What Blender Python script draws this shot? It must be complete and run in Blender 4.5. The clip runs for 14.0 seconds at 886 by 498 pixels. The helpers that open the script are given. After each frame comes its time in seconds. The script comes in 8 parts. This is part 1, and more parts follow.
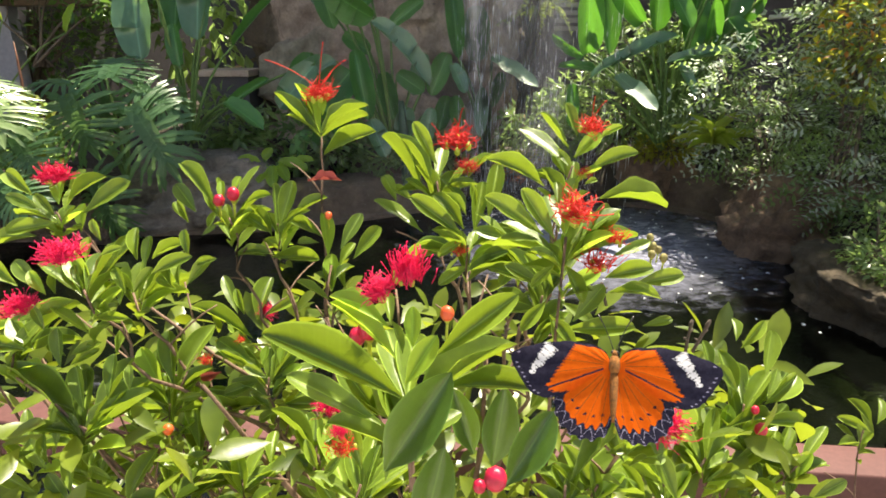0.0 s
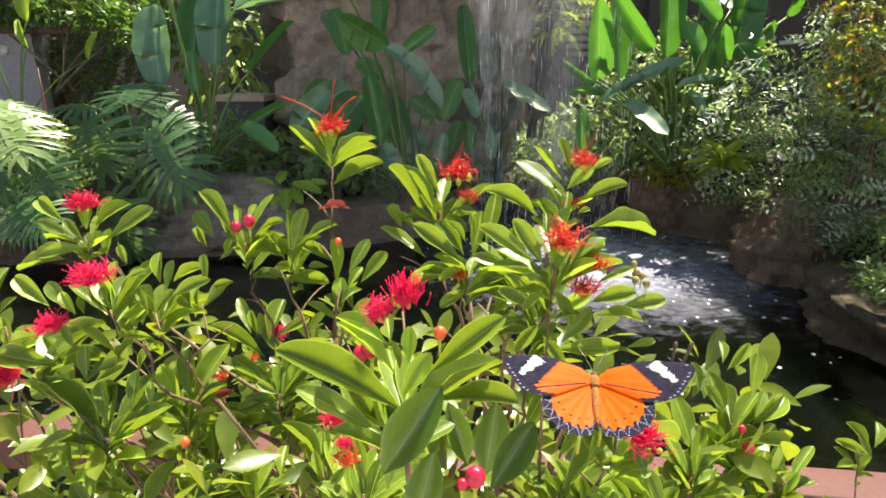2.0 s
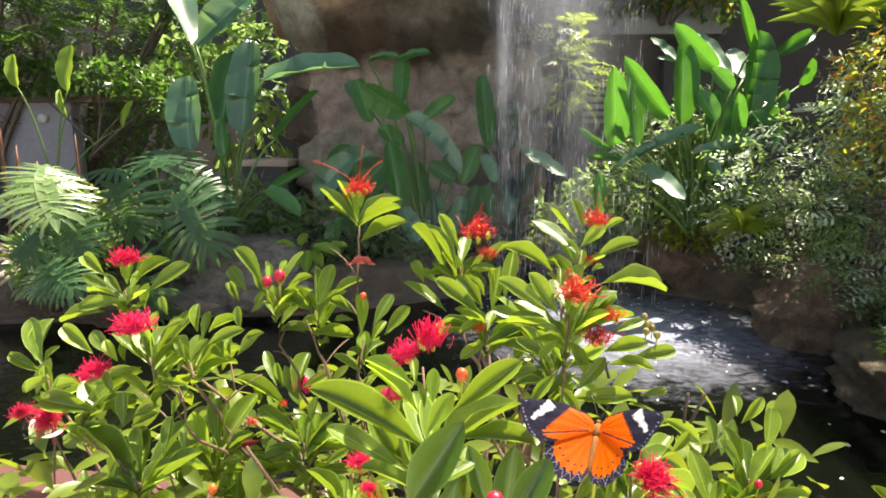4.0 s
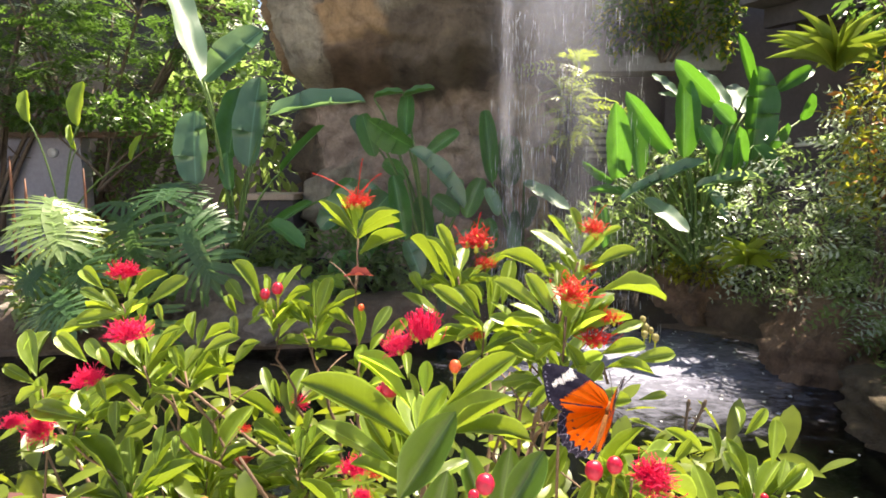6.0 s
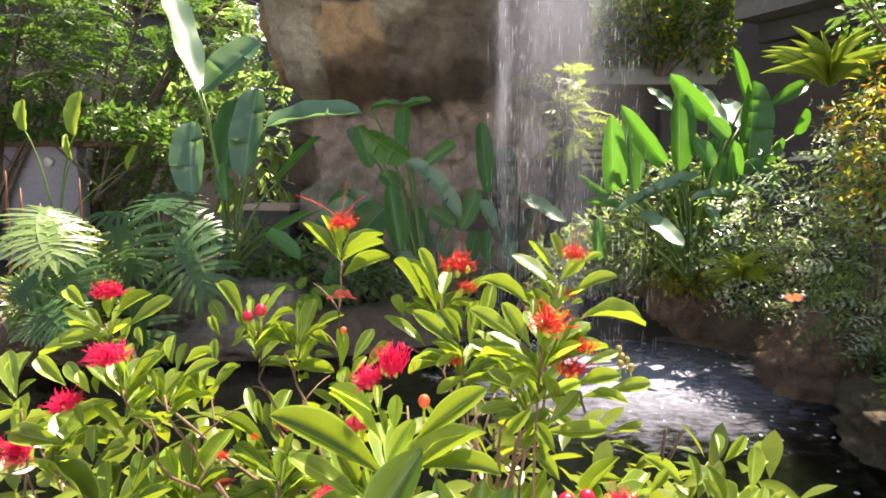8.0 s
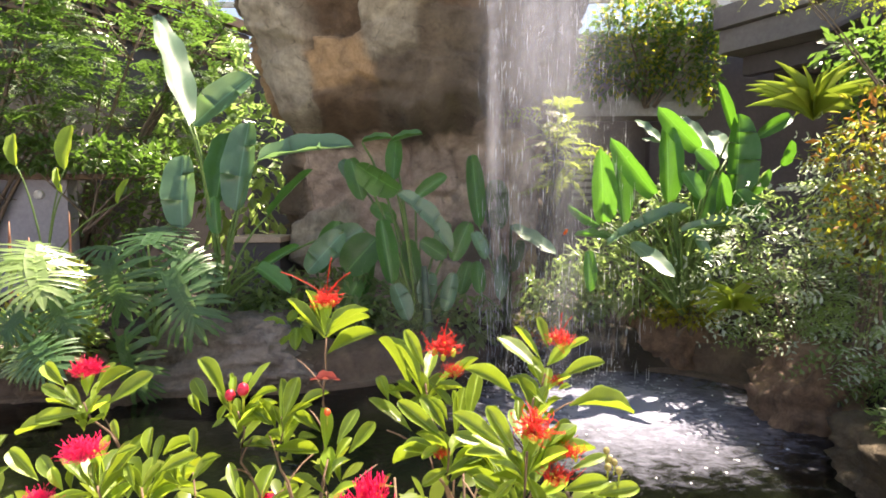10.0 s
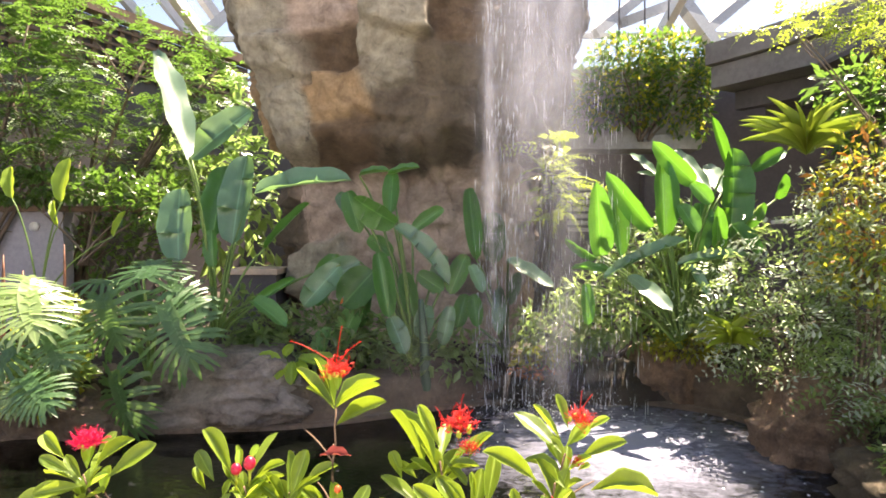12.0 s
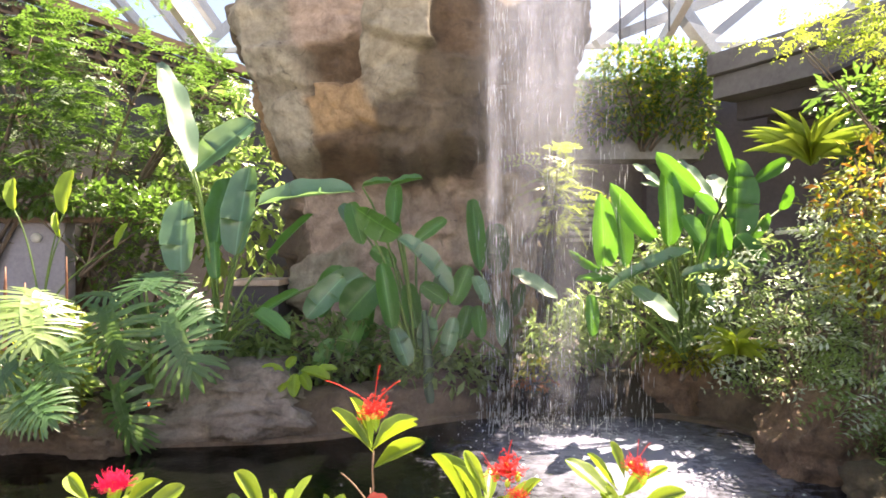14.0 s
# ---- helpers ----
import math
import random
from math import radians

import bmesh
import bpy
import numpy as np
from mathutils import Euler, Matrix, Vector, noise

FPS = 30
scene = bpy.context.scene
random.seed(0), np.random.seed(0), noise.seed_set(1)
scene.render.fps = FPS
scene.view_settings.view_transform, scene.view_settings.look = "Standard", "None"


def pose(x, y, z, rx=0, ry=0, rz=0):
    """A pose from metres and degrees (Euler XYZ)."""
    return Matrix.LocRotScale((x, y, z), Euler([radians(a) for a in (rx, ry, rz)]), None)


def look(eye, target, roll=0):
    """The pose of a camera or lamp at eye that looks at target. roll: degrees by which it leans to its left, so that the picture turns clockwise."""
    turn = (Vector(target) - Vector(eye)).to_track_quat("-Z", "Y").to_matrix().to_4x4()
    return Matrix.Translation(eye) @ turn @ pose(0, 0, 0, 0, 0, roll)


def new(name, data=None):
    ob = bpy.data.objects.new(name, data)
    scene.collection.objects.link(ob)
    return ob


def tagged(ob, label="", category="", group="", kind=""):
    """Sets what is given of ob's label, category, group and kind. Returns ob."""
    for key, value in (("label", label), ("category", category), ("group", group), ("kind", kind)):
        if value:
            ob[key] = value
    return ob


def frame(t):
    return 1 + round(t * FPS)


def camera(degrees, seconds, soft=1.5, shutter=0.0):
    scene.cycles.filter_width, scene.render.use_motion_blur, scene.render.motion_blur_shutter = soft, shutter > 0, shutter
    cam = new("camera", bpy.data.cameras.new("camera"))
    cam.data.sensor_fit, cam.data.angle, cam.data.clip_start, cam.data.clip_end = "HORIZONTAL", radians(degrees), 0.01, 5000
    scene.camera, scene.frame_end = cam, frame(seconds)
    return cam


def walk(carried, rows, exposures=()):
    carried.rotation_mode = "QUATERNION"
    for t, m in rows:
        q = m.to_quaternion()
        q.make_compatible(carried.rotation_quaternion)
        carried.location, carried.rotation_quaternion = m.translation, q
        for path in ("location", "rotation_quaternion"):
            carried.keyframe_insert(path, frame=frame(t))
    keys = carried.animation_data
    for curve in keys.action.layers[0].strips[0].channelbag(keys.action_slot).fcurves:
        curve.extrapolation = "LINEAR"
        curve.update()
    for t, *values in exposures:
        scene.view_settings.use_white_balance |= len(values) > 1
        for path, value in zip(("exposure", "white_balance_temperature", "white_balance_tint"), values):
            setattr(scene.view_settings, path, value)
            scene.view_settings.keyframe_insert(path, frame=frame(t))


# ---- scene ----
cam = camera(70.8, 14.0, soft=1.75, shutter=0.5)
PATH = [
    (0, (0.014, 0.046, 1.405), (0.011, 1.941, 0.765), 0.1),
    (0.5, (0.016, 0.043, 1.406), (0.004, 1.939, 0.771), 0.1),
    (1, (0.016, 0.04, 1.411), (-0.005, 1.939, 0.784), 0.0),
    (1.5, (0.016, 0.034, 1.413), (-0.015, 1.94, 0.808), 0.0),
    (2, (0.02, 0.026, 1.413), (-0.022, 1.942, 0.842), -0.0),
    (2.5, (0.021, 0.018, 1.414), (-0.031, 1.948, 0.889), -0.0),
    (3, (0.017, 0.015, 1.414), (-0.047, 1.957, 0.943), 0.0),
    (3.5, (0.014, 0.013, 1.413), (-0.064, 1.967, 0.993), 0.0),
    (3.7, (0.017, 0.006, 1.414), (-0.077, 1.963, 1.013), 0.0),
    (6, (0.023, 0.004, 1.398), (-0.093, 1.983, 1.134), -0.0),
    (6.5, (0.021, 0.004, 1.397), (-0.095, 1.984, 1.143), 0.0),
    (7, (0.022, 0.004, 1.397), (-0.096, 1.985, 1.15), 0.0),
    (7.2, (0.024, 0.004, 1.398), (-0.093, 1.986, 1.155), 0.1),
    (9.3, (0.038, 0.009, 1.424), (-0.052, 1.999, 1.24), 0.2),
    (9.5, (0.038, 0.01, 1.427), (-0.053, 2.001, 1.257), 0.0),
    (10, (0.036, 0.012, 1.439), (-0.046, 2.005, 1.297), 0.1),
    (10.5, (0.032, 0.016, 1.446), (-0.043, 2.011, 1.33), 0.1),
    (11, (0.029, 0.017, 1.454), (-0.039, 2.013, 1.361), 0.1),
    (11.5, (0.026, 0.017, 1.461), (-0.043, 2.015, 1.393), 0.1),
    (12, (0.024, 0.02, 1.464), (-0.044, 2.019, 1.417), 0.1),
    (12.5, (0.02, 0.025, 1.467), (-0.047, 2.023, 1.437), 0.2),
    (13, (0.013, 0.027, 1.471), (-0.052, 2.026, 1.45), 0.2),
    (13.5, (0.005, 0.032, 1.476), (-0.06, 2.031, 1.458), 0.1),
    (14, (-0.003, 0.033, 1.481), (-0.071, 2.032, 1.463), 0.0),
]
walk(cam, [(t, look(eye, target, roll)) for t, eye, target, roll in PATH], [(0.0, 1.56, 7400, 8), (3.5, 1.63, 7300, 7), (5.8, 1.77, 7600, 13), (7.0, 1.81, 7600, 14), (9.5, 2.0, 7750, 16), (11.5, 2.24, 7900, 17), (14.0, 2.46, 8000, 18)])

# ---- world, sun ----
SUN_EL, SUN_AZ = 64.0, 33.0
world = bpy.data.worlds.new("sky")
scene.world = world
world.use_nodes = True
wn = world.node_tree.nodes
sky = wn.new("ShaderNodeTexSky")
sky.sky_type, sky.sun_disc = "NISHITA", False
sky.sun_elevation, sky.sun_rotation = radians(SUN_EL), radians(SUN_AZ)
world.node_tree.links.new(sky.outputs[0], wn["Background"].inputs[0])
wn["Background"].inputs[1].default_value = 0.098
sun = new("sun", bpy.data.lights.new("sun", "SUN"))
sun.data.energy, sun.data.angle, sun.data.color = 5.0, radians(0.6), (1.0, 0.95, 0.86)
SUN_WAY = Vector((math.sin(radians(SUN_AZ)) * math.cos(radians(SUN_EL)), math.cos(radians(SUN_AZ)) * math.cos(radians(SUN_EL)), math.sin(radians(SUN_EL))))
sun.matrix_world = look(SUN_WAY * 30, (0, 0, 0))


# ---- materials ----
def mix_tree(name):
    m = bpy.data.materials.new(name)
    m.use_nodes = True
    nt = m.node_tree
    return m, nt, nt.nodes["Principled BSDF"]


def ramp(nt, fac, stops):
    r = nt.nodes.new("ShaderNodeValToRGB")
    el = r.color_ramp.elements
    while len(el) < len(stops):
        el.new(0.5)
    for e, (p, c) in zip(el, stops):
        e.position, e.color = p, (*c, 1)
    nt.links.new(fac, r.inputs[0])
    return r.outputs[0]


def coords(nt, kind="Object", scale=(1, 1, 1)):
    tc = nt.nodes.new("ShaderNodeTexCoord")
    mp = nt.nodes.new("ShaderNodeMapping")
    mp.inputs["Scale"].default_value = scale
    nt.links.new(tc.outputs[kind], mp.inputs[0])
    return mp.outputs[0]


def noise_tex(nt, vec, scale, detail=6, rough=0.6, distort=0.0):
    n = nt.nodes.new("ShaderNodeTexNoise")
    n.inputs["Scale"].default_value, n.inputs["Detail"].default_value = scale, detail
    n.inputs["Roughness"].default_value, n.inputs["Distortion"].default_value = rough, distort
    nt.links.new(vec, n.inputs["Vector"])
    return n.outputs["Fac"]


def blend(nt, fac, a, b, how="MIX"):
    mx = nt.nodes.new("ShaderNodeMix")
    mx.data_type, mx.blend_type = "RGBA", how
    for sock, v in ((mx.inputs["Factor"], fac), (mx.inputs["A"], a), (mx.inputs["B"], b)):
        if isinstance(v, (int, float)):
            sock.default_value = v
        elif isinstance(v, tuple):
            sock.default_value = (*v, 1)
        else:
            nt.links.new(v, sock)
    return mx.outputs["Result"]


def bump(nt, bsdf, height, strength, dist):
    b = nt.nodes.new("ShaderNodeBump")
    b.inputs["Strength"].default_value, b.inputs["Distance"].default_value = strength, dist
    nt.links.new(height, b.inputs["Height"])
    nt.links.new(b.outputs[0], bsdf.inputs["Normal"])


def surface(name, dark, light, scale, rough=0.8, fine=6.0, bumpy=0.4, dist=0.01, third=None, metal=0.0, spec=0.5):
    """Mottled matter: two colours at a large scale, grain at a fine one."""
    m, nt, b = mix_tree(name)
    v = coords(nt)
    big = noise_tex(nt, v, scale, 5, 0.6, 0.4)
    small = noise_tex(nt, v, scale * fine, 6, 0.7)
    col = ramp(nt, big, [(0.3, dark), (0.68, light)] if third is None else [(0.28, dark), (0.5, light), (0.72, third)])
    col = blend(nt, 0.35, col, ramp(nt, small, [(0.25, tuple(c * 0.55 for c in dark)), (0.75, tuple(min(1, c * 1.25) for c in light))]))
    nt.links.new(col, b.inputs["Base Color"])
    b.inputs["Roughness"].default_value, b.inputs["Metallic"].default_value = rough, metal
    b.inputs["Specular IOR Level"].default_value = spec
    bump(nt, b, small, bumpy, dist)
    return m


def leafy(name, dark, light, glow, trans=0.45, rough=0.35, island=False, vein=60.0, spec=0.5, rib=0.0, pleat=0.0, rim=1.0):
    """Leaf: reflecting skin with some light let through, tone differing from leaf to leaf."""
    m, nt, b = mix_tree(name)
    if island:
        g = nt.nodes.new("ShaderNodeNewGeometry")
        rnd = g.outputs["Random Per Island"]
    else:
        oi = nt.nodes.new("ShaderNodeObjectInfo")
        rnd = oi.outputs["Random"]
    v = coords(nt)
    fine = noise_tex(nt, v, vein, 3, 0.6)
    tone = ramp(nt, rnd, [(0.05, dark), (0.95, light)])
    col = blend(nt, 0.3, tone, ramp(nt, fine, [(0.3, tuple(c * 0.6 for c in dark)), (0.7, tuple(min(1, c * 1.35) for c in light))]))
    height = fine
    if rib:
        # pale rib and rim, and fine side veins, by the blade's own width and length
        uv = nt.nodes.new("ShaderNodeSeparateXYZ")
        nt.links.new(coords(nt, "UV"), uv.inputs[0])
        ab = nt.nodes.new("ShaderNodeMath")
        ab.operation = "ABSOLUTE"
        nt.links.new(uv.outputs[0], ab.inputs[0])
        pale = tuple(min(1, c * 2.4 + 0.02) for c in light)
        col = blend(nt, ramp(nt, ab.outputs[0], [(0.02, (rib,) * 3), (0.07, (0, 0, 0)), (0.9, (0, 0, 0)), (0.97, (rib * rim,) * 3)]), col, pale)
        vx = nt.nodes.new("ShaderNodeMath")
        vx.operation = "MULTIPLY_ADD"
        nt.links.new(ab.outputs[0], vx.inputs[0])
        vx.inputs[1].default_value = -9.0
        sc = nt.nodes.new("ShaderNodeMath")
        sc.operation = "MULTIPLY"
        nt.links.new(uv.outputs[1], sc.inputs[0])
        sc.inputs[1].default_value = 75.0
        nt.links.new(sc.outputs[0], vx.inputs[2])
        sn = nt.nodes.new("ShaderNodeMath")
        sn.operation = "SINE"
        nt.links.new(vx.outputs[0], sn.inputs[0])
        vein_line = ramp(nt, sn.outputs[0], [(0.75, (0, 0, 0)), (1.0, (0.06 * rib,) * 3)])
        col = blend(nt, vein_line, col, pale)
        height = blend(nt, pleat, fine, sn.outputs[0])
    nt.links.new(col, b.inputs["Base Color"])
    b.inputs["Roughness"].default_value, b.inputs["Specular IOR Level"].default_value = rough, spec
    bump(nt, b, height, 0.15, 0.002)
    t = nt.nodes.new("ShaderNodeBsdfTranslucent")
    nt.links.new(blend(nt, 0.5, glow, blend(nt, 1.0, tone, glow, "SCREEN")), t.inputs["Color"])
    ms = nt.nodes.new("ShaderNodeMixShader")
    ms.inputs[0].default_value = trans
    nt.links.new(b.outputs[0], ms.inputs[1])
    nt.links.new(t.outputs[0], ms.inputs[2])
    nt.links.new(ms.outputs[0], nt.nodes["Material Output"].inputs["Surface"])
    return m


def water_matter():
    """Dark pond water, rippled, white with froth round the foot of the fall."""
    m, nt, b = mix_tree("pond_water")
    v = coords(nt)
    sx = nt.nodes.new("ShaderNodeVectorMath")
    sx.operation = "DISTANCE"
    nt.links.new(v, sx.inputs[0])
    sx.inputs[1].default_value = FALL_FOOT
    mr = nt.nodes.new("ShaderNodeMapRange")
    mr.inputs[1].default_value, mr.inputs[2].default_value = 1.5, 0.1
    nt.links.new(sx.outputs["Value"], mr.inputs[0])
    froth = blend(nt, 0.45, noise_tex(nt, v, 9, 6, 0.7, 0.8), noise_tex(nt, coords(nt, "Object", (5, 9, 1)), 2.2, 5, 0.7, 0.6))
    ad = nt.nodes.new("ShaderNodeMath")
    ad.operation = "MULTIPLY_ADD"
    nt.links.new(mr.outputs[0], ad.inputs[0])
    ad.inputs[1].default_value = 0.6
    nt.links.new(froth, ad.inputs[2])
    white = ramp(nt, ad.outputs[0], [(0.6, (0, 0, 0)), (0.76, (0.22, 0.22, 0.22)), (0.92, (0.5, 0.5, 0.5)), (1.06, (0.72, 0.72, 0.72))])
    murk = ramp(nt, noise_tex(nt, v, 1.3, 3), [(0.3, (0.001, 0.0014, 0.001)), (0.7, (0.003, 0.0036, 0.0025))])
    silt = nt.nodes.new("ShaderNodeMapRange")
    silt.inputs[1].default_value, silt.inputs[2].default_value, silt.inputs[4].default_value = 1.35, 0.6, 0.4
    nt.links.new(sx.outputs["Value"], silt.inputs[0])
    murk = blend(nt, silt.outputs[0], murk, (0.03, 0.031, 0.026))
    nt.links.new(blend(nt, white, murk, (0.35, 0.36, 0.47)), b.inputs["Base Color"])
    nt.links.new(ramp(nt, white, [(0, (0.06,) * 3), (0.4, (0.16,) * 3), (0.9, (0.5,) * 3)]), b.inputs["Roughness"])
    b.inputs["IOR"].default_value = 1.33
    rip = noise_tex(nt, v, 14, 3, 0.55, 0.8)
    bump(nt, b, rip, 0.16, 0.02)
    return m


FALL_FOOT = (1.08, 4.2, 0.1)
ROCK_WET = surface("wet_rock", (0.06, 0.042, 0.03), (0.23, 0.165, 0.12), 4.5, 0.6, 7, 1.0, 0.04)
ROCK_RED = surface("red_brown_rock", (0.07, 0.042, 0.028), (0.4, 0.26, 0.17), 7.0, 0.75, 7, 1.0, 0.04)
ROCK_TAN = surface("tan_bank_rock", (0.035, 0.027, 0.016), (0.19, 0.14, 0.085), 6.0, 0.75, 7, 1.0, 0.04)
BANK_STONE = surface("bank_stone", (0.05, 0.035, 0.025), (0.42, 0.36, 0.315), 3.4, 0.85, 8, 1.0, 0.04)
SOIL = surface("dark_soil", (0.02, 0.015, 0.01), (0.06, 0.045, 0.03), 5, 0.95, 8, 0.8, 0.03)
# paving out of view, made pale so that it bounces fill light forward
PAVING = surface("bounce_paving", (0.3, 0.285, 0.265), (0.46, 0.44, 0.41), 3, 0.8, 10, 0.3, 0.004)
CONCRETE = surface("concrete", (0.2, 0.19, 0.18), (0.34, 0.33, 0.31), 1.6, 0.85, 12, 0.3, 0.006)
CONCRETE_OLD = surface("stained_concrete", (0.1, 0.092, 0.092), (0.2, 0.188, 0.186), 1.6, 0.85, 12, 0.4, 0.006)
DARK_PAINT = surface("dark_boards", (0.05, 0.044, 0.048), (0.1, 0.088, 0.094), 2, 0.7, 10, 0.3, 0.004)
WALL_BOUNCE = surface("bounce_wall_paint", (0.66, 0.66, 0.66), (0.76, 0.76, 0.76), 1.5, 0.8, 14, 0.2, 0.003)
WALL_GREY = surface("lavender_grey_render", (0.24, 0.235, 0.27), (0.36, 0.35, 0.4), 1.5, 0.8, 14, 0.2, 0.003)
BROWN_WOOD = surface("brown_timber", (0.1, 0.06, 0.04), (0.2, 0.13, 0.09), 4, 0.7, 9, 0.4, 0.004)
PALE_WOOD = surface("pale_timber", (0.42, 0.3, 0.22), (0.6, 0.46, 0.36), 4, 0.7, 9, 0.3, 0.003)
STEEL_WHITE = surface("white_painted_steel", (0.62, 0.61, 0.58), (0.78, 0.77, 0.74), 3, 0.5, 10, 0.1, 0.002)
RAIL_PAINT = surface("red_brown_paint", (0.09, 0.04, 0.036), (0.135, 0.06, 0.054), 9, 0.65, 14, 0.15, 0.001, spec=0.2)
BARK_TWIG = surface("twig_bark", (0.09, 0.048, 0.03), (0.25, 0.155, 0.1), 40, 0.8, 6, 0.5, 0.002)
BARK = surface("grey_brown_bark", (0.07, 0.05, 0.035), (0.2, 0.15, 0.11), 9, 0.85, 6, 0.6, 0.01)
STEM_GREEN = surface("dark_green_stem", (0.02, 0.05, 0.03), (0.05, 0.1, 0.055), 10, 0.5, 6, 0.3, 0.004)
STALK = surface("green_stalk", (0.06, 0.12, 0.03), (0.16, 0.26, 0.06), 8, 0.5, 6, 0.2, 0.003)
WATER = water_matter()
LEAF = leafy("shrub_leaf", (0.033, 0.07, 0.012), (0.172, 0.25, 0.029), (0.34, 0.455, 0.025), 0.33, 0.38, vein=5, spec=0.5, rib=0.7)
LEAF_YOUNG = leafy("young_shrub_leaf", (0.16, 0.28, 0.03), (0.26, 0.4, 0.05), (0.5, 0.66, 0.05), 0.5, 0.35, vein=5, rib=0.5)
# darker copy of the shrub leaf; shade is put into its colour
LEAF_SHADED = leafy("shaded_shrub_leaf", (0.03, 0.068, 0.012), (0.055, 0.115, 0.018), (0.18, 0.27, 0.025), 0.2, 0.3, vein=5, rib=0.5)
LEAF_FILL = leafy("inner_shrub_leaf", (0.03, 0.06, 0.01), (0.17, 0.22, 0.025), (0.4, 0.48, 0.025), 0.3, 0.32, island=True)
LEAF_BROAD = leafy("broad_leaf", (0.032, 0.115, 0.036), (0.09, 0.235, 0.062), (0.13, 0.38, 0.012), 0.31, 0.34, vein=6, rib=0.5, pleat=0.3, rim=0.15)
LEAF_BLUE = leafy("waxy_broad_leaf", (0.045, 0.13, 0.06), (0.09, 0.21, 0.11), (0.22, 0.4, 0.1), 0.3, 0.36, vein=6, spec=1.0, rib=0.5, pleat=0.3, rim=0.15)
LEAF_GLOSS = leafy("glossy_broad_leaf", (0.07, 0.14, 0.08), (0.1, 0.19, 0.11), (0.22, 0.4, 0.1), 0.2, 0.48, vein=6, spec=0.85, rib=0.4, pleat=0.3, rim=0.15)
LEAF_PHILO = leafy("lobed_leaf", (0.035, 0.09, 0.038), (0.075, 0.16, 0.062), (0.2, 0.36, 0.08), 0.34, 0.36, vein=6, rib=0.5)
# paler copy of the lobed leaf; sunlight is put into its colour
LEAF_PHILO_LIT = leafy("sunlit_lobed_leaf", (0.11, 0.19, 0.06), (0.23, 0.33, 0.12), (0.36, 0.5, 0.15), 0.35, 0.3, vein=6, spec=1.0, rib=0.5)
LEAF_SMALL = leafy("small_leaf", (0.035, 0.08, 0.035), (0.16, 0.24, 0.09), (0.34, 0.5, 0.12), 0.48, 0.28, island=True, spec=0.9)
LEAF_TREE = leafy("tree_leaf", (0.018, 0.045, 0.014), (0.075, 0.14, 0.03), (0.18, 0.36, 0.05), 0.34, 0.3, island=True)
# grey-green foliage made near-white, so its colour also paints sun glints
LEAF_GREY_GLINT = leafy("grey_green_glint_leaf", (0.2, 0.25, 0.2), (0.55, 0.62, 0.54), (0.56, 0.7, 0.46), 0.52, 0.28, island=True, spec=1.0)
LEAF_YELLOW = leafy("yellow_green_leaf", (0.09, 0.15, 0.02), (0.3, 0.29, 0.03), (0.52, 0.5, 0.05), 0.5, 0.4, island=True)
LEAF_PALM = leafy("yellow_green_frond", (0.15, 0.23, 0.03), (0.28, 0.38, 0.05), (0.48, 0.62, 0.06), 0.45, 0.35, island=True)
LEAF_ORANGE = leafy("orange_petal", (0.5, 0.1, 0.02), (0.7, 0.2, 0.05), (0.8, 0.25, 0.08), 0.3, 0.5, island=True)
LEAF_CORAL = leafy("orange_leaf", (0.3, 0.11, 0.02), (0.5, 0.2, 0.04), (0.6, 0.26, 0.05), 0.35, 0.4, island=True)
LEAF_DRY = leafy("dry_red_leaf", (0.2, 0.035, 0.03), (0.27, 0.06, 0.05), (0.3, 0.05, 0.04), 0.2, 0.5)
PETAL = leafy("red_stamens", (0.66, 0.008, 0.08), (0.8, 0.025, 0.14), (0.95, 0.04, 0.18), 0.35, 0.45, spec=0.3)
PETAL_OLD = leafy("orange_red_stamens", (0.55, 0.015, 0.02), (0.7, 0.045, 0.03), (0.82, 0.08, 0.05), 0.35, 0.5, spec=0.3)
BUD = surface("red_bud", (0.42, 0.006, 0.03), (0.62, 0.015, 0.06), 160, 0.35, 5, 0.1, 0.001)
CALYX = leafy("yellow_green_calyx", (0.35, 0.42, 0.04), (0.5, 0.55, 0.08), (0.6, 0.6, 0.08), 0.3, 0.5)


# ---- mesh helpers ----
def part(name, bm, material, parent=None, label="", smooth=True):
    me = bpy.data.meshes.new(name)
    bm.to_mesh(me)
    bm.free()
    for mt in material if isinstance(material, (list, tuple)) else (material,):
        me.materials.append(mt)
    if smooth:
        me.polygons.foreach_set("use_smooth", [True] * len(me.polygons))
    ob = new(name, me)
    ob.parent = parent
    if label:
        tagged(ob, label)
    return ob


def raw_part(name, verts, faces, material, parent=None, label="", smooth=True):
    me = bpy.data.meshes.new(name)
    me.from_pydata(verts, [], faces)
    me.update()
    me.materials.append(material)
    if smooth:
        me.polygons.foreach_set("use_smooth", [True] * len(me.polygons))
    ob = new(name, me)
    ob.parent = parent
    if label:
        tagged(ob, label)
    return ob


def empty(name, at=(0, 0, 0)):
    ob = new(name)
    ob.empty_display_size = 0.05
    ob.location = at
    return ob


def box(bm, lo, hi, m=None, bevel=0.0):
    c = [(a + b) / 2 for a, b in zip(lo, hi)]
    s = [abs(b - a) for a, b in zip(lo, hi)]
    mt = Matrix.Translation(c) @ Matrix.Diagonal((*s, 1))
    r = bmesh.ops.create_cube(bm, size=1, matrix=(m @ mt) if m else mt)
    if bevel:
        eds = list({e for v in r["verts"] for e in v.link_edges})
        bmesh.ops.bevel(bm, geom=eds, offset=bevel, segments=2, affect="EDGES", profile=0.6)


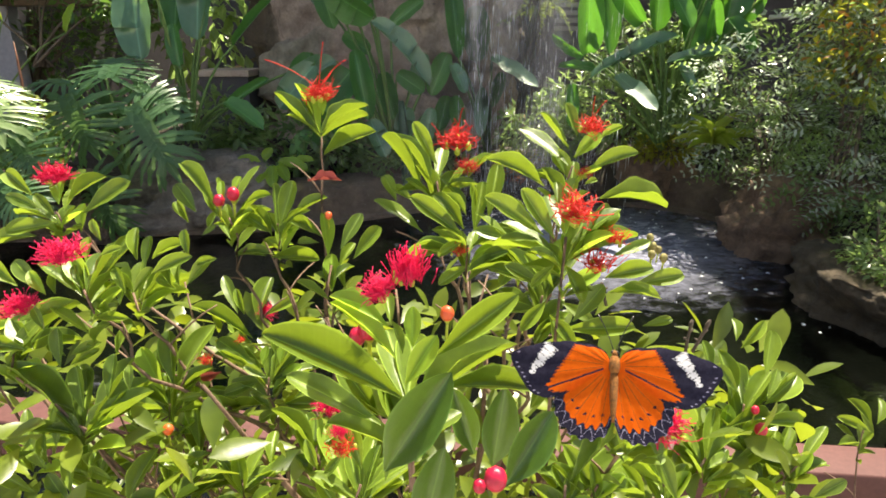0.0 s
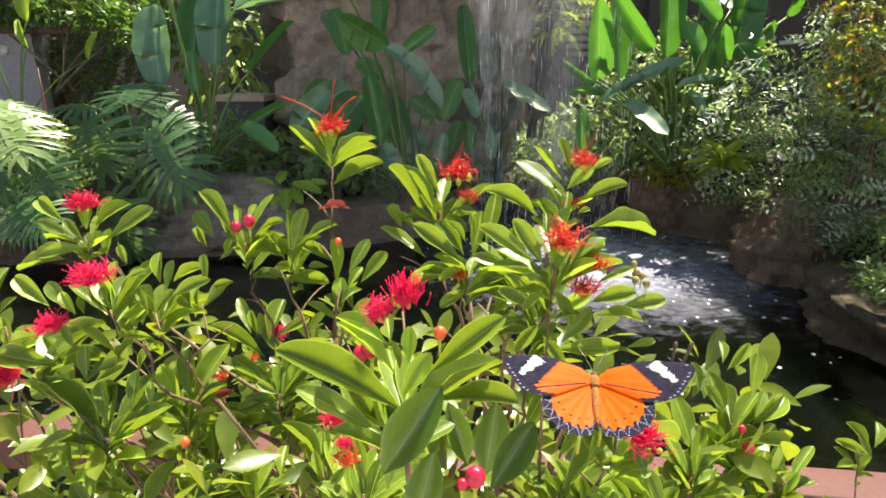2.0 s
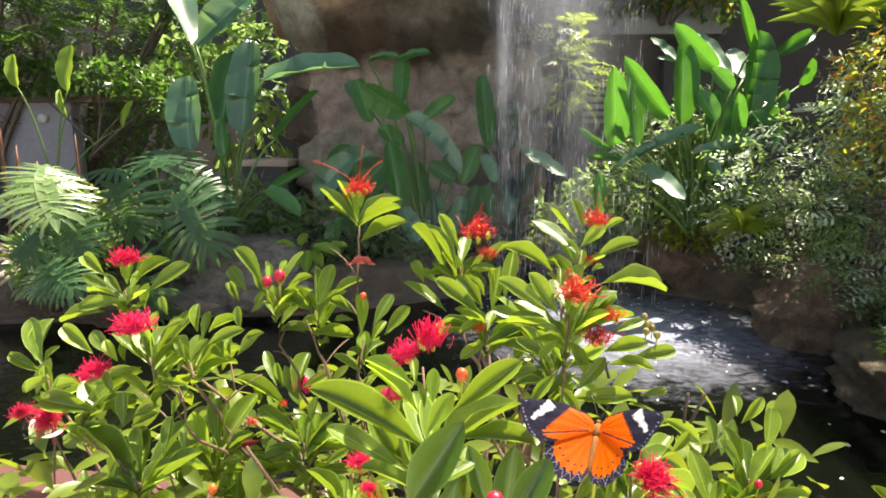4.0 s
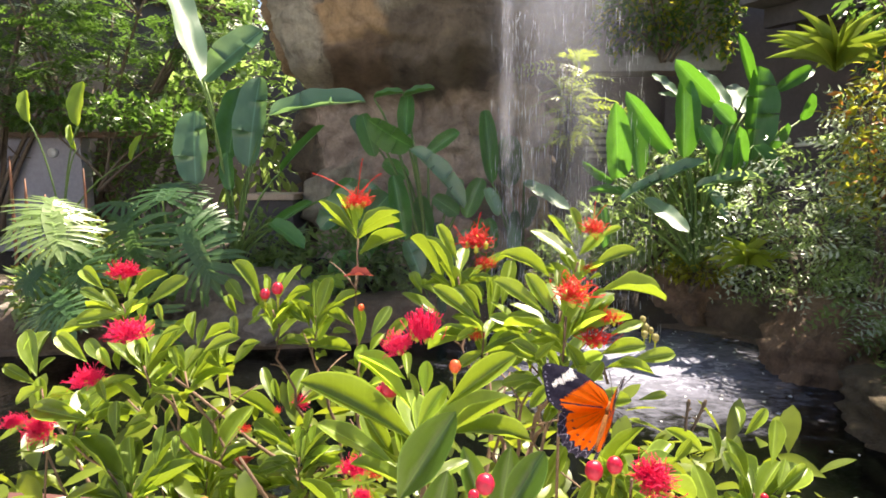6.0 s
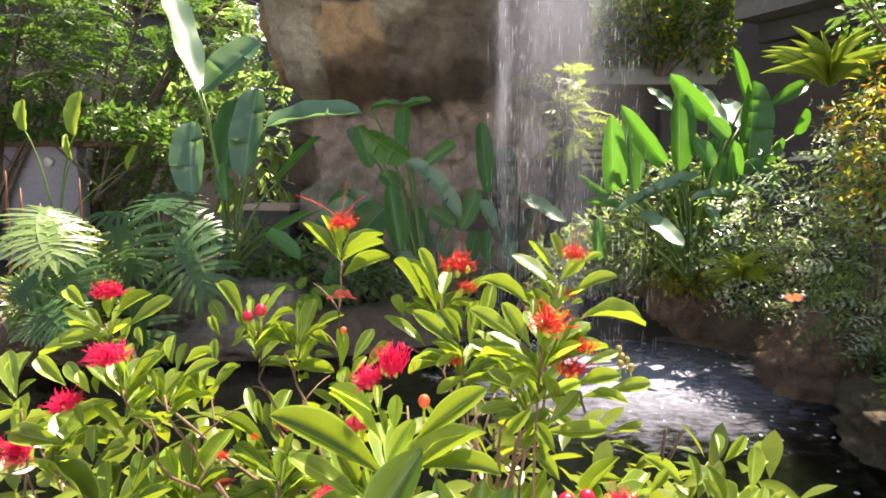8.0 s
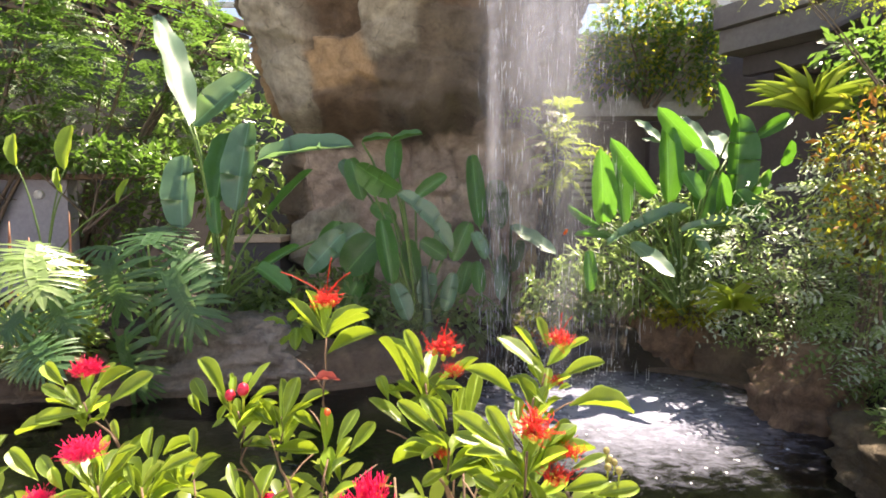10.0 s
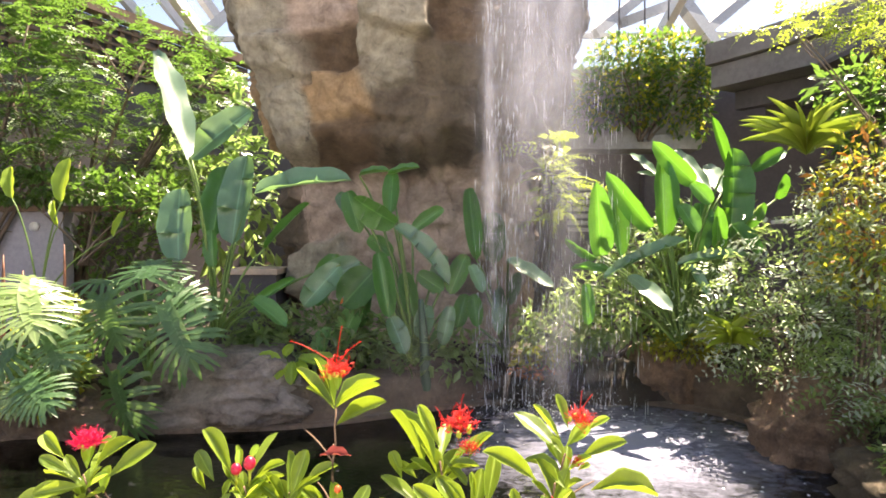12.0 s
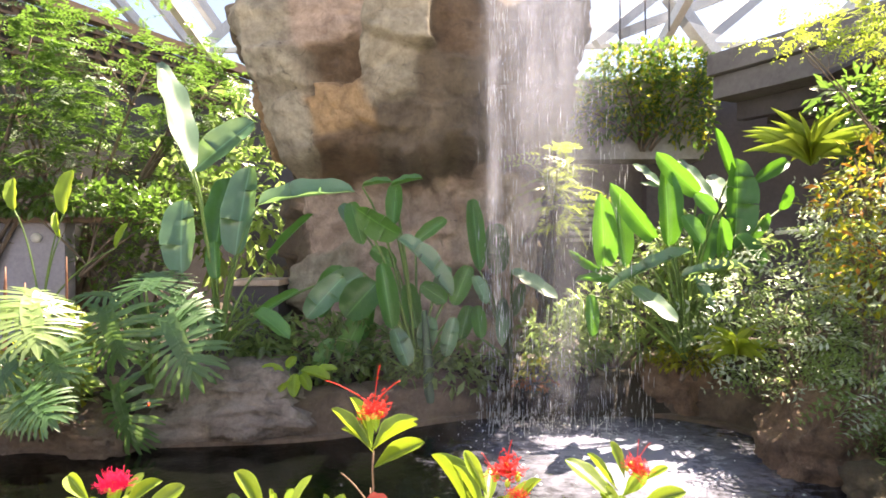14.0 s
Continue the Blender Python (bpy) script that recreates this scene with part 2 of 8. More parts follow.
def beam(bm, a, b, w, h):
    """A square bar from a to b."""
    a, b = Vector(a), Vector(b)
    m = Matrix.Translation((a + b) / 2) @ (b - a).to_track_quat("Y", "Z").to_matrix().to_4x4()
    box(bm, (-w / 2, -(b - a).length / 2, -h / 2), (w / 2, (b - a).length / 2, h / 2), m)


def tube(bm, pts, radii, sides=7):
    """A tapered round stem along the points."""
    pts = [Vector(p) for p in pts]
    rings = []
    for i, p in enumerate(pts):
        d = (pts[min(i + 1, len(pts) - 1)] - pts[max(i - 1, 0)]).normalized()
        q = d.to_track_quat("Z", "Y")
        rings.append([bm.verts.new(p + q @ Vector((radii[i] * math.cos(2 * math.pi * k / sides), radii[i] * math.sin(2 * math.pi * k / sides), 0))) for k in range(sides)])
    for r0, r1 in zip(rings, rings[1:]):
        for k in range(sides):
            bm.faces.new((r0[k], r0[(k + 1) % sides], r1[(k + 1) % sides], r1[k]))
    bm.faces.new(rings[-1])
    bm.faces.new(rings[0][::-1])


def curve_pts(a, b, c, n=8):
    """Points on a bowed line from a over b to c."""
    a, b, c = Vector(a), Vector(b), Vector(c)
    return [(1 - u) ** 2 * a + 2 * u * (1 - u) * b + u * u * c for u in (i / (n - 1) for i in range(n))]


def fbm(p, octaves=4):
    s, a = 0.0, 1.0
    q = Vector(p)
    for _ in range(octaves):
        s += a * noise.noise(q)
        q = q * 2.07 + Vector((3.1, 1.7, 5.3))
        a *= 0.5
    return s


def crag_block(name, at, size, seed, material, turn=0, chip=0.05, res=15):
    """An angular broken block: a squared stone with split faces, ledges and chipped edges."""
    rng = random.Random(seed)
    cuts = [(Vector((rng.uniform(-1, 1), rng.uniform(-1, 1), rng.uniform(-1, 1))).normalized(), rng.uniform(0.78, 1.0)) for _ in range(7)]
    off = Vector((seed * 1.37, seed * 0.71, seed * 2.3))
    bm = bmesh.new()
    bmesh.ops.create_cube(bm, size=2)
    bmesh.ops.subdivide_edges(bm, edges=bm.edges[:], cuts=res, use_grid_fill=True)
    for v in bm.verts:
        p = v.co.copy()
        r = (abs(p.x) ** 9 + abs(p.y) ** 9 + abs(p.z) ** 9) ** (1 / 9)
        p /= r
        for n, d in cuts:
            over = p.dot(n) - d
            if over > 0:
                p -= n * over
        step = noise.cell(Vector((0, 0, p.z * 2.1)) + off) * 0.09 + noise.cell(Vector((p.x * 1.3, p.y * 1.3, p.z * 1.1)) + off) * 0.07
        side = Vector((p.x, p.y, 0))
        p += side * (step - 0.08)
        p += p.normalized() * (chip * 1.3 * fbm(p * 2.2 + off, 3) + chip * 0.8 * fbm(p * 6 + off, 4))
        v.co = Vector((p.x * size[0], p.y * size[1], p.z * size[2]))
    ob = part(name, bm, material)
    ob.matrix_basis = pose(*at, 0, 0, turn)
    return ob

# ---- the ground, the pool and its banks ----
Z_WATER = 0.1


def sheet(name, pts, z, material, thick=0.0, label="", category=""):
    bm = bmesh.new()
    f = bm.faces.new([bm.verts.new((x, y, z)) for x, y in pts])
    if f.normal.z < 0:
        f.normal_flip()
    if thick:
        r = bmesh.ops.extrude_face_region(bm, geom=[f])
        bmesh.ops.translate(bm, verts=[v for v in r["geom"] if isinstance(v, bmesh.types.BMVert)], vec=(0, 0, -thick))
        bmesh.ops.recalc_face_normals(bm, faces=bm.faces)
    ob = part(name, bm, material, None, label, smooth=False)
    return tagged(ob, label, category, kind="structure")


def uneven_bed(name, x0, x1, y0, y1, z, wave, label, nx=60, ny=50):
    """Planted soil, heaped and uneven."""
    vs, fs = [], []
    for j in range(ny + 1):
        for i in range(nx + 1):
            x, y = x0 + (x1 - x0) * i / nx, y0 + (y1 - y0) * j / ny
            edge = min(1.0, min(i, nx - i, j, ny - j) / 3)
            vs.append((x, y, -0.4 + (z + 0.4 + wave * fbm((x * 1.4, y * 1.4, 0.3), 4)) * edge))
    for j in range(ny):
        for i in range(nx):
            a = j * (nx + 1) + i
            fs.append((a, a + 1, a + nx + 2, a + nx + 1))
    return tagged(raw_part(name, vs, fs, SOIL), label, "soil bed", kind="structure")


sheet("ground", [(-400, -400), (400, -400), (400, 400), (-400, 400)], -0.45, SOIL, 0, "dark earth ground reaching far past the garden", "ground")
sheet("floor", [(-9, -6), (9, -6), (9, 0.62), (-9, 0.62)], 0.0, PAVING, 0.3, "unseen paved visitor path beside the pool, made pale to bounce light", "floor")
sheet("water", [(-7, 0.63), (7, 0.63), (7, 7.5), (-7, 7.5)], Z_WATER, WATER, 0, "dark rippled pond water, frothing under the fall", "water")
uneven_bed("planting_bed_back", -7.5, 2.6, 4.75, 12, 0.42, 0.1, "dark planted soil behind the pool")
uneven_bed("planting_bed_left", -7.5, -1.9, 4.0, 6.5, 0.4, 0.1, "dark planted soil on the stony bank", 40, 30)
uneven_bed("planting_bed_right", 2.0, 8.0, 2.2, 12, 0.5, 0.12, "dark planted soil above the rock edge", 40, 50)

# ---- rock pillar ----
# split faces on the side towards the pool: x, z, how far proud, which tone
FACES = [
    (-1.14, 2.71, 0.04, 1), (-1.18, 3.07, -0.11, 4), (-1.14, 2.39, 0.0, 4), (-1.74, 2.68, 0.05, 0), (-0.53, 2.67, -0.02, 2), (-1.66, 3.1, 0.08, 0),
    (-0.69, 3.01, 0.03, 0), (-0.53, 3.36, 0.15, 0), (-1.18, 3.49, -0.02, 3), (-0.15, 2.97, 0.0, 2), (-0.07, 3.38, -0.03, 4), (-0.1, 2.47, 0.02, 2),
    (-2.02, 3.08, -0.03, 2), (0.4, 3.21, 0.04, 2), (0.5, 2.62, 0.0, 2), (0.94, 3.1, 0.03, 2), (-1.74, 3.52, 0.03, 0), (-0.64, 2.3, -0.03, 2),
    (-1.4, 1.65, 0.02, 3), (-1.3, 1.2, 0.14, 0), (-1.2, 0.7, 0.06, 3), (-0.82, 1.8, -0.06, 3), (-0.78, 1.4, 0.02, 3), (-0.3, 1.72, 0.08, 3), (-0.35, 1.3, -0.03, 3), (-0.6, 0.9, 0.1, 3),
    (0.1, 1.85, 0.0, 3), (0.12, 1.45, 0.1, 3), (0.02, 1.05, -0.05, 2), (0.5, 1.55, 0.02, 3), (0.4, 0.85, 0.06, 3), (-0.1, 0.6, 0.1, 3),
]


def rock_pillar():
    """A tall artificial crag: a narrow foot and a wide overhanging head, cleft into flat tilted faces."""
    na, nz = 400, 220
    prof = [(0.2, 1.46), (0.9, 1.4), (1.6, 1.36), (1.95, 1.34), (2.1, 1.4), (2.3, 1.5), (2.7, 1.66), (3.2, 1.84), (3.6, 1.92), (3.8, 1.88), (4.02, 1.7), (4.3, 1.2)]
    rng = random.Random(5)
    seeds = []
    for x, z, out, tone in FACES:
        r = 1.72 if z > 2.1 else 1.3
        seeds.append((-math.acos(max(-1, min(1, (x + 0.56) / r))), z, out, tone))
    for _ in range(46):
        a = rng.uniform(0, math.pi) if rng.random() < 0.7 else -rng.choice((rng.uniform(0, 0.55), rng.uniform(2.6, 3.14)))
        seeds.append((a, rng.uniform(0.2, 4.3), rng.uniform(-0.12, 0.12), rng.choice((0, 1, 2, 2)) if rng.random() < 0.5 else 2))
    sa_, sz_, so_ = (np.array([s[i] for s in seeds]) for i in range(3))
    tilt = np.array([(rng.uniform(-0.2, 0.2), rng.uniform(-0.2, 0.2)) for _ in seeds])
    ang = np.array([2 * math.pi * i / na - math.pi for i in range(na)])
    zs = np.array([0.2 + 4.1 * k / nz for k in range(nz + 1)])
    cleft = np.zeros((nz + 1, na))
    owner = np.zeros((nz + 1, na), int)
    for k, z in enumerate(zs):
        for i, a in enumerate(ang):
            ca, sa = math.cos(a), math.sin(a)
            w1 = noise.noise((ca * 2.6, sa * 2.6, z * 1.9)) + 0.45 * fbm((ca * 9, sa * 9, z * 7), 3)
            w2 = noise.noise((ca * 2.6 + 7, sa * 2.6, z * 1.9)) + 0.45 * fbm((ca * 9, sa * 9, z * 7 + 4), 3)
            da = np.abs(a - sa_)
            da = np.minimum(da, 2 * math.pi - da) * 1.7
            dz = z - sz_
            dd = np.maximum(np.abs(da + 0.16 * w1), np.abs(dz * 1.15 + 0.16 * w2)) ** 2 + 0.5 * ((da + 0.16 * w1) ** 2 + (dz * 1.15 + 0.16 * w2) ** 2)
            j = int(np.argmin(dd))
            two = np.partition(dd, 1)[:2]
            lean = tilt[j][0] * ((a - sa_[j] + math.pi) % (2 * math.pi) - math.pi) * 1.7 + tilt[j][1] * dz[j]
            cleft[k, i] = 1.7 * so_[j] + 1.5 * lean - max(0.0, 1 - (two[1] - two[0]) / 0.035) * 0.05
            owner[k, i] = seeds[j][3]
    for _ in range(1):
        cleft = (2 * cleft + np.roll(cleft, 1, 1) + np.roll(cleft, -1, 1)) / 4
        cleft[1:-1] = (2 * cleft[1:-1] + cleft[:-2] + cleft[2:]) / 4
    vs, fs = [], []
    for k, z in enumerate(zs):
        r = float(np.interp(z, [q[0] for q in prof], [q[1] for q in prof]))
        for i, a in enumerate(ang):
            ca, sa = math.cos(a), math.sin(a)
            brow = z + 0.3 * noise.noise((ca * 2.4, sa * 2.4, 3.0)) + 0.12 * noise.noise((ca * 7, sa * 7, 1.0))
            head = min(1.0, max(0.0, (brow - 1.95) / 0.42))
            head = head * head * (3 - 2 * head)
            sq = 1 / max(abs(ca), abs(sa)) ** 0.4
            rr = r * sq * 0.93 + cleft[k, i] + 0.06 * fbm((ca * 1.8, sa * 1.8, z * 1.2), 3) + 0.042 * fbm((ca * 8, sa * 8, z * 6), 4) + 0.022 * fbm((ca * 22, sa * 22, z * 15), 3) - 0.05 * max(0.0, 1 - abs(fbm((ca * 4 + 3, sa * 4, z * 3), 3)) / 0.07) * 0.6
            rr *= 1 - 0.1 * max(0.0, ca) * head
            rr *= 1 - 0.09 * max(0.0, -ca) * head * max(0.0, (3.7 - z) / 1.2)
            vs.append((-0.56 + rr * ca, 6.9 - 0.3 * head + rr * sa * (0.47 + 0.23 * head), float(z)))
    # each face keeps its tone, run into its neighbours at the seams
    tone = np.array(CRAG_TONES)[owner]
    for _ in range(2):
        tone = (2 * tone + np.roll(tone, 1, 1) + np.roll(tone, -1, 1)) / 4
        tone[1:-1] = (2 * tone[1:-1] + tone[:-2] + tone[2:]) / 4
    for k in range(nz):
        for i in range(na):
            j = (i + 1) % na
            fs.append((k * na + i, k * na + j, (k + 1) * na + j, (k + 1) * na + i))
    fs.append(tuple(nz * na + i for i in range(na)))
    ob = raw_part("rock_pillar", vs, fs, CRAG)
    lay = ob.data.color_attributes.new("stone_tone", "FLOAT_COLOR", "POINT")
    lay.data.foreach_set("color", np.concatenate([tone.reshape(-1, 3), np.ones((tone.shape[0] * na, 1))], 1).ravel())
    return tagged(ob, "tall weathered tan rock crag with an overhanging head", "rock")


def pillar_matter():
    """Tan and grey stone: the tone of each face, clouded, pitted, streaked by water and grained."""
    m, nt, b = mix_tree("crag_rock")
    at = nt.nodes.new("ShaderNodeAttribute")
    at.attribute_name = "stone_tone"
    v = coords(nt)
    big = noise_tex(nt, v, 2.2, 5, 0.62, 0.9)
    mid_grain = noise_tex(nt, v, 7.0, 7, 0.68, 0.5)
    fine = noise_tex(nt, v, 34, 6, 0.72)
    streak = noise_tex(nt, coords(nt, "Object", (5, 5, 0.7)), 1.3, 5, 0.65, 0.4)
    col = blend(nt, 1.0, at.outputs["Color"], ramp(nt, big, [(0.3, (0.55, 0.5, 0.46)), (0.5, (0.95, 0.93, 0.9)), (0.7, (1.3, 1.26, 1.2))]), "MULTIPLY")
    col = blend(nt, 0.5, col, ramp(nt, mid_grain, [(0.32, (0.42, 0.38, 0.34)), (0.5, (0.95, 0.95, 0.94)), (0.68, (1.3, 1.28, 1.24))]), "MULTIPLY")
    col = blend(nt, 0.35, col, ramp(nt, fine, [(0.3, (0.4, 0.38, 0.36)), (0.5, (1, 1, 1)), (0.7, (1.3, 1.3, 1.28))]), "MULTIPLY")
    col = blend(nt, ramp(nt, streak, [(0.56, (0, 0, 0)), (0.72, (0.4, 0.4, 0.4))]), col, (0.12, 0.09, 0.075))
    # hairline cracks, broken off here and there
    wander = nt.nodes.new("ShaderNodeVectorMath")
    wander.operation = "MULTIPLY_ADD"
    jog = nt.nodes.new("ShaderNodeTexNoise")
    jog.inputs["Scale"].default_value = 3.0
    nt.links.new(v, jog.inputs["Vector"])
    nt.links.new(jog.outputs["Color"], wander.inputs[0])
    wander.inputs[1].default_value = (0.5, 0.5, 0.5)
    nt.links.new(v, wander.inputs[2])
    cell = nt.nodes.new("ShaderNodeTexVoronoi")
    cell.feature = "DISTANCE_TO_EDGE"
    cell.inputs["Scale"].default_value = 1.3
    nt.links.new(wander.outputs[0], cell.inputs["Vector"])
    crack = blend(nt, 1.0, ramp(nt, cell.outputs["Distance"], [(0.003, (0.5,) * 3), (0.012, (0, 0, 0))]), ramp(nt, streak, [(0.5, (0, 0, 0)), (0.62, (1, 1, 1))]), "MULTIPLY")
    col = blend(nt, crack, col, (0.03, 0.024, 0.02))
    nt.links.new(col, b.inputs["Base Color"])
    b.inputs["Roughness"].default_value = 0.85
    bump(nt, b, blend(nt, 0.45, mid_grain, fine), 1.0, 0.05)
    return m


# grey, ochre, brown, tan and umber stone; the darkest also paint shade into niche and overhang
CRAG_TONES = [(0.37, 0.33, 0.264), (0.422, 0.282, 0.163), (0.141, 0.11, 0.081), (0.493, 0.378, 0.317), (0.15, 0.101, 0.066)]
CRAG = pillar_matter()
rock_pillar()

# boulders that edge the pool
STONES = [
    ("bank_boulder", (-1.66, 4.5, 0.3), (0.62, 0.34, 0.3), 3, BANK_STONE, 6, "long grey-brown boulder on the pool's edge"),
    ("bank_boulder", (-2.75, 4.35, 0.2), (0.6, 0.4, 0.26), 9, ROCK_WET, -10, "brown wet boulder at the pool's edge"),
    ("bank_boulder", (-0.62, 5.3, 0.2), (0.6, 0.36, 0.26), 14, ROCK_WET, 5, "dark wet rock below the crag"),
    ("bank_boulder", (0.5, 5.5, 0.2), (0.6, 0.36, 0.24), 21, ROCK_WET, -4, "dark wet rock behind the fall"),
    ("bank_boulder", (1.3, 5.75, 0.28), (0.5, 0.34, 0.3), 27, BANK_STONE, 8, "brown rock behind the water's edge"),
    ("bank_boulder", (1.76, 5.2, 0.22), (0.34, 0.28, 0.32), 33, ROCK_RED, 6, "reddish brown rock at the water"),
    # wet rock's dark colour stands in for shade on this next stone
    ("bank_boulder", (2.45, 4.72, 0.2), (0.36, 0.4, 0.32), 35, ROCK_WET, 20, "rock where the pool bends, shade put into its dark colour"),
    ("bank_boulder", (2.3, 4.0, 0.2), (0.42, 0.4, 0.37), 36, ROCK_RED, -6, "red-brown block along the pool's side"),
    ("bank_boulder", (2.27, 2.96, 0.08), (0.42, 0.56, 0.25), 39, ROCK_TAN, -19, "long tan rock along the pool's side"),
    ("bank_boulder", (2.14, 2.0, 0.08), (0.45, 0.52, 0.26), 44, ROCK_TAN, -7, "mossy tan rock along the pool's side"),
    ("bank_boulder", (-3.9, 4.2, 0.22), (0.6, 0.42, 0.28), 48, BANK_STONE, 5, "grey brown boulder among the plants"),
]
for nm, at, size, seed, mt, turn, lab in STONES:
    tagged(crag_block(nm, at, size, seed, mt, turn, 0.14, 28), lab, "boulder", "stones round the pool")


def pool_edge():
    """The wet rendered edge of the pool under the boulders, with a thin ledge at the waterline."""
    line = [Vector(p) for p in ((-3.3, 3.95, 0), (-2.4, 4.12, 0), (-1.75, 4.2, 0), (-1.1, 4.32, 0), (-0.55, 4.58, 0), (-0.1, 4.84, 0), (0.4, 5.02, 0), (1.0, 5.08, 0), (1.55, 5.0, 0), (1.95, 4.72, 0), (2.15, 4.3, 0))]
    fine = []
    for k in range(len(line) - 1):
        p0, p1, p2, p3 = line[max(k - 1, 0)], line[k], line[k + 1], line[min(k + 2, len(line) - 1)]
        for j in range(14):
            u = j / 14
            fine.append(0.5 * ((2 * p1) + (p2 - p0) * u + (2 * p0 - 5 * p1 + 4 * p2 - p3) * u * u + (3 * p1 - p0 - 3 * p2 + p3) * u ** 3))
    section = [(0.0, -0.3), (0.0, 0.115), (0.015, 0.13), (0.06, 0.132), (0.075, 0.14), (0.09, 0.2), (0.1, 0.27), (0.13, 0.33), (0.2, 0.37), (0.34, 0.39), (0.55, 0.36)]
    vs, fs = [], []
    n = len(section)
    for k, p in enumerate(fine):
        d = (fine[min(k + 1, len(fine) - 1)] - fine[max(k - 1, 0)]).normalized()
        back = Vector((-d.y, d.x, 0))
        for j, (o, z) in enumerate(section):
            q = p + back * o
            rough = 0.0 if j < 2 else (0.006 if j < 5 else 0.05)
            w = fbm((q.x * 3.1, q.y * 3.1, z * 6), 4)
            vs.append((q.x - back.x * rough * w, q.y - back.y * rough * w, z + rough * 0.7 * w))
    for k in range(len(fine) - 1):
        for j in range(n - 1):
            a = k * n + j
            fs.append((a, a + n, a + n + 1, a + 1))
    return tagged(raw_part("pool_edge", vs, fs, ROCK_WET), "brown wet rendered edge of the pool with a thin ledge", "pool edge", kind="structure")


pool_edge()
SLAB_END = -0.16


# ---- buildings and the glass roof round the garden ----
def building():
    # concrete roof slab over the dark verandah
    a, b = Vector((2.6, 6.5, 3.2)), Vector((4.9, 2.5, 3.2))
    along = (b - a).normalized()
    out = Vector((-along.y, along.x, 0))
    slab = empty("roof_slab", a)
    bm = bmesh.new()
    q = Matrix((((along.x, out.x, 0, 0)), (along.y, out.y, 0, 0), (0, 0, 1, 0), (0, 0, 0, 1)))
    box(bm, (SLAB_END, 0.0, 0.02), (5.5, 5, 0.24), q, 0.01)
    part("upper_fascia", bm, CONCRETE_OLD, slab, smooth=False)
    bm = bmesh.new()
    box(bm, (SLAB_END + 0.03, 0.06, -0.22), (5.5, 5, 0.01), q, 0.01)
    part("lower_fascia", bm, CONCRETE_OLD, slab, smooth=False)
    for k in range(6):
        bm = bmesh.new()
        box(bm, (SLAB_END + 0.1, 0.35 + 0.5 * k, -0.42), (5.4, 0.47 + 0.5 * k, -0.23), q)
        part("joist", bm, DARK_PAINT, slab, smooth=False)
    tagged(slab, "weathered grey concrete roof slab over a dark verandah", "roof slab", kind="structure")
    # dark walls below it
    bm = bmesh.new()
    box(bm, (2.3, 8.0, -0.4), (9.0, 8.2, 3.7))
    tagged(part("wall_verandah", bm, DARK_PAINT, smooth=False), "dark recessed wall under the slab", "wall", kind="structure")
    # hedge wall box beside it
    bm = bmesh.new()
    box(bm, (0.4, 7.3, 2.45), (2.75, 7.75, 2.62), bevel=0.01)
    box(bm, (0.45, 7.4, 2.62), (2.72, 7.75, 3.4))
    tagged(part("wall_planter", bm, CONCRETE, smooth=False), "concrete ledge carrying a wall of climbers", "planter wall", kind="structure")
    bm = bmesh.new()
    box(bm, (0.2, 8.2, -0.4), (2.4, 8.35, 2.6))
    tagged(part("wall_dark", bm, DARK_PAINT, smooth=False), "dark grey boarded wall with horizontal battens", "wall", kind="structure")
    for k in range(8):
        bm = bmesh.new()
        box(bm, (1.36, 8.14, 1.5 + 0.09 * k), (1.7, 8.19, 1.55 + 0.09 * k))
        part("slat", bm, CONCRETE, bpy.data.objects["wall_dark"], smooth=False)
    # far walls that close the house
    bm = bmesh.new()
    box(bm, (-11, 12.5, -0.4), (11, 12.8, 4.05))
    tagged(part("wall_north", bm, DARK_PAINT, smooth=False), "far dark wall behind the trees", "wall", kind="structure")
    for nm, x in (("wall_west", -11.3), ("wall_east", 11.0)):
        bm = bmesh.new()
        box(bm, (x, -6, -0.4), (x + 0.3, 12.8, 3.6))
        tagged(part(nm, bm, CONCRETE, smooth=False), "grey side wall of the glasshouse", "wall", kind="structure")
    # unseen wall, added pale to throw fill light on the shaded fronts
    bm = bmesh.new()
    box(bm, (-11, -6.3, -0.4), (11, -6, 3.6))
    tagged(part("wall_south", bm, WALL_BOUNCE, smooth=False), "unseen pale wall added behind the visitor path to bounce fill light", "wall", kind="structure")


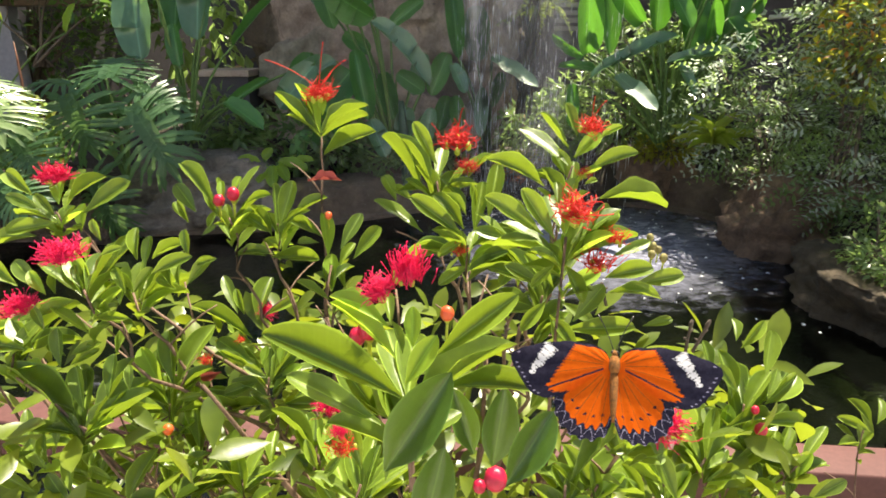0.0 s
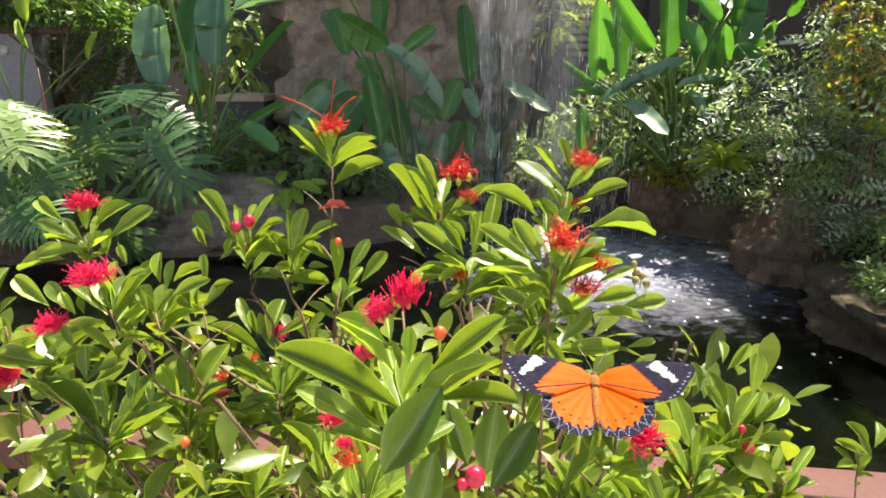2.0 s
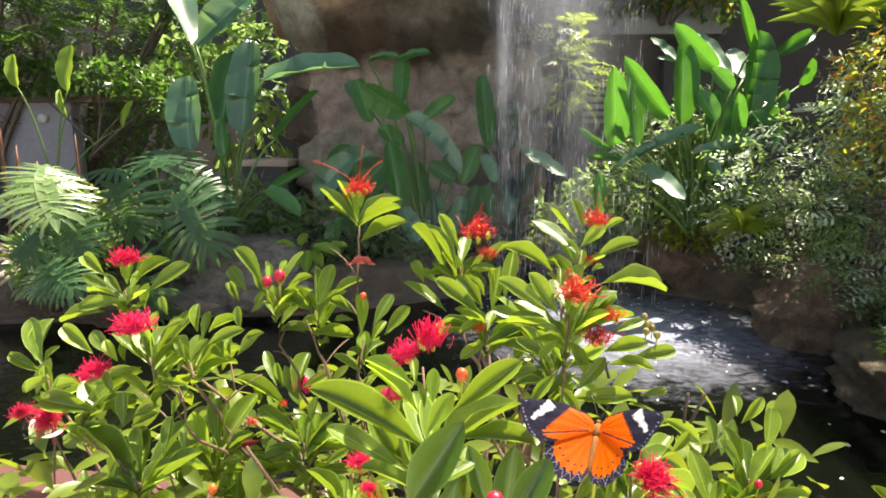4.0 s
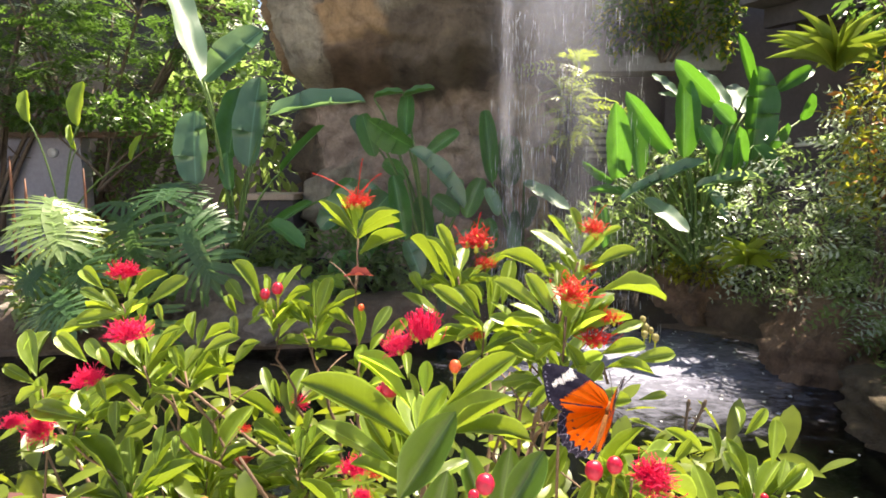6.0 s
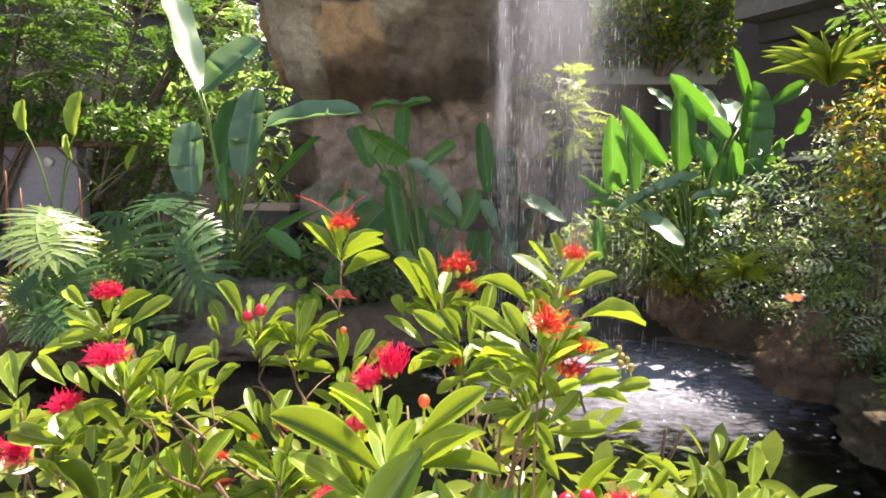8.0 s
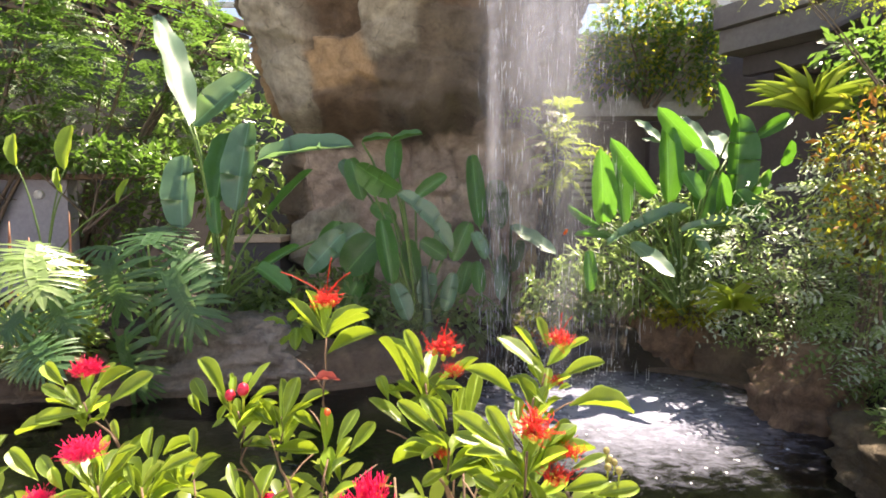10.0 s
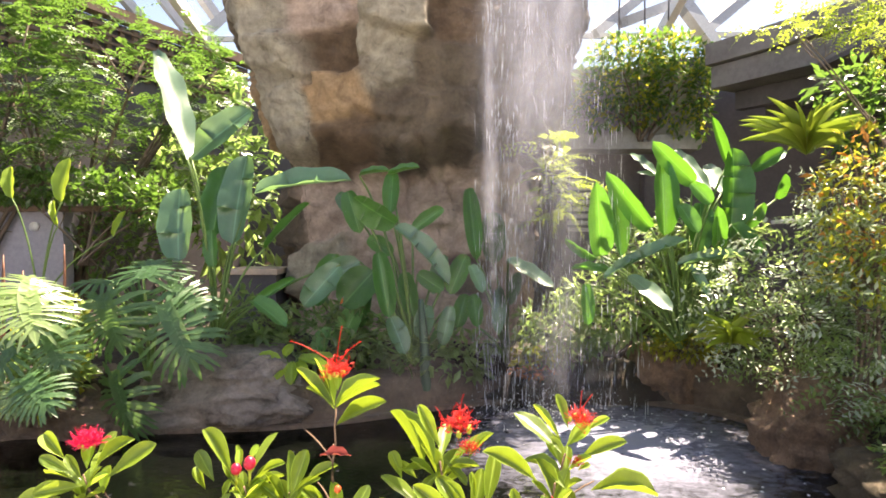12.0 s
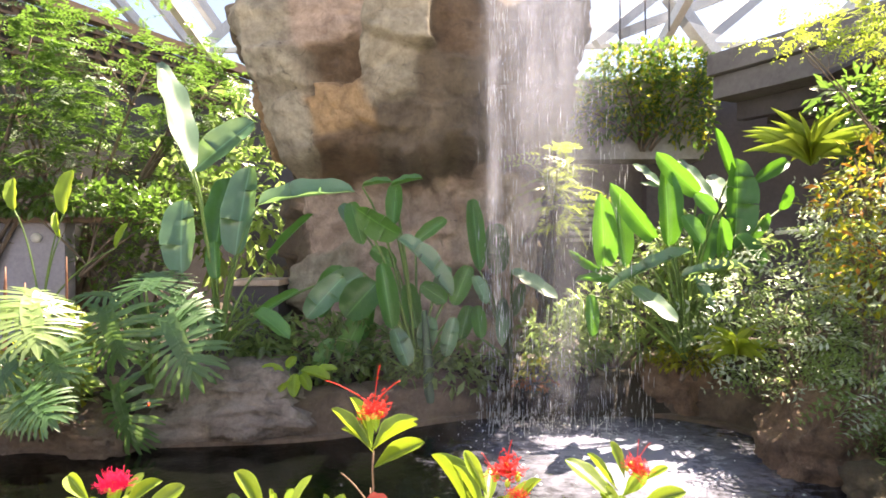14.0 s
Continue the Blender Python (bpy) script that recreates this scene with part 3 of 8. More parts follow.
def terrace():
    """Pale rendered wall and brown timber rail seen between the stems."""
    w = empty("terrace_wall", (-4.6, 6.6, 0))
    bm = bmesh.new()
    box(bm, (-2.2, 0, -0.2), (0.3, 0.18, 1.7))
    part("wall_face", bm, WALL_GREY, w, smooth=False)
    bm = bmesh.new()
    box(bm, (-2.2, -0.06, 1.701), (1.9, 0.2, 1.76), bevel=0.01)
    part("coping", bm, BROWN_WOOD, w, smooth=False)
    bm = bmesh.new()
    bmesh.ops.create_cone(bm, cap_ends=True, segments=20, radius1=0.05, radius2=0.05, depth=0.04, matrix=pose(0.0, -0.02, 1.54, 90))
    part("wall_spot", bm, STEEL_WHITE, w)
    tagged(w, "lavender grey rendered terrace wall with a timber coping", "terrace wall", kind="structure")
    f = empty("timber_deck", (-2.1, 6.1, 0.0))
    bm = bmesh.new()
    box(bm, (-0.22, 0, 1.06), (0.28, 0.5, 1.12), bevel=0.008)
    part("board", bm, PALE_WOOD, f, smooth=False)
    bm = bmesh.new()
    box(bm, (-0.2, 0.03, 0.2), (0.26, 0.47, 1.058))
    part("skirt", bm, DARK_PAINT, f, smooth=False)
    tagged(f, "small pale timber deck on a dark skirt", "deck")
    # dark slatted wall along the left side, with a heavy top beam
    s = empty("lattice_screen", (-4.15, 10.9, 0))
    s.rotation_euler = (0, 0, radians(68))
    bm = bmesh.new()
    box(bm, (-7.5, 0.06, -0.2), (0.6, 0.14, 4.5))
    part("backing_board", bm, DARK_PAINT, s, smooth=False)
    for k in range(36):
        bm = bmesh.new()
        box(bm, (-7.4 + 0.22 * k, 0, 3.75), (-7.33 + 0.22 * k, 0.05, 4.45))
        part("upright", bm, BROWN_WOOD, s, smooth=False)
    for k in range(6):
        bm = bmesh.new()
        box(bm, (-7.45, -0.03, 3.8 + 0.115 * k), (0.55, -0.001, 3.84 + 0.115 * k))
        part("slat", bm, BROWN_WOOD, s, smooth=False)
    bm = bmesh.new()
    beam(bm, (-7.6, 0.0, 4.6), (0.7, 0.0, 4.6), 0.2, 0.16)
    part("top_rail", bm, BROWN_WOOD, s, smooth=False)
    tagged(s, "brown timber lattice screen behind the trees", "screen")


def glass_roof():
    r = empty("roof_frame", (0, 0, 0))
    # gable of rafters that falls to the far wall
    def zr(y):
        return 7.4 - 0.26 * y
    for k in range(9):
        x = -10 + 2.5 * k + 0.7
        bm = bmesh.new()
        beam(bm, (x, -6, zr(-6)), (x, 12.6, zr(12.6)), 0.12, 0.2)
        part("rafter", bm, STEEL_WHITE, r, smooth=False)
    for k in range(5):
        y = -4.2 + 3.7 * k
        bm = bmesh.new()
        beam(bm, (-11, y, zr(y) + 0.14), (11, y, zr(y) + 0.14), 0.07, 0.08)
        part("purlin", bm, STEEL_WHITE, r, smooth=False)
    for a, b, w in (((-5.28, 10.50, 5.68), (-4.66, 10.90, 4.81), 0.17), ((-4.47, 10.30, 4.63), (-3.98, 10.70, 5.33), 0.17), ((-5.57, 9.80, 5.41), (-5.30, 10.20, 5.01), 0.14), ((-4.70, 10.80, 5.80), (-4.39, 11.20, 5.28), 0.16), ((2.14, 10.30, 4.73), (3.24, 10.70, 5.67), 0.15), ((3.22, 10.00, 5.39), (4.08, 10.40, 4.56), 0.20), ((2.60, 10.60, 4.98), (4.49, 11.00, 5.77), 0.15), ((3.93, 10.40, 4.78), (5.02, 10.80, 5.69), 0.15)):
        bm = bmesh.new()
        beam(bm, a, b, w, w)
        part("brace", bm, STEEL_WHITE, r, smooth=False)
    for a, b in (((2.21, 9.00, 5.02), (2.21, 9.00, 4.21)), ((2.56, 9.00, 5.02), (2.57, 9.00, 4.44)), ((2.90, 9.00, 5.01), (2.90, 9.00, 4.49))):
        bm = bmesh.new()
        tube(bm, [a, b], [0.012, 0.012], 6)
        part("cable", bm, DARK_PAINT, r)
    tagged(r, "white steel frame of the glass roof", "roof frame", kind="structure")
    bm = bmesh.new()
    bm.faces.new([bm.verts.new(p) for p in ((-11, -6, zr(-6) + 0.2), (11, -6, zr(-6) + 0.2), (11, 12.6, zr(12.6) + 0.2), (-11, 12.6, zr(12.6) + 0.2))])
    bmesh.ops.solidify(bm, geom=bm.faces[:], thickness=0.012)
    m, nt, b = mix_tree("roof_glass")
    tr = nt.nodes.new("ShaderNodeBsdfTransparent")
    tr.inputs[0].default_value = (0.6, 0.61, 0.64, 1)
    gl = nt.nodes.new("ShaderNodeBsdfGlossy")
    gl.inputs["Roughness"].default_value = 0.05
    ms = nt.nodes.new("ShaderNodeMixShader")
    ms.inputs[0].default_value = 0.04
    nt.links.new(tr.outputs[0], ms.inputs[1])
    nt.links.new(gl.outputs[0], ms.inputs[2])
    nt.links.new(ms.outputs[0], nt.nodes["Material Output"].inputs["Surface"])
    g = part("ceiling", bm, m, smooth=False)
    g.visible_shadow = False
    tagged(g, "grey-tinted glass roof panes in bright daylight", "glass roof", kind="structure")


building()
terrace()
glass_roof()


# railing along the path, behind the shrub
def railing():
    r = empty("railing", (0, 0.62, 0))
    bm = bmesh.new()
    box(bm, (-3, -0.025, 0.955), (3, 0.025, 1.0), bevel=0.003)
    part("top_rail", bm, RAIL_PAINT, r)
    bm = bmesh.new()
    box(bm, (-3, -0.018, 0.2), (3, 0.018, 0.24), bevel=0.003)
    part("bottom_rail", bm, RAIL_PAINT, r)
    for k in range(5):
        bm = bmesh.new()
        box(bm, (-2.62 + 1.3 * k, -0.02, 0.0), (-2.58 + 1.3 * k, 0.02, 0.953))
        part("post", bm, RAIL_PAINT, r)
    r.rotation_euler = (0, 0, radians(-5.5))
    tagged(r, "red-brown painted metal railing along the pool", "railing")


railing()

# ---- leaves as shared meshes ----
def blade_mesh(name, material, fold=0.25, arch=0.25, shape=0.0, rows=9, wave=0.0, lobes=0, blunt=0.72, torn=(), obovate=0.0):
    """A leaf one long and one wide, base at the origin, tip towards +y; folded on its rib, arched back, thick at the rib.
    shape: moves the widest place towards the tip. lobes: fingers to a side. torn: rows split in from the rim.
    obovate: where the blade is widest, with a narrow base and a round tip."""
    vs, fs = [], []
    if lobes:
        # fingers off a rib, each a tapered strip
        def add(pts):
            i0 = len(vs)
            vs.extend(pts)
            return i0
        n = 12
        rim = []
        for k in range(n + 1):
            y = k / n
            z = -arch * y * y
            hw = 0.1 * math.sin(math.pi * (0.3 + 0.7 * y)) ** 0.8 + 0.008
            add([(-hw, y, z + 0.02), (0, y, z), (hw, y, z + 0.02)])
            rim += [0.5, 0.0, 0.5]
        for k in range(n):
            a = 3 * k
            fs.extend([(a, a + 1, a + 4, a + 3), (a + 1, a + 2, a + 5, a + 4)])
        for s in (-1, 1):
            for k in range(lobes):
                u = (k + 0.4) / lobes
                y0 = 0.05 + 0.66 * u
                ln = 0.54 * (0.74 + 0.3 * math.sin(math.pi * u) + 0.07 * math.sin(k * 4.1 + s))
                ang = radians(-58 + 122 * u + 5 * math.sin(k * 3.3 + 2 * s))
                w = 0.024 + 0.005 * math.sin(k * 2.7)
                cx, cy = 0.0, y0
                i0 = len(vs)
                for j in range(9):
                    q = j / 8
                    bend = ang + radians(24) * q * q + radians(7) * math.sin(j * 1.9 + k)
                    d = (math.cos(bend) * s, math.sin(bend))
                    nrm = (-d[1], d[0])
                    ww = (w * (0.75 + 0.55 * math.sin(math.pi * min(1, q * 1.1))) * (1 + 0.3 * math.sin(j * 2.35 + k))) if j < 8 else 0.005
                    z = -arch * y0 * y0 - 0.34 * ln * q * q + 0.014 + 0.012 * math.sin(k * 2.2 + s)
                    vs.extend([(cx - nrm[0] * ww, cy - nrm[1] * ww, z), (cx, cy, z - 0.006), (cx + nrm[0] * ww, cy + nrm[1] * ww, z)])
                    rim += [0.6, 0.0, 0.6]
                    cx, cy = cx + d[0] * ln / 8, cy + d[1] * ln / 8 * 0.85
                for j in range(8):
                    a = i0 + 3 * j
                    fs.extend([(a, a + 1, a + 4, a + 3), (a + 1, a + 2, a + 5, a + 4)])
    else:
        ys = [k / rows for k in range(rows + 1)]
        for k in torn:
            ys[k - 1], ys[k + 1] = ys[k] - 0.006, ys[k] + 0.006
        for k in range(rows + 1):
            y = ys[k]
            yy = y ** (1 + shape)
            hw = 0.5 * math.sin(math.pi * min(1, yy)) ** blunt if 0 < k < rows else 0.012
            if obovate:
                y = 1 - (1 - y) ** 1.35
                hw = 0.5 * (0.05 + 0.95 * math.sin(math.pi / 2 * y / obovate) ** 1.2 if y < obovate else (1 - ((y - obovate) / (1 - obovate)) ** 2) ** 0.6)
                hw = max(hw, 0.012)
            z = -arch * y * y
            wv = wave * math.sin(y * 17)
            lift = fold * hw
            cl, cr = (0.3 if k in torn[::2] else 1.0), (0.25 if k in torn[1::2] else 1.0)
            vs.extend([(-hw * cl, y, z + lift + wv), (-hw * 0.5 * cl, y, z + lift * 0.42), (0, y, z), (hw * 0.5 * cr, y, z + lift * 0.42), (hw * cr, y, z + lift - wv)])
        for k in range(rows):
            for c in range(4):
                a = 5 * k + c
                fs.append((a, a + 1, a + 6, a + 5))
    me = bpy.data.meshes.new(name)
    me.from_pydata(vs, [], fs)
    me.materials.append(material)
    me.polygons.foreach_set("use_smooth", [True] * len(me.polygons))
    # u runs from rib (0) to rim (+-1), v from base to tip
    lay = me.uv_layers.new(name="blade")
    for lp in me.loops:
        if lobes:
            lay.data[lp.index].uv = (rim[lp.vertex_index], 0.5)
        else:
            lay.data[lp.index].uv = ((lp.vertex_index % 5 - 2) / 2, (lp.vertex_index // 5) / rows)
    me.update()
    return me


def place_leaf(name, mesh, parent, base, tip, width, facing):
    """A leaf from base to tip, its upper face turned towards the way 'facing'."""
    base, tip = Vector(base), Vector(tip)
    y = tip - base
    ln = y.length
    y.normalize()
    z = Vector(facing) - y * y.dot(Vector(facing))
    if z.length < 1e-4:
        z = y.orthogonal()
    z.normalize()
    x = y.cross(z)
    ob = new(name, mesh)
    ob.parent = parent
    ob.matrix_basis = Matrix(((x.x * width, y.x * ln, z.x * ln, base.x), (x.y * width, y.y * ln, z.y * ln, base.y), (x.z * width, y.z * ln, z.z * ln, base.z), (0, 0, 0, 1)))
    return ob


BLADE_PADDLE = blade_mesh("paddle_blade", LEAF_BROAD, 0.34, 0.1, 0.0, 22, 0.02, blunt=0.36)
BLADE_TORN = blade_mesh("torn_blade", LEAF_BROAD, 0.3, 0.16, 0.0, 30, 0.016, blunt=0.4, torn=(10, 15, 20, 24))
BLADE_TORN_BLUE = blade_mesh("torn_waxy_blade", LEAF_BLUE, 0.3, 0.2, 0.0, 30, 0.016, blunt=0.4, torn=(8, 12, 18, 22))
BLADE = blade_mesh("broad_blade", LEAF_BROAD, 0.3, 0.14, 0.05, 16, 0.018, blunt=0.3)
BLADE_LIME = blade_mesh("lime_blade", LEAF_YOUNG, 0.3, 0.14, 0.05, 14, 0.018, blunt=0.5)
BLADE_BLUE = blade_mesh("waxy_blade", LEAF_BLUE, 0.24, 0.12, 0.0, 24, 0.014, blunt=0.36, torn=(9, 17))
BLADE_GLOSS = blade_mesh("glossy_blade", LEAF_GLOSS, 0.08, 0.06, 0.0, 20, 0.014, blunt=0.44)
BLADE_LOBED_LIT = blade_mesh("sunlit_lobed_blade", LEAF_PHILO_LIT, 0.0, 0.2, lobes=12)
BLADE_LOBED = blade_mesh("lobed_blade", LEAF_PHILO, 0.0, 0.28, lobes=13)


def stalked(plant, base, tip, width, facing, mesh, foot, thick=0.012, name="leaf"):
    """A leaf of a big herb with its own stalk down to the plant's foot."""
    place_leaf(name, mesh, plant, base, tip, width, facing)
    b, f = Vector(base), Vector(foot)
    mid = Vector((f.x * 0.6 + b.x * 0.4, f.y * 0.6 + b.y * 0.4, f.z * 0.25 + b.z * 0.75))
    bm = bmesh.new()
    tube(bm, curve_pts(f, mid, b, 8), [thick * (1.3 - 0.09 * k) for k in range(8)], 6)
    part("stalk", bm, STALK, plant)


def leaf_cloud(rng, spots, size, count, flat=0.5, aspect=0.45, layers=0, leaflets=0):
    """Vertices and faces of many small bent leaves spread over round clumps; spots: (centre, radii, share)."""
    vs, fs = [], []
    for (c, r, share) in spots:
        for _ in range(int(count * share)):
            while True:
                p = Vector((rng.uniform(-1, 1), rng.uniform(-1, 1), rng.uniform(-1, 1)))
                if 0.25 < p.length < 1.0 and fbm(p * 2.3 + Vector(c) * 3, 2) > -0.22:
                    break
            at = Vector((c[0] + p.x * r[0], c[1] + p.y * r[1], c[2] + p.z * r[2]))
            if layers:
                # sprays in flat tiers with gaps between
                q = p.z * layers + 0.6 * noise.noise((at.x * 1.7, at.y * 1.7, c[2]))
                at.z = c[2] + (math.floor(q) + 0.5 + 0.28 * (q - math.floor(q) - 0.5)) / layers * r[2]
                if noise.noise((at.x * 2.6, at.y * 2.6, math.floor(q) * 3.3 + c[0])) < 0.0:
                    continue
            d = (p * 0.8 + Vector((rng.gauss(0, 0.6), rng.gauss(0, 0.6), rng.gauss(-0.1, 0.45)))).normalized()
            up = Vector((rng.gauss(0, flat), rng.gauss(0, flat), 1))
            x = d.cross(up).normalized()
            n = x.cross(d)
            s = size * rng.uniform(0.6, 1.35)
            w = s * aspect * 0.5
            if leaflets:
                # a feathered spray: leaflets in pairs along a drooping midrib
                d.z *= 0.35
                d.normalize()
                x = d.cross(Vector((rng.gauss(0, flat), rng.gauss(0, flat), 1))).normalized()
                n = x.cross(d)
                long = size * rng.uniform(1.6, 3.0)
                for q in range(2 * leaflets):
                    u = (q // 2 + 0.6) / leaflets
                    o = at + d * long * u - n * long * 0.22 * u * u
                    e = (d * 0.55 + x * (1 if q % 2 else -1) + n * rng.uniform(-0.25, 0.15)).normalized()
                    sl = size * rng.uniform(0.5, 0.75) * (1.15 - 0.6 * u)
                    w = (d - e * d.dot(e)).normalized() * sl * aspect * 0.5
                    i = len(vs)
                    vs.extend([o, o + e * sl * 0.5 + w, o + e * sl - n * sl * 0.12, o + e * sl * 0.5 - w])
                    fs.append((i, i + 1, i + 2, i + 3))
                continue
            i = len(vs)
            vs.extend([at, at + d * s * 0.5 + x * w + n * s * 0.06, at + d * s * 0.5 - x * w + n * s * 0.06, at + d * s * 0.5, at + d * s - n * s * 0.1])
            fs.extend([(i, i + 3, i + 1), (i, i + 2, i + 3), (i + 3, i + 4, i + 1), (i + 2, i + 4, i + 3)])
    return [tuple(v) for v in vs], fs


def bush(name, foot, spots, size, count, material, seed, label, category, flat=0.5, aspect=0.45, stems=7, bark=BARK, thick=0.014, extra=None, layers=0, leaflets=0):
    """A shrub or tree: stems from its foot into every clump, and a crown of many leaves."""
    rng = random.Random(seed)
    b = empty(name, foot)
    f = Vector(foot)
    for k in range(stems):
        bm = bmesh.new()
        c, r, _ = spots[k % len(spots)]
        end = Vector((c[0] + rng.uniform(-0.6, 0.6) * r[0], c[1] + rng.uniform(-0.6, 0.6) * r[1], c[2] + rng.uniform(-0.2, 0.7) * r[2])) - f
        mid = Vector((end.x * 0.35 + rng.uniform(-0.1, 0.1), end.y * 0.35, end.z * 0.55))
        st = Vector((rng.uniform(-0.08, 0.08), rng.uniform(-0.08, 0.08), -0.05))
        tube(bm, curve_pts(st, mid, end, 8), [thick * (1.2 - 0.13 * i) for i in range(8)], 6)
        for _ in range(3):
            u = curve_pts(st, mid, end, 8)[rng.randrange(3, 7)]
            tube(bm, curve_pts(u, u + Vector((rng.uniform(-0.2, 0.2), rng.uniform(-0.2, 0.2), rng.uniform(0, 0.2))) * r[0], u + Vector((rng.uniform(-0.6, 0.6), rng.uniform(-0.6, 0.6), rng.uniform(0, 0.6))) * r[0], 5), [thick * 0.4 * (1 - 0.15 * i) for i in range(5)], 5)
        part("trunk" if thick > 0.03 else "stem", bm, bark, b)
    vs, fs = leaf_cloud(rng, spots, size, count, flat, aspect, layers, leaflets)
    vs = [(v[0] - f.x, v[1] - f.y, v[2] - f.z) for v in vs]
    tagged(raw_part("crown", vs, fs, material, b, smooth=False), kind="stuff")
    if extra:
        mt, n, sz = extra
        vs, fs = leaf_cloud(rng, spots, sz, n, flat, aspect, layers, leaflets)
        vs = [(v[0] - f.x, v[1] - f.y, v[2] - f.z) for v in vs]
        tagged(raw_part("bright_foliage", vs, fs, mt, b, smooth=False), kind="stuff")
    return tagged(b, label, category)



# ---- planting round the pool ----
def rosette(name, at, count, length, width, low, label, category):
    """A rosette of arching strap leaves."""
    rng = random.Random(8)
    r = empty(name, at)
    for k in range(count):
        a, el = k * 2.4, radians(rng.uniform(low, 88))
        d = Vector((math.cos(a) * math.cos(el), math.sin(a) * math.cos(el), math.sin(el))) * length * rng.uniform(0.75, 1.1)
        place_leaf("leaf", STRAP, r, (0, 0, 0), d, width, (d.x * -0.4, d.y * -0.4, 1))
    return tagged(r, label, category)


STRAP = blade_mesh("strap_blade", leafy("strap_leaf", (0.14, 0.22, 0.03), (0.3, 0.36, 0.05), (0.34, 0.46, 0.04), 0.4, 0.35), 0.5, 0.45, -0.3, 12)
plant = empty("heliconia_clump", (1.67, 4.80, 0.60))
stalked(plant, (-0.61, 0.00, 0.71), (-0.71, -0.37, 1.20), 0.18, (0, -0.8, -0.6), BLADE_PADDLE, (0, 0, 0))
stalked(plant, (-0.47, -0.05, 0.70), (-0.50, 0.10, 1.29), 0.14, (0, -1, 0.3), BLADE_PADDLE, (0, 0, 0))
stalked(plant, (-0.22, 0.05, 0.92), (-0.61, -0.23, 1.29), 0.15, (0, -0.8, -0.6), BLADE_PADDLE, (0, 0, 0))
stalked(plant, (-0.10, 0.10, 0.86), (-0.12, 0.07, 1.45), 0.19, (0, -1, -0.1), BLADE_PADDLE, (0, 0, 0))
stalked(plant, (0.16, 0.20, 1.28), (-0.21, 0.00, 1.55), 0.16, (0, -0.8, -0.6), BLADE_PADDLE, (0, 0, 0))
stalked(plant, (0.25, 0.10, 1.18), (0.18, 0.70, 1.64), 0.11, (-0.26, -0.54, 1), BLADE_GLOSS, (0, 0, 0))
stalked(plant, (0.33, 0.10, 1.18), (0.43, 0.64, 1.50), 0.14, (-0.26, -0.54, 1), BLADE_GLOSS, (0, 0, 0))
stalked(plant, (0.42, 0.20, 1.42), (0.22, -0.03, 1.73), 0.08, (0, -0.8, -0.6), BLADE_PADDLE, (0, 0, 0))
stalked(plant, (0.38, 0.05, 0.84), (0.43, 0.02, 1.53), 0.25, (0, -1, -0.1), BLADE_TORN, (0, 0, 0))
stalked(plant, (0.20, -0.05, 1.10), (0.05, -0.06, 1.25), 0.12, (0, -1, -0.1), BLADE_PADDLE, (0, 0, 0))
stalked(plant, (0.12, 0.00, 0.73), (0.19, 0.10, 1.12), 0.20, (0, -1, 0.3), BLADE_PADDLE, (0, 0, 0))
stalked(plant, (0.22, -0.10, 0.76), (0.15, -0.32, 1.05), 0.11, (0, -0.8, -0.6), BLADE_PADDLE, (0, 0, 0))
stalked(plant, (0.29, -0.20, 0.94), (0.45, -0.30, 0.72), 0.16, (0, -0.5, 0.85), BLADE_PADDLE, (0, 0, 0))
stalked(plant, (0.08, -0.10, 0.88), (-0.02, -0.02, 1.1), 0.13, (0, -1, 0.1), BLADE_PADDLE, (0, 0, 0))
stalked(plant, (-0.01, -0.15, 0.82), (-0.50, -0.25, 0.67), 0.12, (0, -0.5, 0.85), BLADE_BLUE, (0, 0, 0))
stalked(plant, (-0.46, -0.25, 0.57), (-0.29, -0.67, 0.39), 0.13, (-0.26, -0.54, 1), BLADE_GLOSS, (0, 0, 0))
stalked(plant, (-0.04, -0.25, 0.65), (0.06, -0.4, 0.45), 0.08, (0, -0.7, 0.6), BLADE_BLUE, (0, 0, 0))
stalked(plant, (-0.10, -0.20, 0.64), (0.37, -0.30, 0.76), 0.10, (0, -0.5, 0.85), BLADE_BLUE, (0, 0, 0))
stalked(plant, (0.55, 0.10, 1.35), (0.84, 0.14, 1.53), 0.11, (0, -1, 0.3), BLADE_PADDLE, (0, 0, 0))
stalked(plant, (0.47, 0.00, 0.92), (0.56, -0.13, 1.09), 0.09, (0, -0.8, -0.6), BLADE_PADDLE, (0, 0, 0))
stalked(plant, (-0.74, -0.10, 0.50), (-0.73, -0.17, 0.20), 0.10, (0, -1, 0.3), BLADE_PADDLE, (0, 0, 0))
stalked(plant, (-0.65, -0.05, 0.69), (-0.90, -0.15, 0.82), 0.07, (0, -0.8, -0.6), BLADE_PADDLE, (0, 0, 0))
stalked(plant, (-0.10, 0.30, 1.34), (-0.17, 0.86, 1.62), 0.08, (-0.26, -0.54, 1), BLADE_GLOSS, (0, 0, 0))
stalked(plant, (-0.08, 0.30, 1.33), (-0.20, 0.50, 1.40), 0.07, (-0.26, -0.54, 1), BLADE_GLOSS, (0, 0, 0))
stalked(plant, (0.75, 0.10, 1.14), (0.76, -0.03, 1.31), 0.09, (0, -0.8, -0.6), BLADE_PADDLE, (0, 0, 0))
stalked(plant, (-0.54, -0.10, 0.57), (-0.85, -0.20, 0.64), 0.06, (0, -0.5, 0.85), BLADE_PADDLE, (0, 0, 0))
stalked(plant, (-0.31, -0.15, 0.72), (-0.64, -0.25, 0.58), 0.08, (0, -0.5, 0.85), BLADE_BLUE, (0, 0, 0))
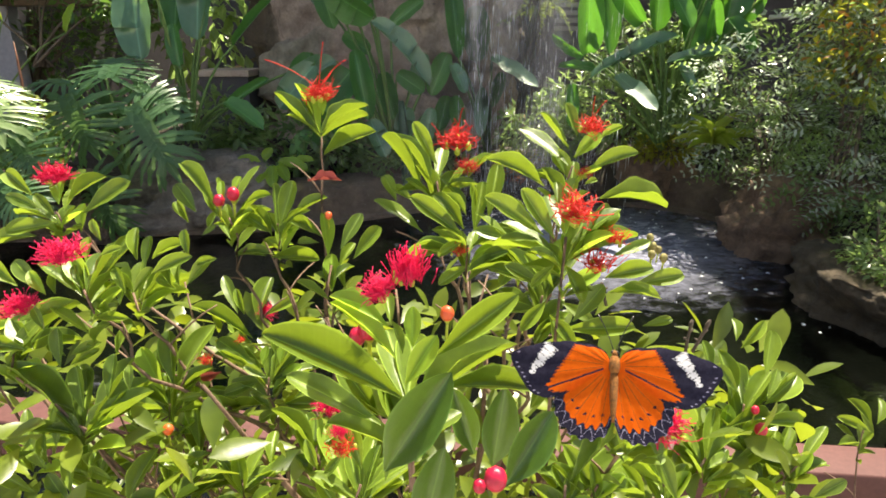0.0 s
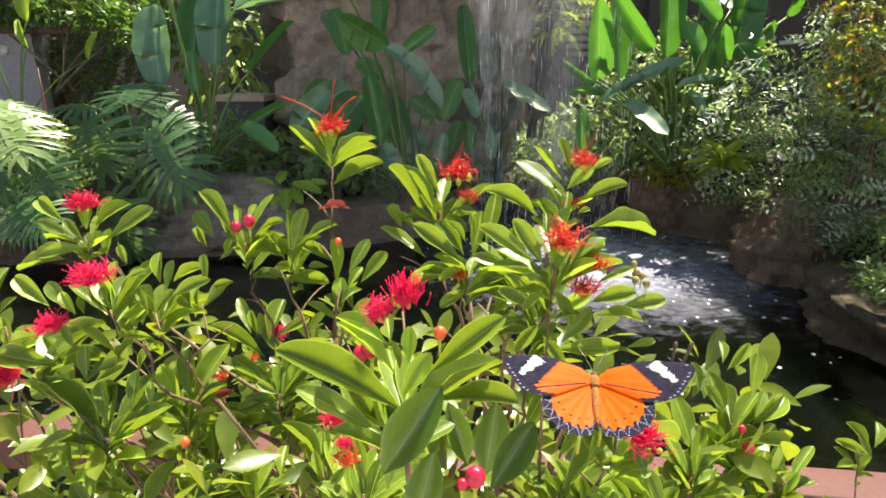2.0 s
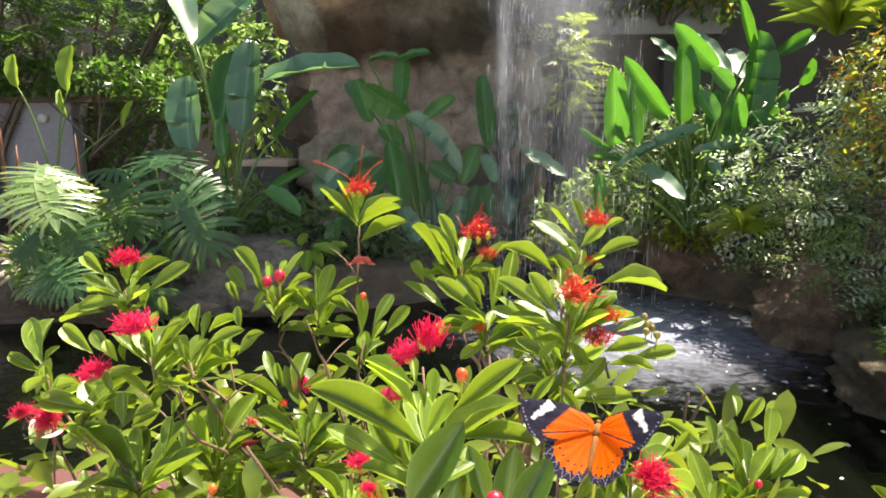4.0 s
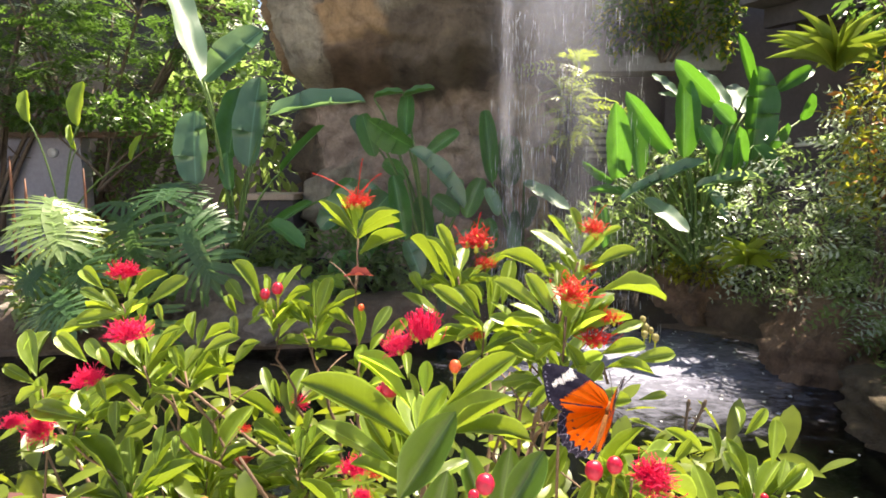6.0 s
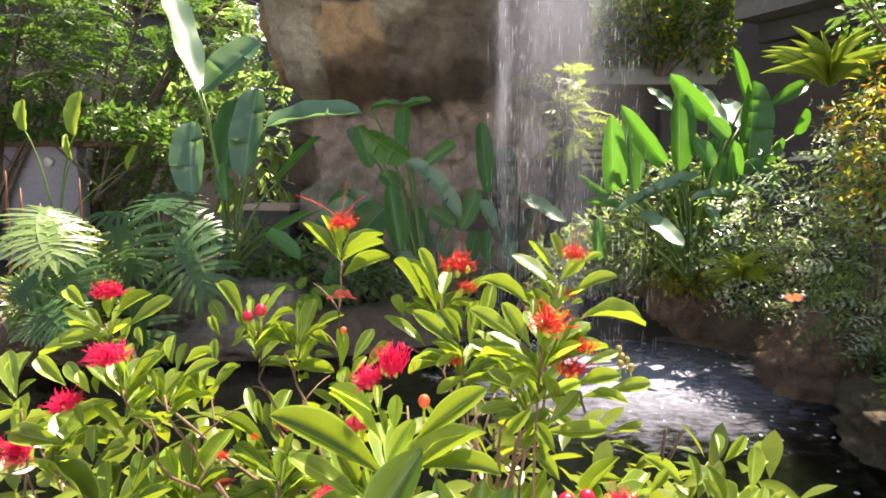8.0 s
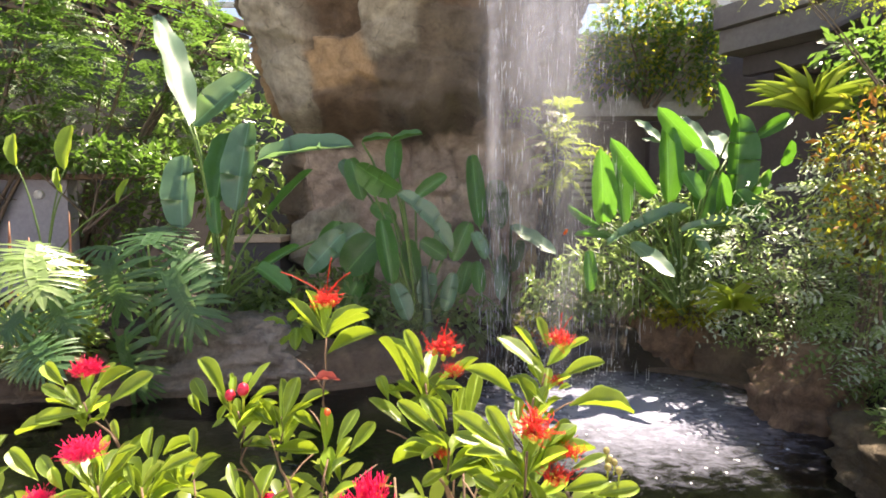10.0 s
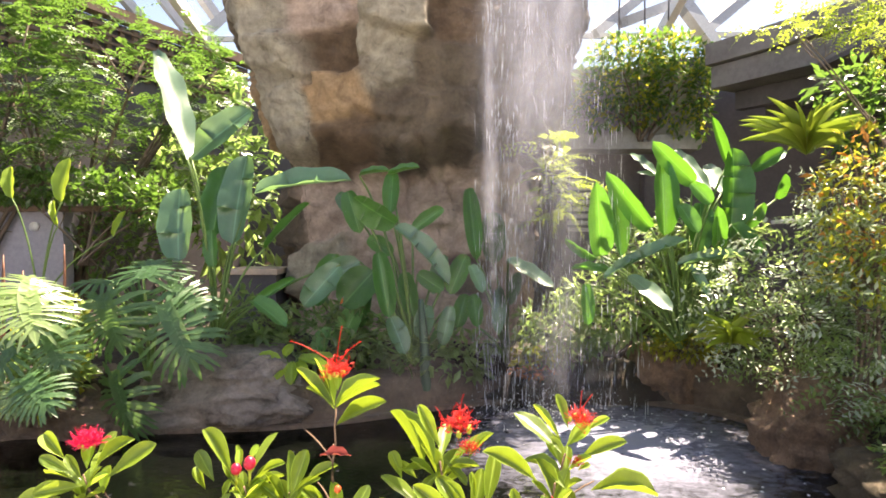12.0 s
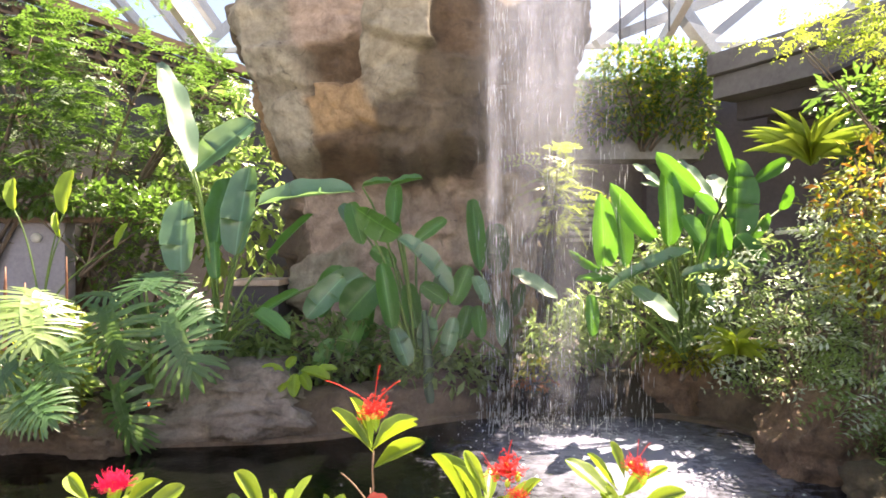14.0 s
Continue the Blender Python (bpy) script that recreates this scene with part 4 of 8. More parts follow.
tagged(plant, "bright green sunlit broad-leaved clump beside the fall", "plant")
plant = empty("fall_side_plant", (0.36, 4.90, 0.46))
stalked(plant, (-0.24, 0.05, 0.80), (-0.30, 0.20, 1.40), 0.14, (0, -1, 0.3), BLADE_PADDLE, (0, 0, 0))
stalked(plant, (-0.10, 0.15, 0.77), (-0.10, 0.26, 1.20), 0.21, (0, -1, 0.3), BLADE_BLUE, (0, 0, 0))
stalked(plant, (0.00, -0.10, 0.82), (0.28, -0.52, 0.66), 0.12, (-0.26, -0.54, 1), BLADE_GLOSS, (0, 0, 0))
stalked(plant, (-0.08, -0.15, 0.25), (-0.06, -0.06, 0.61), 0.11, (0, -1, 0.3), BLADE_GLOSS, (0, 0, 0))
stalked(plant, (-0.29, -0.10, 0.77), (-0.19, -0.20, 0.58), 0.11, (0, -0.5, 0.85), BLADE_BLUE, (0, 0, 0))
stalked(plant, (0.01, 0.00, 0.45), (0.10, 0.07, 0.71), 0.10, (0, -1, 0.3), BLADE_BLUE, (0, 0, 0))
stalked(plant, (-0.23, 0.05, 0.27), (-0.26, 0.12, 0.53), 0.12, (0, -1, 0.3), BLADE_PADDLE, (0, 0, 0))
tagged(plant, "pale wet broad leaves splashed by the fall", "plant")
plant = empty("drooping_plant", (-0.38, 5.00, 0.40))
stalked(plant, (-0.64, 0.10, 0.90), (-0.80, -0.00, 0.49), 0.20, (0, -1, 0.3), BLADE_PADDLE, (0, 0, 0))
stalked(plant, (-0.44, 0.00, 0.50), (-0.60, -0.09, 0.15), 0.18, (0, -1, 0.3), BLADE_PADDLE, (0, 0, 0))
stalked(plant, (-0.08, 0.05, 0.76), (-0.00, -0.04, 0.41), 0.15, (0, -1, 0.3), BLADE_PADDLE, (0, 0, 0))
stalked(plant, (0.42, 0.10, 0.90), (0.29, 0.02, 0.59), 0.16, (0, -1, 0.3), BLADE_PADDLE, (0, 0, 0))
stalked(plant, (0.24, 0.10, 0.90), (0.15, 0.02, 0.59), 0.14, (0, -1, 0.3), BLADE_BLUE, (0, 0, 0))
stalked(plant, (-0.18, 0.10, 0.90), (-0.39, 0.13, 1.04), 0.14, (0, -1, 0.3), BLADE_PADDLE, (0, 0, 0))
stalked(plant, (-0.65, -0.10, 0.33), (-0.76, -0.20, 0.08), 0.15, (0, -0.5, 0.85), BLADE_PADDLE, (0, 0, 0))
stalked(plant, (-0.47, 0.20, 1.18), (-0.67, 0.26, 1.42), 0.14, (0, -1, 0.3), BLADE_BLUE, (0, 0, 0))
stalked(plant, (-0.14, 0.00, 1.15), (-0.47, -0.13, 1.32), 0.25, (0, -0.8, -0.6), BLADE_TORN, (0, 0, 0))
stalked(plant, (-0.20, 0.10, 1.23), (-0.19, 0.19, 1.59), 0.14, (0, -1, 0.3), BLADE_PADDLE, (0, 0, 0))
stalked(plant, (-0.26, -0.20, 0.93), (-0.16, -0.30, 0.44), 0.16, (0, -0.5, 0.85), BLADE_PADDLE, (0, 0, 0))
stalked(plant, (-0.14, -0.15, 1.12), (0.33, -0.25, 0.75), 0.18, (0, -0.5, 0.85), BLADE_TORN_BLUE, (0, 0, 0))
stalked(plant, (-0.02, 0.10, 1.09), (0.23, 0.15, 1.29), 0.12, (0, -1, 0.3), BLADE_PADDLE, (0, 0, 0))
stalked(plant, (-0.32, 0.00, 0.77), (-0.57, -0.07, 0.50), 0.30, (0, -1, 0.3), BLADE_PADDLE, (0, 0, 0))
stalked(plant, (-0.44, 0.05, 0.84), (-0.82, -0.00, 0.63), 0.24, (0, -1, 0.3), BLADE_BLUE, (0, 0, 0))
stalked(plant, (-0.17, -0.15, 0.42), (-0.04, -0.25, 0.16), 0.16, (0, -0.5, 0.85), BLADE_BLUE, (0, 0, 0))
stalked(plant, (0.30, -0.05, 0.50), (0.23, -0.12, 0.20), 0.13, (0, -1, 0.3), BLADE_BLUE, (0, 0, 0))
stalked(plant, (0.03, 0.00, 0.75), (0.24, -0.03, 0.62), 0.14, (0, -1, 0.3), BLADE_PADDLE, (0, 0, 0))
stalked(plant, (-0.56, 0.15, 1.42), (-0.45, 0.07, 1.08), 0.16, (0, -1, 0.3), BLADE_PADDLE, (0, 0, 0))
stalked(plant, (0.11, 0.00, 0.50), (0.06, -0.07, 0.24), 0.16, (0, -1, 0.3), BLADE_BLUE, (0, 0, 0))
stalked(plant, (-0.23, 0.20, 1.55), (0.03, 0.10, 1.63), 0.09, (0, -0.5, 0.85), BLADE_PADDLE, (0, 0, 0))
stalked(plant, (-0.47, 0.20, 1.55), (-0.22, 0.10, 1.60), 0.08, (0, -0.5, 0.85), BLADE_PADDLE, (0, 0, 0))
stalked(plant, (-0.38, 0.05, 0.67), (-0.43, -0.04, 0.32), 0.14, (0, -1, 0.3), BLADE_PADDLE, (0, 0, 0))
stalked(plant, (0.35, 0.05, 0.31), (0.42, 0.12, 0.58), 0.14, (0, -1, 0.3), BLADE_PADDLE, (0, 0, 0))
stalked(plant, (0.15, 0.05, 0.13), (0.28, 0.11, 0.35), 0.13, (0, -1, 0.3), BLADE_PADDLE, (0, 0, 0))
bm = bmesh.new()
tube(bm, curve_pts((0.1, -0.1, -0.5), (0.12, -0.12, 0.0), (0.06, -0.05, 0.55), 7), [0.05, 0.05, 0.046, 0.042, 0.036, 0.03, 0.022], 10)
part("trunk", bm, STEM_GREEN, plant)
tagged(plant, "drooping green broad-leaved plant below the crag, one leaf torn", "plant")
plant = empty("waxy_plant", (-1.82, 4.60, 0.68))
stalked(plant, (-0.08, -0.30, 1.30), (-0.66, 0.50, 2.36), 0.22, (0.567, -0.46, 0.68), BLADE_GLOSS, (0, 0, 0))
stalked(plant, (-0.23, 0.10, 1.35), (0.17, 0.20, 1.77), 0.24, (0, -1, 0.3), BLADE_BLUE, (0, 0, 0))
stalked(plant, (-0.24, -0.10, 0.58), (-0.30, 0.00, 1.14), 0.26, (0, -1, 0.3), BLADE_BLUE, (0, 0, 0))
stalked(plant, (0.12, 0.00, 0.71), (0.17, 0.10, 1.40), 0.25, (0, -1, 0.3), BLADE_BLUE, (0, 0, 0))
stalked(plant, (-0.05, 0.05, 0.75), (-0.00, 0.15, 1.33), 0.20, (0, -1, 0.3), BLADE, (0, 0, 0))
stalked(plant, (0.02, -0.10, 0.54), (-0.01, -0.10, 0.82), 0.11, (0, -1, 0.3), BLADE, (0, 0, 0))
stalked(plant, (0.29, 0.00, 1.08), (1.00, -0.10, 1.24), 0.21, (0, -0.6, 0.8), BLADE_BLUE, (0, 0, 0))
stalked(plant, (0.34, -0.20, 0.31), (0.63, -0.40, 0.19), 0.13, (0, -0.5, 0.8), BLADE, (0, 0, 0))
stalked(plant, (0.29, -0.10, 0.26), (0.59, 0.00, 0.47), 0.07, (0, -1, 0.3), BLADE, (0, 0, 0))
stalked(plant, (0.91, 0.10, 0.55), (0.64, 0.00, 0.26), 0.20, (0, -1, 0.3), BLADE_BLUE, (0, 0, 0))
stalked(plant, (0.33, 0.10, 0.67), (0.64, 0.20, 1.05), 0.06, (0, -1, 0.3), BLADE, (0, 0, 0))
tagged(plant, "tall blue-green waxy broad-leaved plant on the bank", "plant")
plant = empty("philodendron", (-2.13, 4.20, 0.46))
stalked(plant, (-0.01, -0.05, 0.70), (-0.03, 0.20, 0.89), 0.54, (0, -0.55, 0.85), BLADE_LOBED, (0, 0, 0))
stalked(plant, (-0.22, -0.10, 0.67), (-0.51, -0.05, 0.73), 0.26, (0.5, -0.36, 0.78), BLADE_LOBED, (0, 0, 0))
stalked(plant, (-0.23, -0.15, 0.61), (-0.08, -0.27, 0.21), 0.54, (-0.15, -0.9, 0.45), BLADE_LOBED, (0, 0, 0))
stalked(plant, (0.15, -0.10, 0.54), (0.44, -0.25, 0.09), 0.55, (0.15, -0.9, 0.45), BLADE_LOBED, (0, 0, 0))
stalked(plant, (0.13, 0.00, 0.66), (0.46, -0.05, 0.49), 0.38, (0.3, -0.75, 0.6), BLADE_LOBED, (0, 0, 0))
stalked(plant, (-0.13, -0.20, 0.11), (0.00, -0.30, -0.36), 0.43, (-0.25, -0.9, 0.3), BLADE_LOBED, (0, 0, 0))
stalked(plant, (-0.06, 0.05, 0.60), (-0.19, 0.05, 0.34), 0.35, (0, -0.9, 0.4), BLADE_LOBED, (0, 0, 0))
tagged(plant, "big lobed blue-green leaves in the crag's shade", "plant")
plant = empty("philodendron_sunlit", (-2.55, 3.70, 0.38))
stalked(plant, (-0.04, -0.05, 0.71), (-0.16, 0.20, 0.87), 0.48, (0.45, -0.4, 0.8), BLADE_LOBED_LIT, (0, 0, 0))
stalked(plant, (-0.00, -0.10, 0.74), (0.19, -0.30, 0.50), 0.51, (0.35, -0.6, 0.72), BLADE_LOBED_LIT, (0, 0, 0))
stalked(plant, (-0.04, -0.10, 0.69), (-0.27, -0.15, 0.68), 0.39, (0.5, -0.36, 0.78), BLADE_LOBED_LIT, (0, 0, 0))
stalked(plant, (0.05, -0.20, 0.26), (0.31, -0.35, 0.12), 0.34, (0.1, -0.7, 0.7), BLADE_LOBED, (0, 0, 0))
stalked(plant, (0.03, -0.20, 0.23), (0.04, -0.35, 0.07), 0.25, (0.2, -0.7, 0.7), BLADE_LOBED_LIT, (0, 0, 0))
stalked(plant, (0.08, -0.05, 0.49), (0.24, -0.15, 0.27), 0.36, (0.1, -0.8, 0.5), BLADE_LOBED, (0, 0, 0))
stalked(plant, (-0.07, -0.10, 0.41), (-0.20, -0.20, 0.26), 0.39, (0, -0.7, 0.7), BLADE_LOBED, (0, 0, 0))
tagged(plant, "big lobed leaves with full sun put into their pale colour", "plant")
plant = empty("small_herb", (-1.21, 4.45, 0.39))
stalked(plant, (-0.08, 0.00, 0.16), (-0.22, -0.05, 0.23), 0.08, (0, -0.5, 0.8), BLADE_LIME, (0, 0, 0))
stalked(plant, (-0.04, 0.00, 0.15), (-0.09, -0.10, 0.06), 0.09, (0, -0.7, 0.7), BLADE_LIME, (0, 0, 0))
stalked(plant, (0.00, 0.00, 0.16), (0.01, -0.10, 0.02), 0.09, (0, -0.7, 0.7), BLADE_LIME, (0, 0, 0))
stalked(plant, (0.04, 0.00, 0.16), (0.13, -0.10, 0.07), 0.08, (0, -0.7, 0.7), BLADE_LIME, (0, 0, 0))
stalked(plant, (0.04, 0.00, 0.18), (0.26, -0.05, 0.15), 0.10, (0, -0.5, 0.8), BLADE_LIME, (0, 0, 0))
stalked(plant, (0.11, 0.05, 0.15), (0.29, 0.00, 0.21), 0.08, (0, -0.5, 0.8), BLADE_LIME, (0, 0, 0))
stalked(plant, (-0.08, 0.05, 0.19), (-0.01, 0.05, 0.27), 0.07, (0, -1, 0.3), BLADE_LIME, (0, 0, 0))
tagged(plant, "small bright green herb on the bank edge", "plant")
plant = empty("ginger_stems", (-3.45, 5.00, 0.88))
stalked(plant, (0.19, 0.00, 0.84), (0.20, 0.05, 1.22), 0.14, (0, -1, 0.3), BLADE_LIME, (0, 0, 0), 0.007)
stalked(plant, (-0.22, 0.00, 0.87), (-0.29, 0.05, 1.15), 0.11, (0, -1, 0.3), BLADE_LIME, (0, 0, 0), 0.007)
stalked(plant, (0.16, 0.00, 0.65), (0.07, 0.05, 0.87), 0.06, (0, -1, 0.3), BLADE_LIME, (0, 0, 0), 0.007)
stalked(plant, (0.62, 0.00, 0.56), (0.68, 0.05, 0.78), 0.06, (0, -1, 0.3), BLADE_LIME, (0, 0, 0), 0.007)
STEM_RED = surface("red_brown_stem", (0.12, 0.045, 0.025), (0.3, 0.13, 0.07), 14, 0.6, 6, 0.3, 0.004)
for x, y, z0, z1, w in ((-0.09, -0.3, -0.45, 0.42, 0.016), (0.1, -0.35, -0.42, 0.3, 0.02), (0.16, -0.3, -0.4, 0.22, 0.014), (0.33, -0.2, -0.4, 0.5, 0.012), (-0.28, -0.2, -0.4, 0.6, 0.013)):
    bm = bmesh.new()
    tube(bm, curve_pts((x, y, z0), (x + 0.01, y, (z0 + z1) / 2), (x - 0.02, y + 0.05, z1), 7), [w, w * 1.1, w, w * 1.05, w * 0.9, w * 0.7, w * 0.25], 8)
    part("stem", bm, STEM_RED, plant)
tagged(plant, "tall thin reddish stems with long yellow-green leaves", "plant")
rosette("bromeliad", (2.32, 4.30, 2.0), 34, 0.42, 0.015, 35, "yellow-green bromeliad rosette of strap leaves", "bromeliad")
rosette("grass_tuft", (1.8, 4.2, 0.74), 30, 0.26, 0.009, 15, "tuft of thin arching green leaves on the bank", "grass")
bush("glossy_shrub", (2.27, 4.20, 0.37), [((2.31, 4.20, 1.00), (0.64, 0.40, 0.60), 0.55), ((2.57, 4.10, 1.52), (0.37, 0.30, 0.44), 0.25), ((2.00, 4.40, 0.94), (0.40, 0.30, 0.48), 0.2)], 0.09, 480, LEAF_SMALL, 11, "dense glossy green shrub above the rock edge", "shrub", flat=0.8, aspect=0.36, extra=(LEAF_GREY_GLINT, 260, 0.09), leaflets=4)
bush("speckled_shrub", (2.36, 3.70, 0.41), [((2.38, 3.70, 0.80), (0.40, 0.40, 0.47), 0.6), ((2.58, 3.80, 1.32), (0.34, 0.40, 0.55), 0.4)], 0.09, 170, LEAF_GREY_GLINT, 12, "grey-green shrub speckled with near-white leaves painted as glints", "shrub", flat=0.8, aspect=0.4, extra=(LEAF_SMALL, 380, 0.085), leaflets=5)
bush("yellow_croton", (2.51, 4.00, 1.17), [((2.45, 3.90, 1.90), (0.21, 0.20, 0.25), 0.5), ((2.36, 4.00, 1.70), (0.22, 0.20, 0.18), 0.3), ((2.41, 3.70, 1.42), (0.17, 0.20, 0.20), 0.2), ((2.26, 3.62, 1.34), (0.3, 0.14, 0.28), 0.55)], 0.075, 300, LEAF_YELLOW, 13, "yellow and orange leaved croton shrub", "shrub", aspect=0.38, extra=(LEAF_CORAL, 75, 0.07))
bush("upper_shrub", (2.92, 4.60, 1.61), [((2.99, 4.60, 2.33), (0.33, 0.40, 0.37), 0.8), ((2.94, 4.90, 2.61), (0.26, 0.30, 0.18), 0.2)], 0.1, 700, LEAF_TREE, 14, "light green shrub below the slab", "shrub")
bush("overhanging_tree", (3.01, 3.90, 1.25), [((2.45, 3.90, 2.84), (0.5, 0.30, 0.14), 0.6), ((2.1, 4.00, 2.76), (0.40, 0.20, 0.06), 0.2), ((2.55, 3.80, 2.66), (0.24, 0.30, 0.21), 0.2)], 0.055, 260, LEAF_PALM, 15, "thin branches of bright leaves reaching over", "tree", thick=0.01, leaflets=5)
bush("bank_creeper", (2.15, 2.90, 0.3), [((2.12, 2.80, 0.40), (0.16, 0.40, 0.07), 0.5), ((2.4, 3.20, 0.5), (0.27, 0.40, 0.14), 0.5)], 0.045, 1600, LEAF_SMALL, 31, "low dark creeping herbs on the rocky bank", "ground cover")
bush("fern_bed", (1.22, 5.20, 0.51), [((1.40, 5.20, 0.88), (0.61, 0.35, 0.35), 0.5), ((0.83, 5.10, 0.71), (0.41, 0.30, 0.28), 0.3), ((1.83, 5.00, 0.91), (0.41, 0.30, 0.36), 0.2)], 0.09, 3000, LEAF_SMALL, 16, "low ferny ground cover beside the fall", "ground cover", aspect=0.3)
bush("undergrowth", (1.75, 5.15, 0.70), [((1.54, 5.20, 1.30), (0.42, 0.20, 0.28), 0.45), ((2.00, 5.10, 1.44), (0.46, 0.20, 0.32), 0.55)], 0.08, 1500, LEAF_SMALL, 41, "mixed green undergrowth among the broad leaves", "ground cover", aspect=0.36, extra=(LEAF_GREY_GLINT, 500, 0.07))
bush("moss_cushion", (1.71, 4.90, 0.48), [((1.73, 4.90, 0.61), (0.31, 0.20, 0.11), 1)], 0.05, 700, LEAF_YELLOW, 17, "bright yellow-green tuft on the rock", "ground cover")
bush("fall_palm", (0.64, 5.02, 0.90), [((0.75, 5.02, 1.84), (0.14, 0.10, 0.38), 0.7), ((0.70, 5.02, 2.07), (0.10, 0.10, 0.18), 0.3)], 0.12, 44, LEAF_PALM, 18, "yellow-green feathery palm behind the fall", "palm", aspect=0.28, leaflets=9)
bush("orange_flowers", (0.57, 5.05, 0.30), [((0.57, 5.05, 0.36), (0.19, 0.10, 0.04), 1)], 0.045, 160, LEAF_ORANGE, 26, "low orange flowers at the pool's far edge", "flowers")
bush("pale_herb", (0.60, 5.10, 0.38), [((0.60, 5.10, 0.47), (0.21, 0.10, 0.06), 1)], 0.08, 130, LEAF_YELLOW, 27, "pale herb with light leaves behind the fall", "ground cover")
bush("shade_herbs", (-0.92, 5.10, 0.28), [((-1.17, 5.00, 0.62), (0.68, 0.30, 0.27), 0.45), ((-0.27, 5.10, 0.47), (0.60, 0.25, 0.23), 0.35), ((-1.73, 4.90, 0.72), (0.35, 0.30, 0.31), 0.2)], 0.11, 1900, LEAF_SMALL, 19, "low dark herbs in the crag's shade", "ground cover", aspect=0.4)
bush("bank_herbs", (-2.79, 4.00, 0.26), [((-2.79, 4.00, 0.55), (0.32, 0.30, 0.25), 0.7), ((-2.80, 4.30, 0.84), (0.23, 0.20, 0.19), 0.3)], 0.09, 1300, LEAF_SMALL, 20, "mixed green herbs on the bank", "ground cover", extra=(LEAF_YELLOW, 120, 0.1))
# the near-white leaves in both tree crowns are painted sparkle
bush("garden_tree", (-4.64, 7.20, 0.61), [((-4.89, 7.00, 2.96), (0.95, 0.80, 1.20), 0.35), ((-3.99, 7.40, 3.37), (1.14, 0.80, 1.00), 0.3), ((-3.40, 7.60, 2.59), (0.89, 0.60, 0.89), 0.2), ((-3.13, 7.80, 3.33), (0.42, 0.50, 0.56), 0.15)], 0.13, 1400, LEAF_TREE, 21, "leafy small tree with bright sunlit foliage", "tree", flat=0.25, aspect=0.45, stems=9, thick=0.035, extra=(LEAF_GREY_GLINT, 130, 0.1), layers=4, leaflets=7)
bush("feathery_tree", (-5.29, 6.50, 0.69), [((-4.71, 6.40, 3.65), (0.64, 0.50, 0.52), 0.4), ((-4.47, 6.40, 3.01), (0.64, 0.50, 0.58), 0.35), ((-4.59, 6.40, 2.30), (0.69, 0.40, 0.35), 0.25)], 0.13, 520, LEAF_TREE, 22, "feathery dull green tree on the bank", "tree", stems=6, thick=0.03, flat=0.3, aspect=0.4, extra=(LEAF_GREY_GLINT, 110, 0.1), layers=4, leaflets=8)
bush("hedge_strip", (-3.87, 6.30, 1.19), [((-4.17, 6.30, 1.94), (1.08, 0.30, 0.17), 0.6), ((-3.00, 6.20, 1.76), (0.56, 0.30, 0.28), 0.25), ((-3.86, 6.90, 1.35), (0.75, 0.30, 0.37), 0.25)], 0.1, 1900, LEAF_TREE, 23, "clipped hedge above the terrace wall", "hedge")
bush("wall_climber", (2.07, 7.25, 2.59), [((1.86, 7.20, 3.19), (0.55, 0.15, 0.55), 0.4), ((2.47, 7.20, 3.19), (0.39, 0.15, 0.62), 0.3), ((2.15, 7.40, 3.58), (0.72, 0.25, 0.28), 0.24), ((1.49, 7.25, 2.98), (0.33, 0.10, 0.39), 0.1), ((2.66, 7.1, 3.05), (0.12, 0.1, 0.58), 0.1)], 0.085, 2000, LEAF_TREE, 24, "olive climbing plants covering the ledge wall", "climber", stems=10, extra=(LEAF_YELLOW, 900, 0.08))
bush("far_hedge", (-4.52, 9.50, 0.34), [((-5.85, 9.50, 2.35), (2.58, 0.60, 0.69), 0.5), ((-3.22, 9.30, 2.41), (1.18, 0.50, 1.60), 0.3), ((1.62, 10.00, 2.66), (2.71, 0.60, 0.72), 0.2)], 0.24, 2200, LEAF_SMALL, 25, "dark green hedge along the far wall", "hedge")

pipe = empty("pale_pipe", (2.73, 5.40, 1.57))
bm = bmesh.new()
tube(bm, [(-0.1, 0, 0), (0.50, 0, 0.05)], [0.018, 0.018], 10)
part("rail", bm, STEEL_WHITE, pipe)
for x in (0.0, 0.35):
    bm = bmesh.new()
    tube(bm, [(x, 0, 0), (x, 0, -1.2)], [0.01, 0.01], 8)
    part("post", bm, DARK_PAINT, pipe, "dark slim post")
tagged(pipe, "pale metal handrail among the shrubs", "handrail")
lamp = empty("wall_lamp", (3.11, 5.00, 2.94))
bm = bmesh.new()
tube(bm, [(0, 0, 0.09), (0, 0, 0.07), (0, 0, -0.08), (0, 0, -0.1)], [0.03, 0.05, 0.05, 0.035], 18)
part("housing", bm, DARK_PAINT, lamp)
bm = bmesh.new()
box(bm, (0.0, 0.0, -0.02), (0.6, 0.6, 0.02))
part("bracket", bm, DARK_PAINT, lamp, smooth=False)
tagged(lamp, "small dark drum lamp fixed under the slab", "lamp")


# ---- the flowering shrub before the railing ----
LEAFS = [blade_mesh("shrub_blade", LEAF, f, a, 0, 12, w, obovate=o) for f, a, o, w in ((0.4, 0.14, 0.62, 0.006), (0.6, 0.2, 0.58, 0.014), (0.3, -0.06, 0.66, 0.012), (0.5, 0.3, 0.6, 0.02), (0.15, 0.1, 0.64, 0.01))]
SHADED = [blade_mesh("shaded_blade", LEAF_SHADED, 0.4, 0.12, 0, 12, 0.006, obovate=0.58)]
YOUNGS = [blade_mesh("young_blade", LEAF_YOUNG, 0.35, 0.08, 0, 10, 0.004, obovate=0.6)]
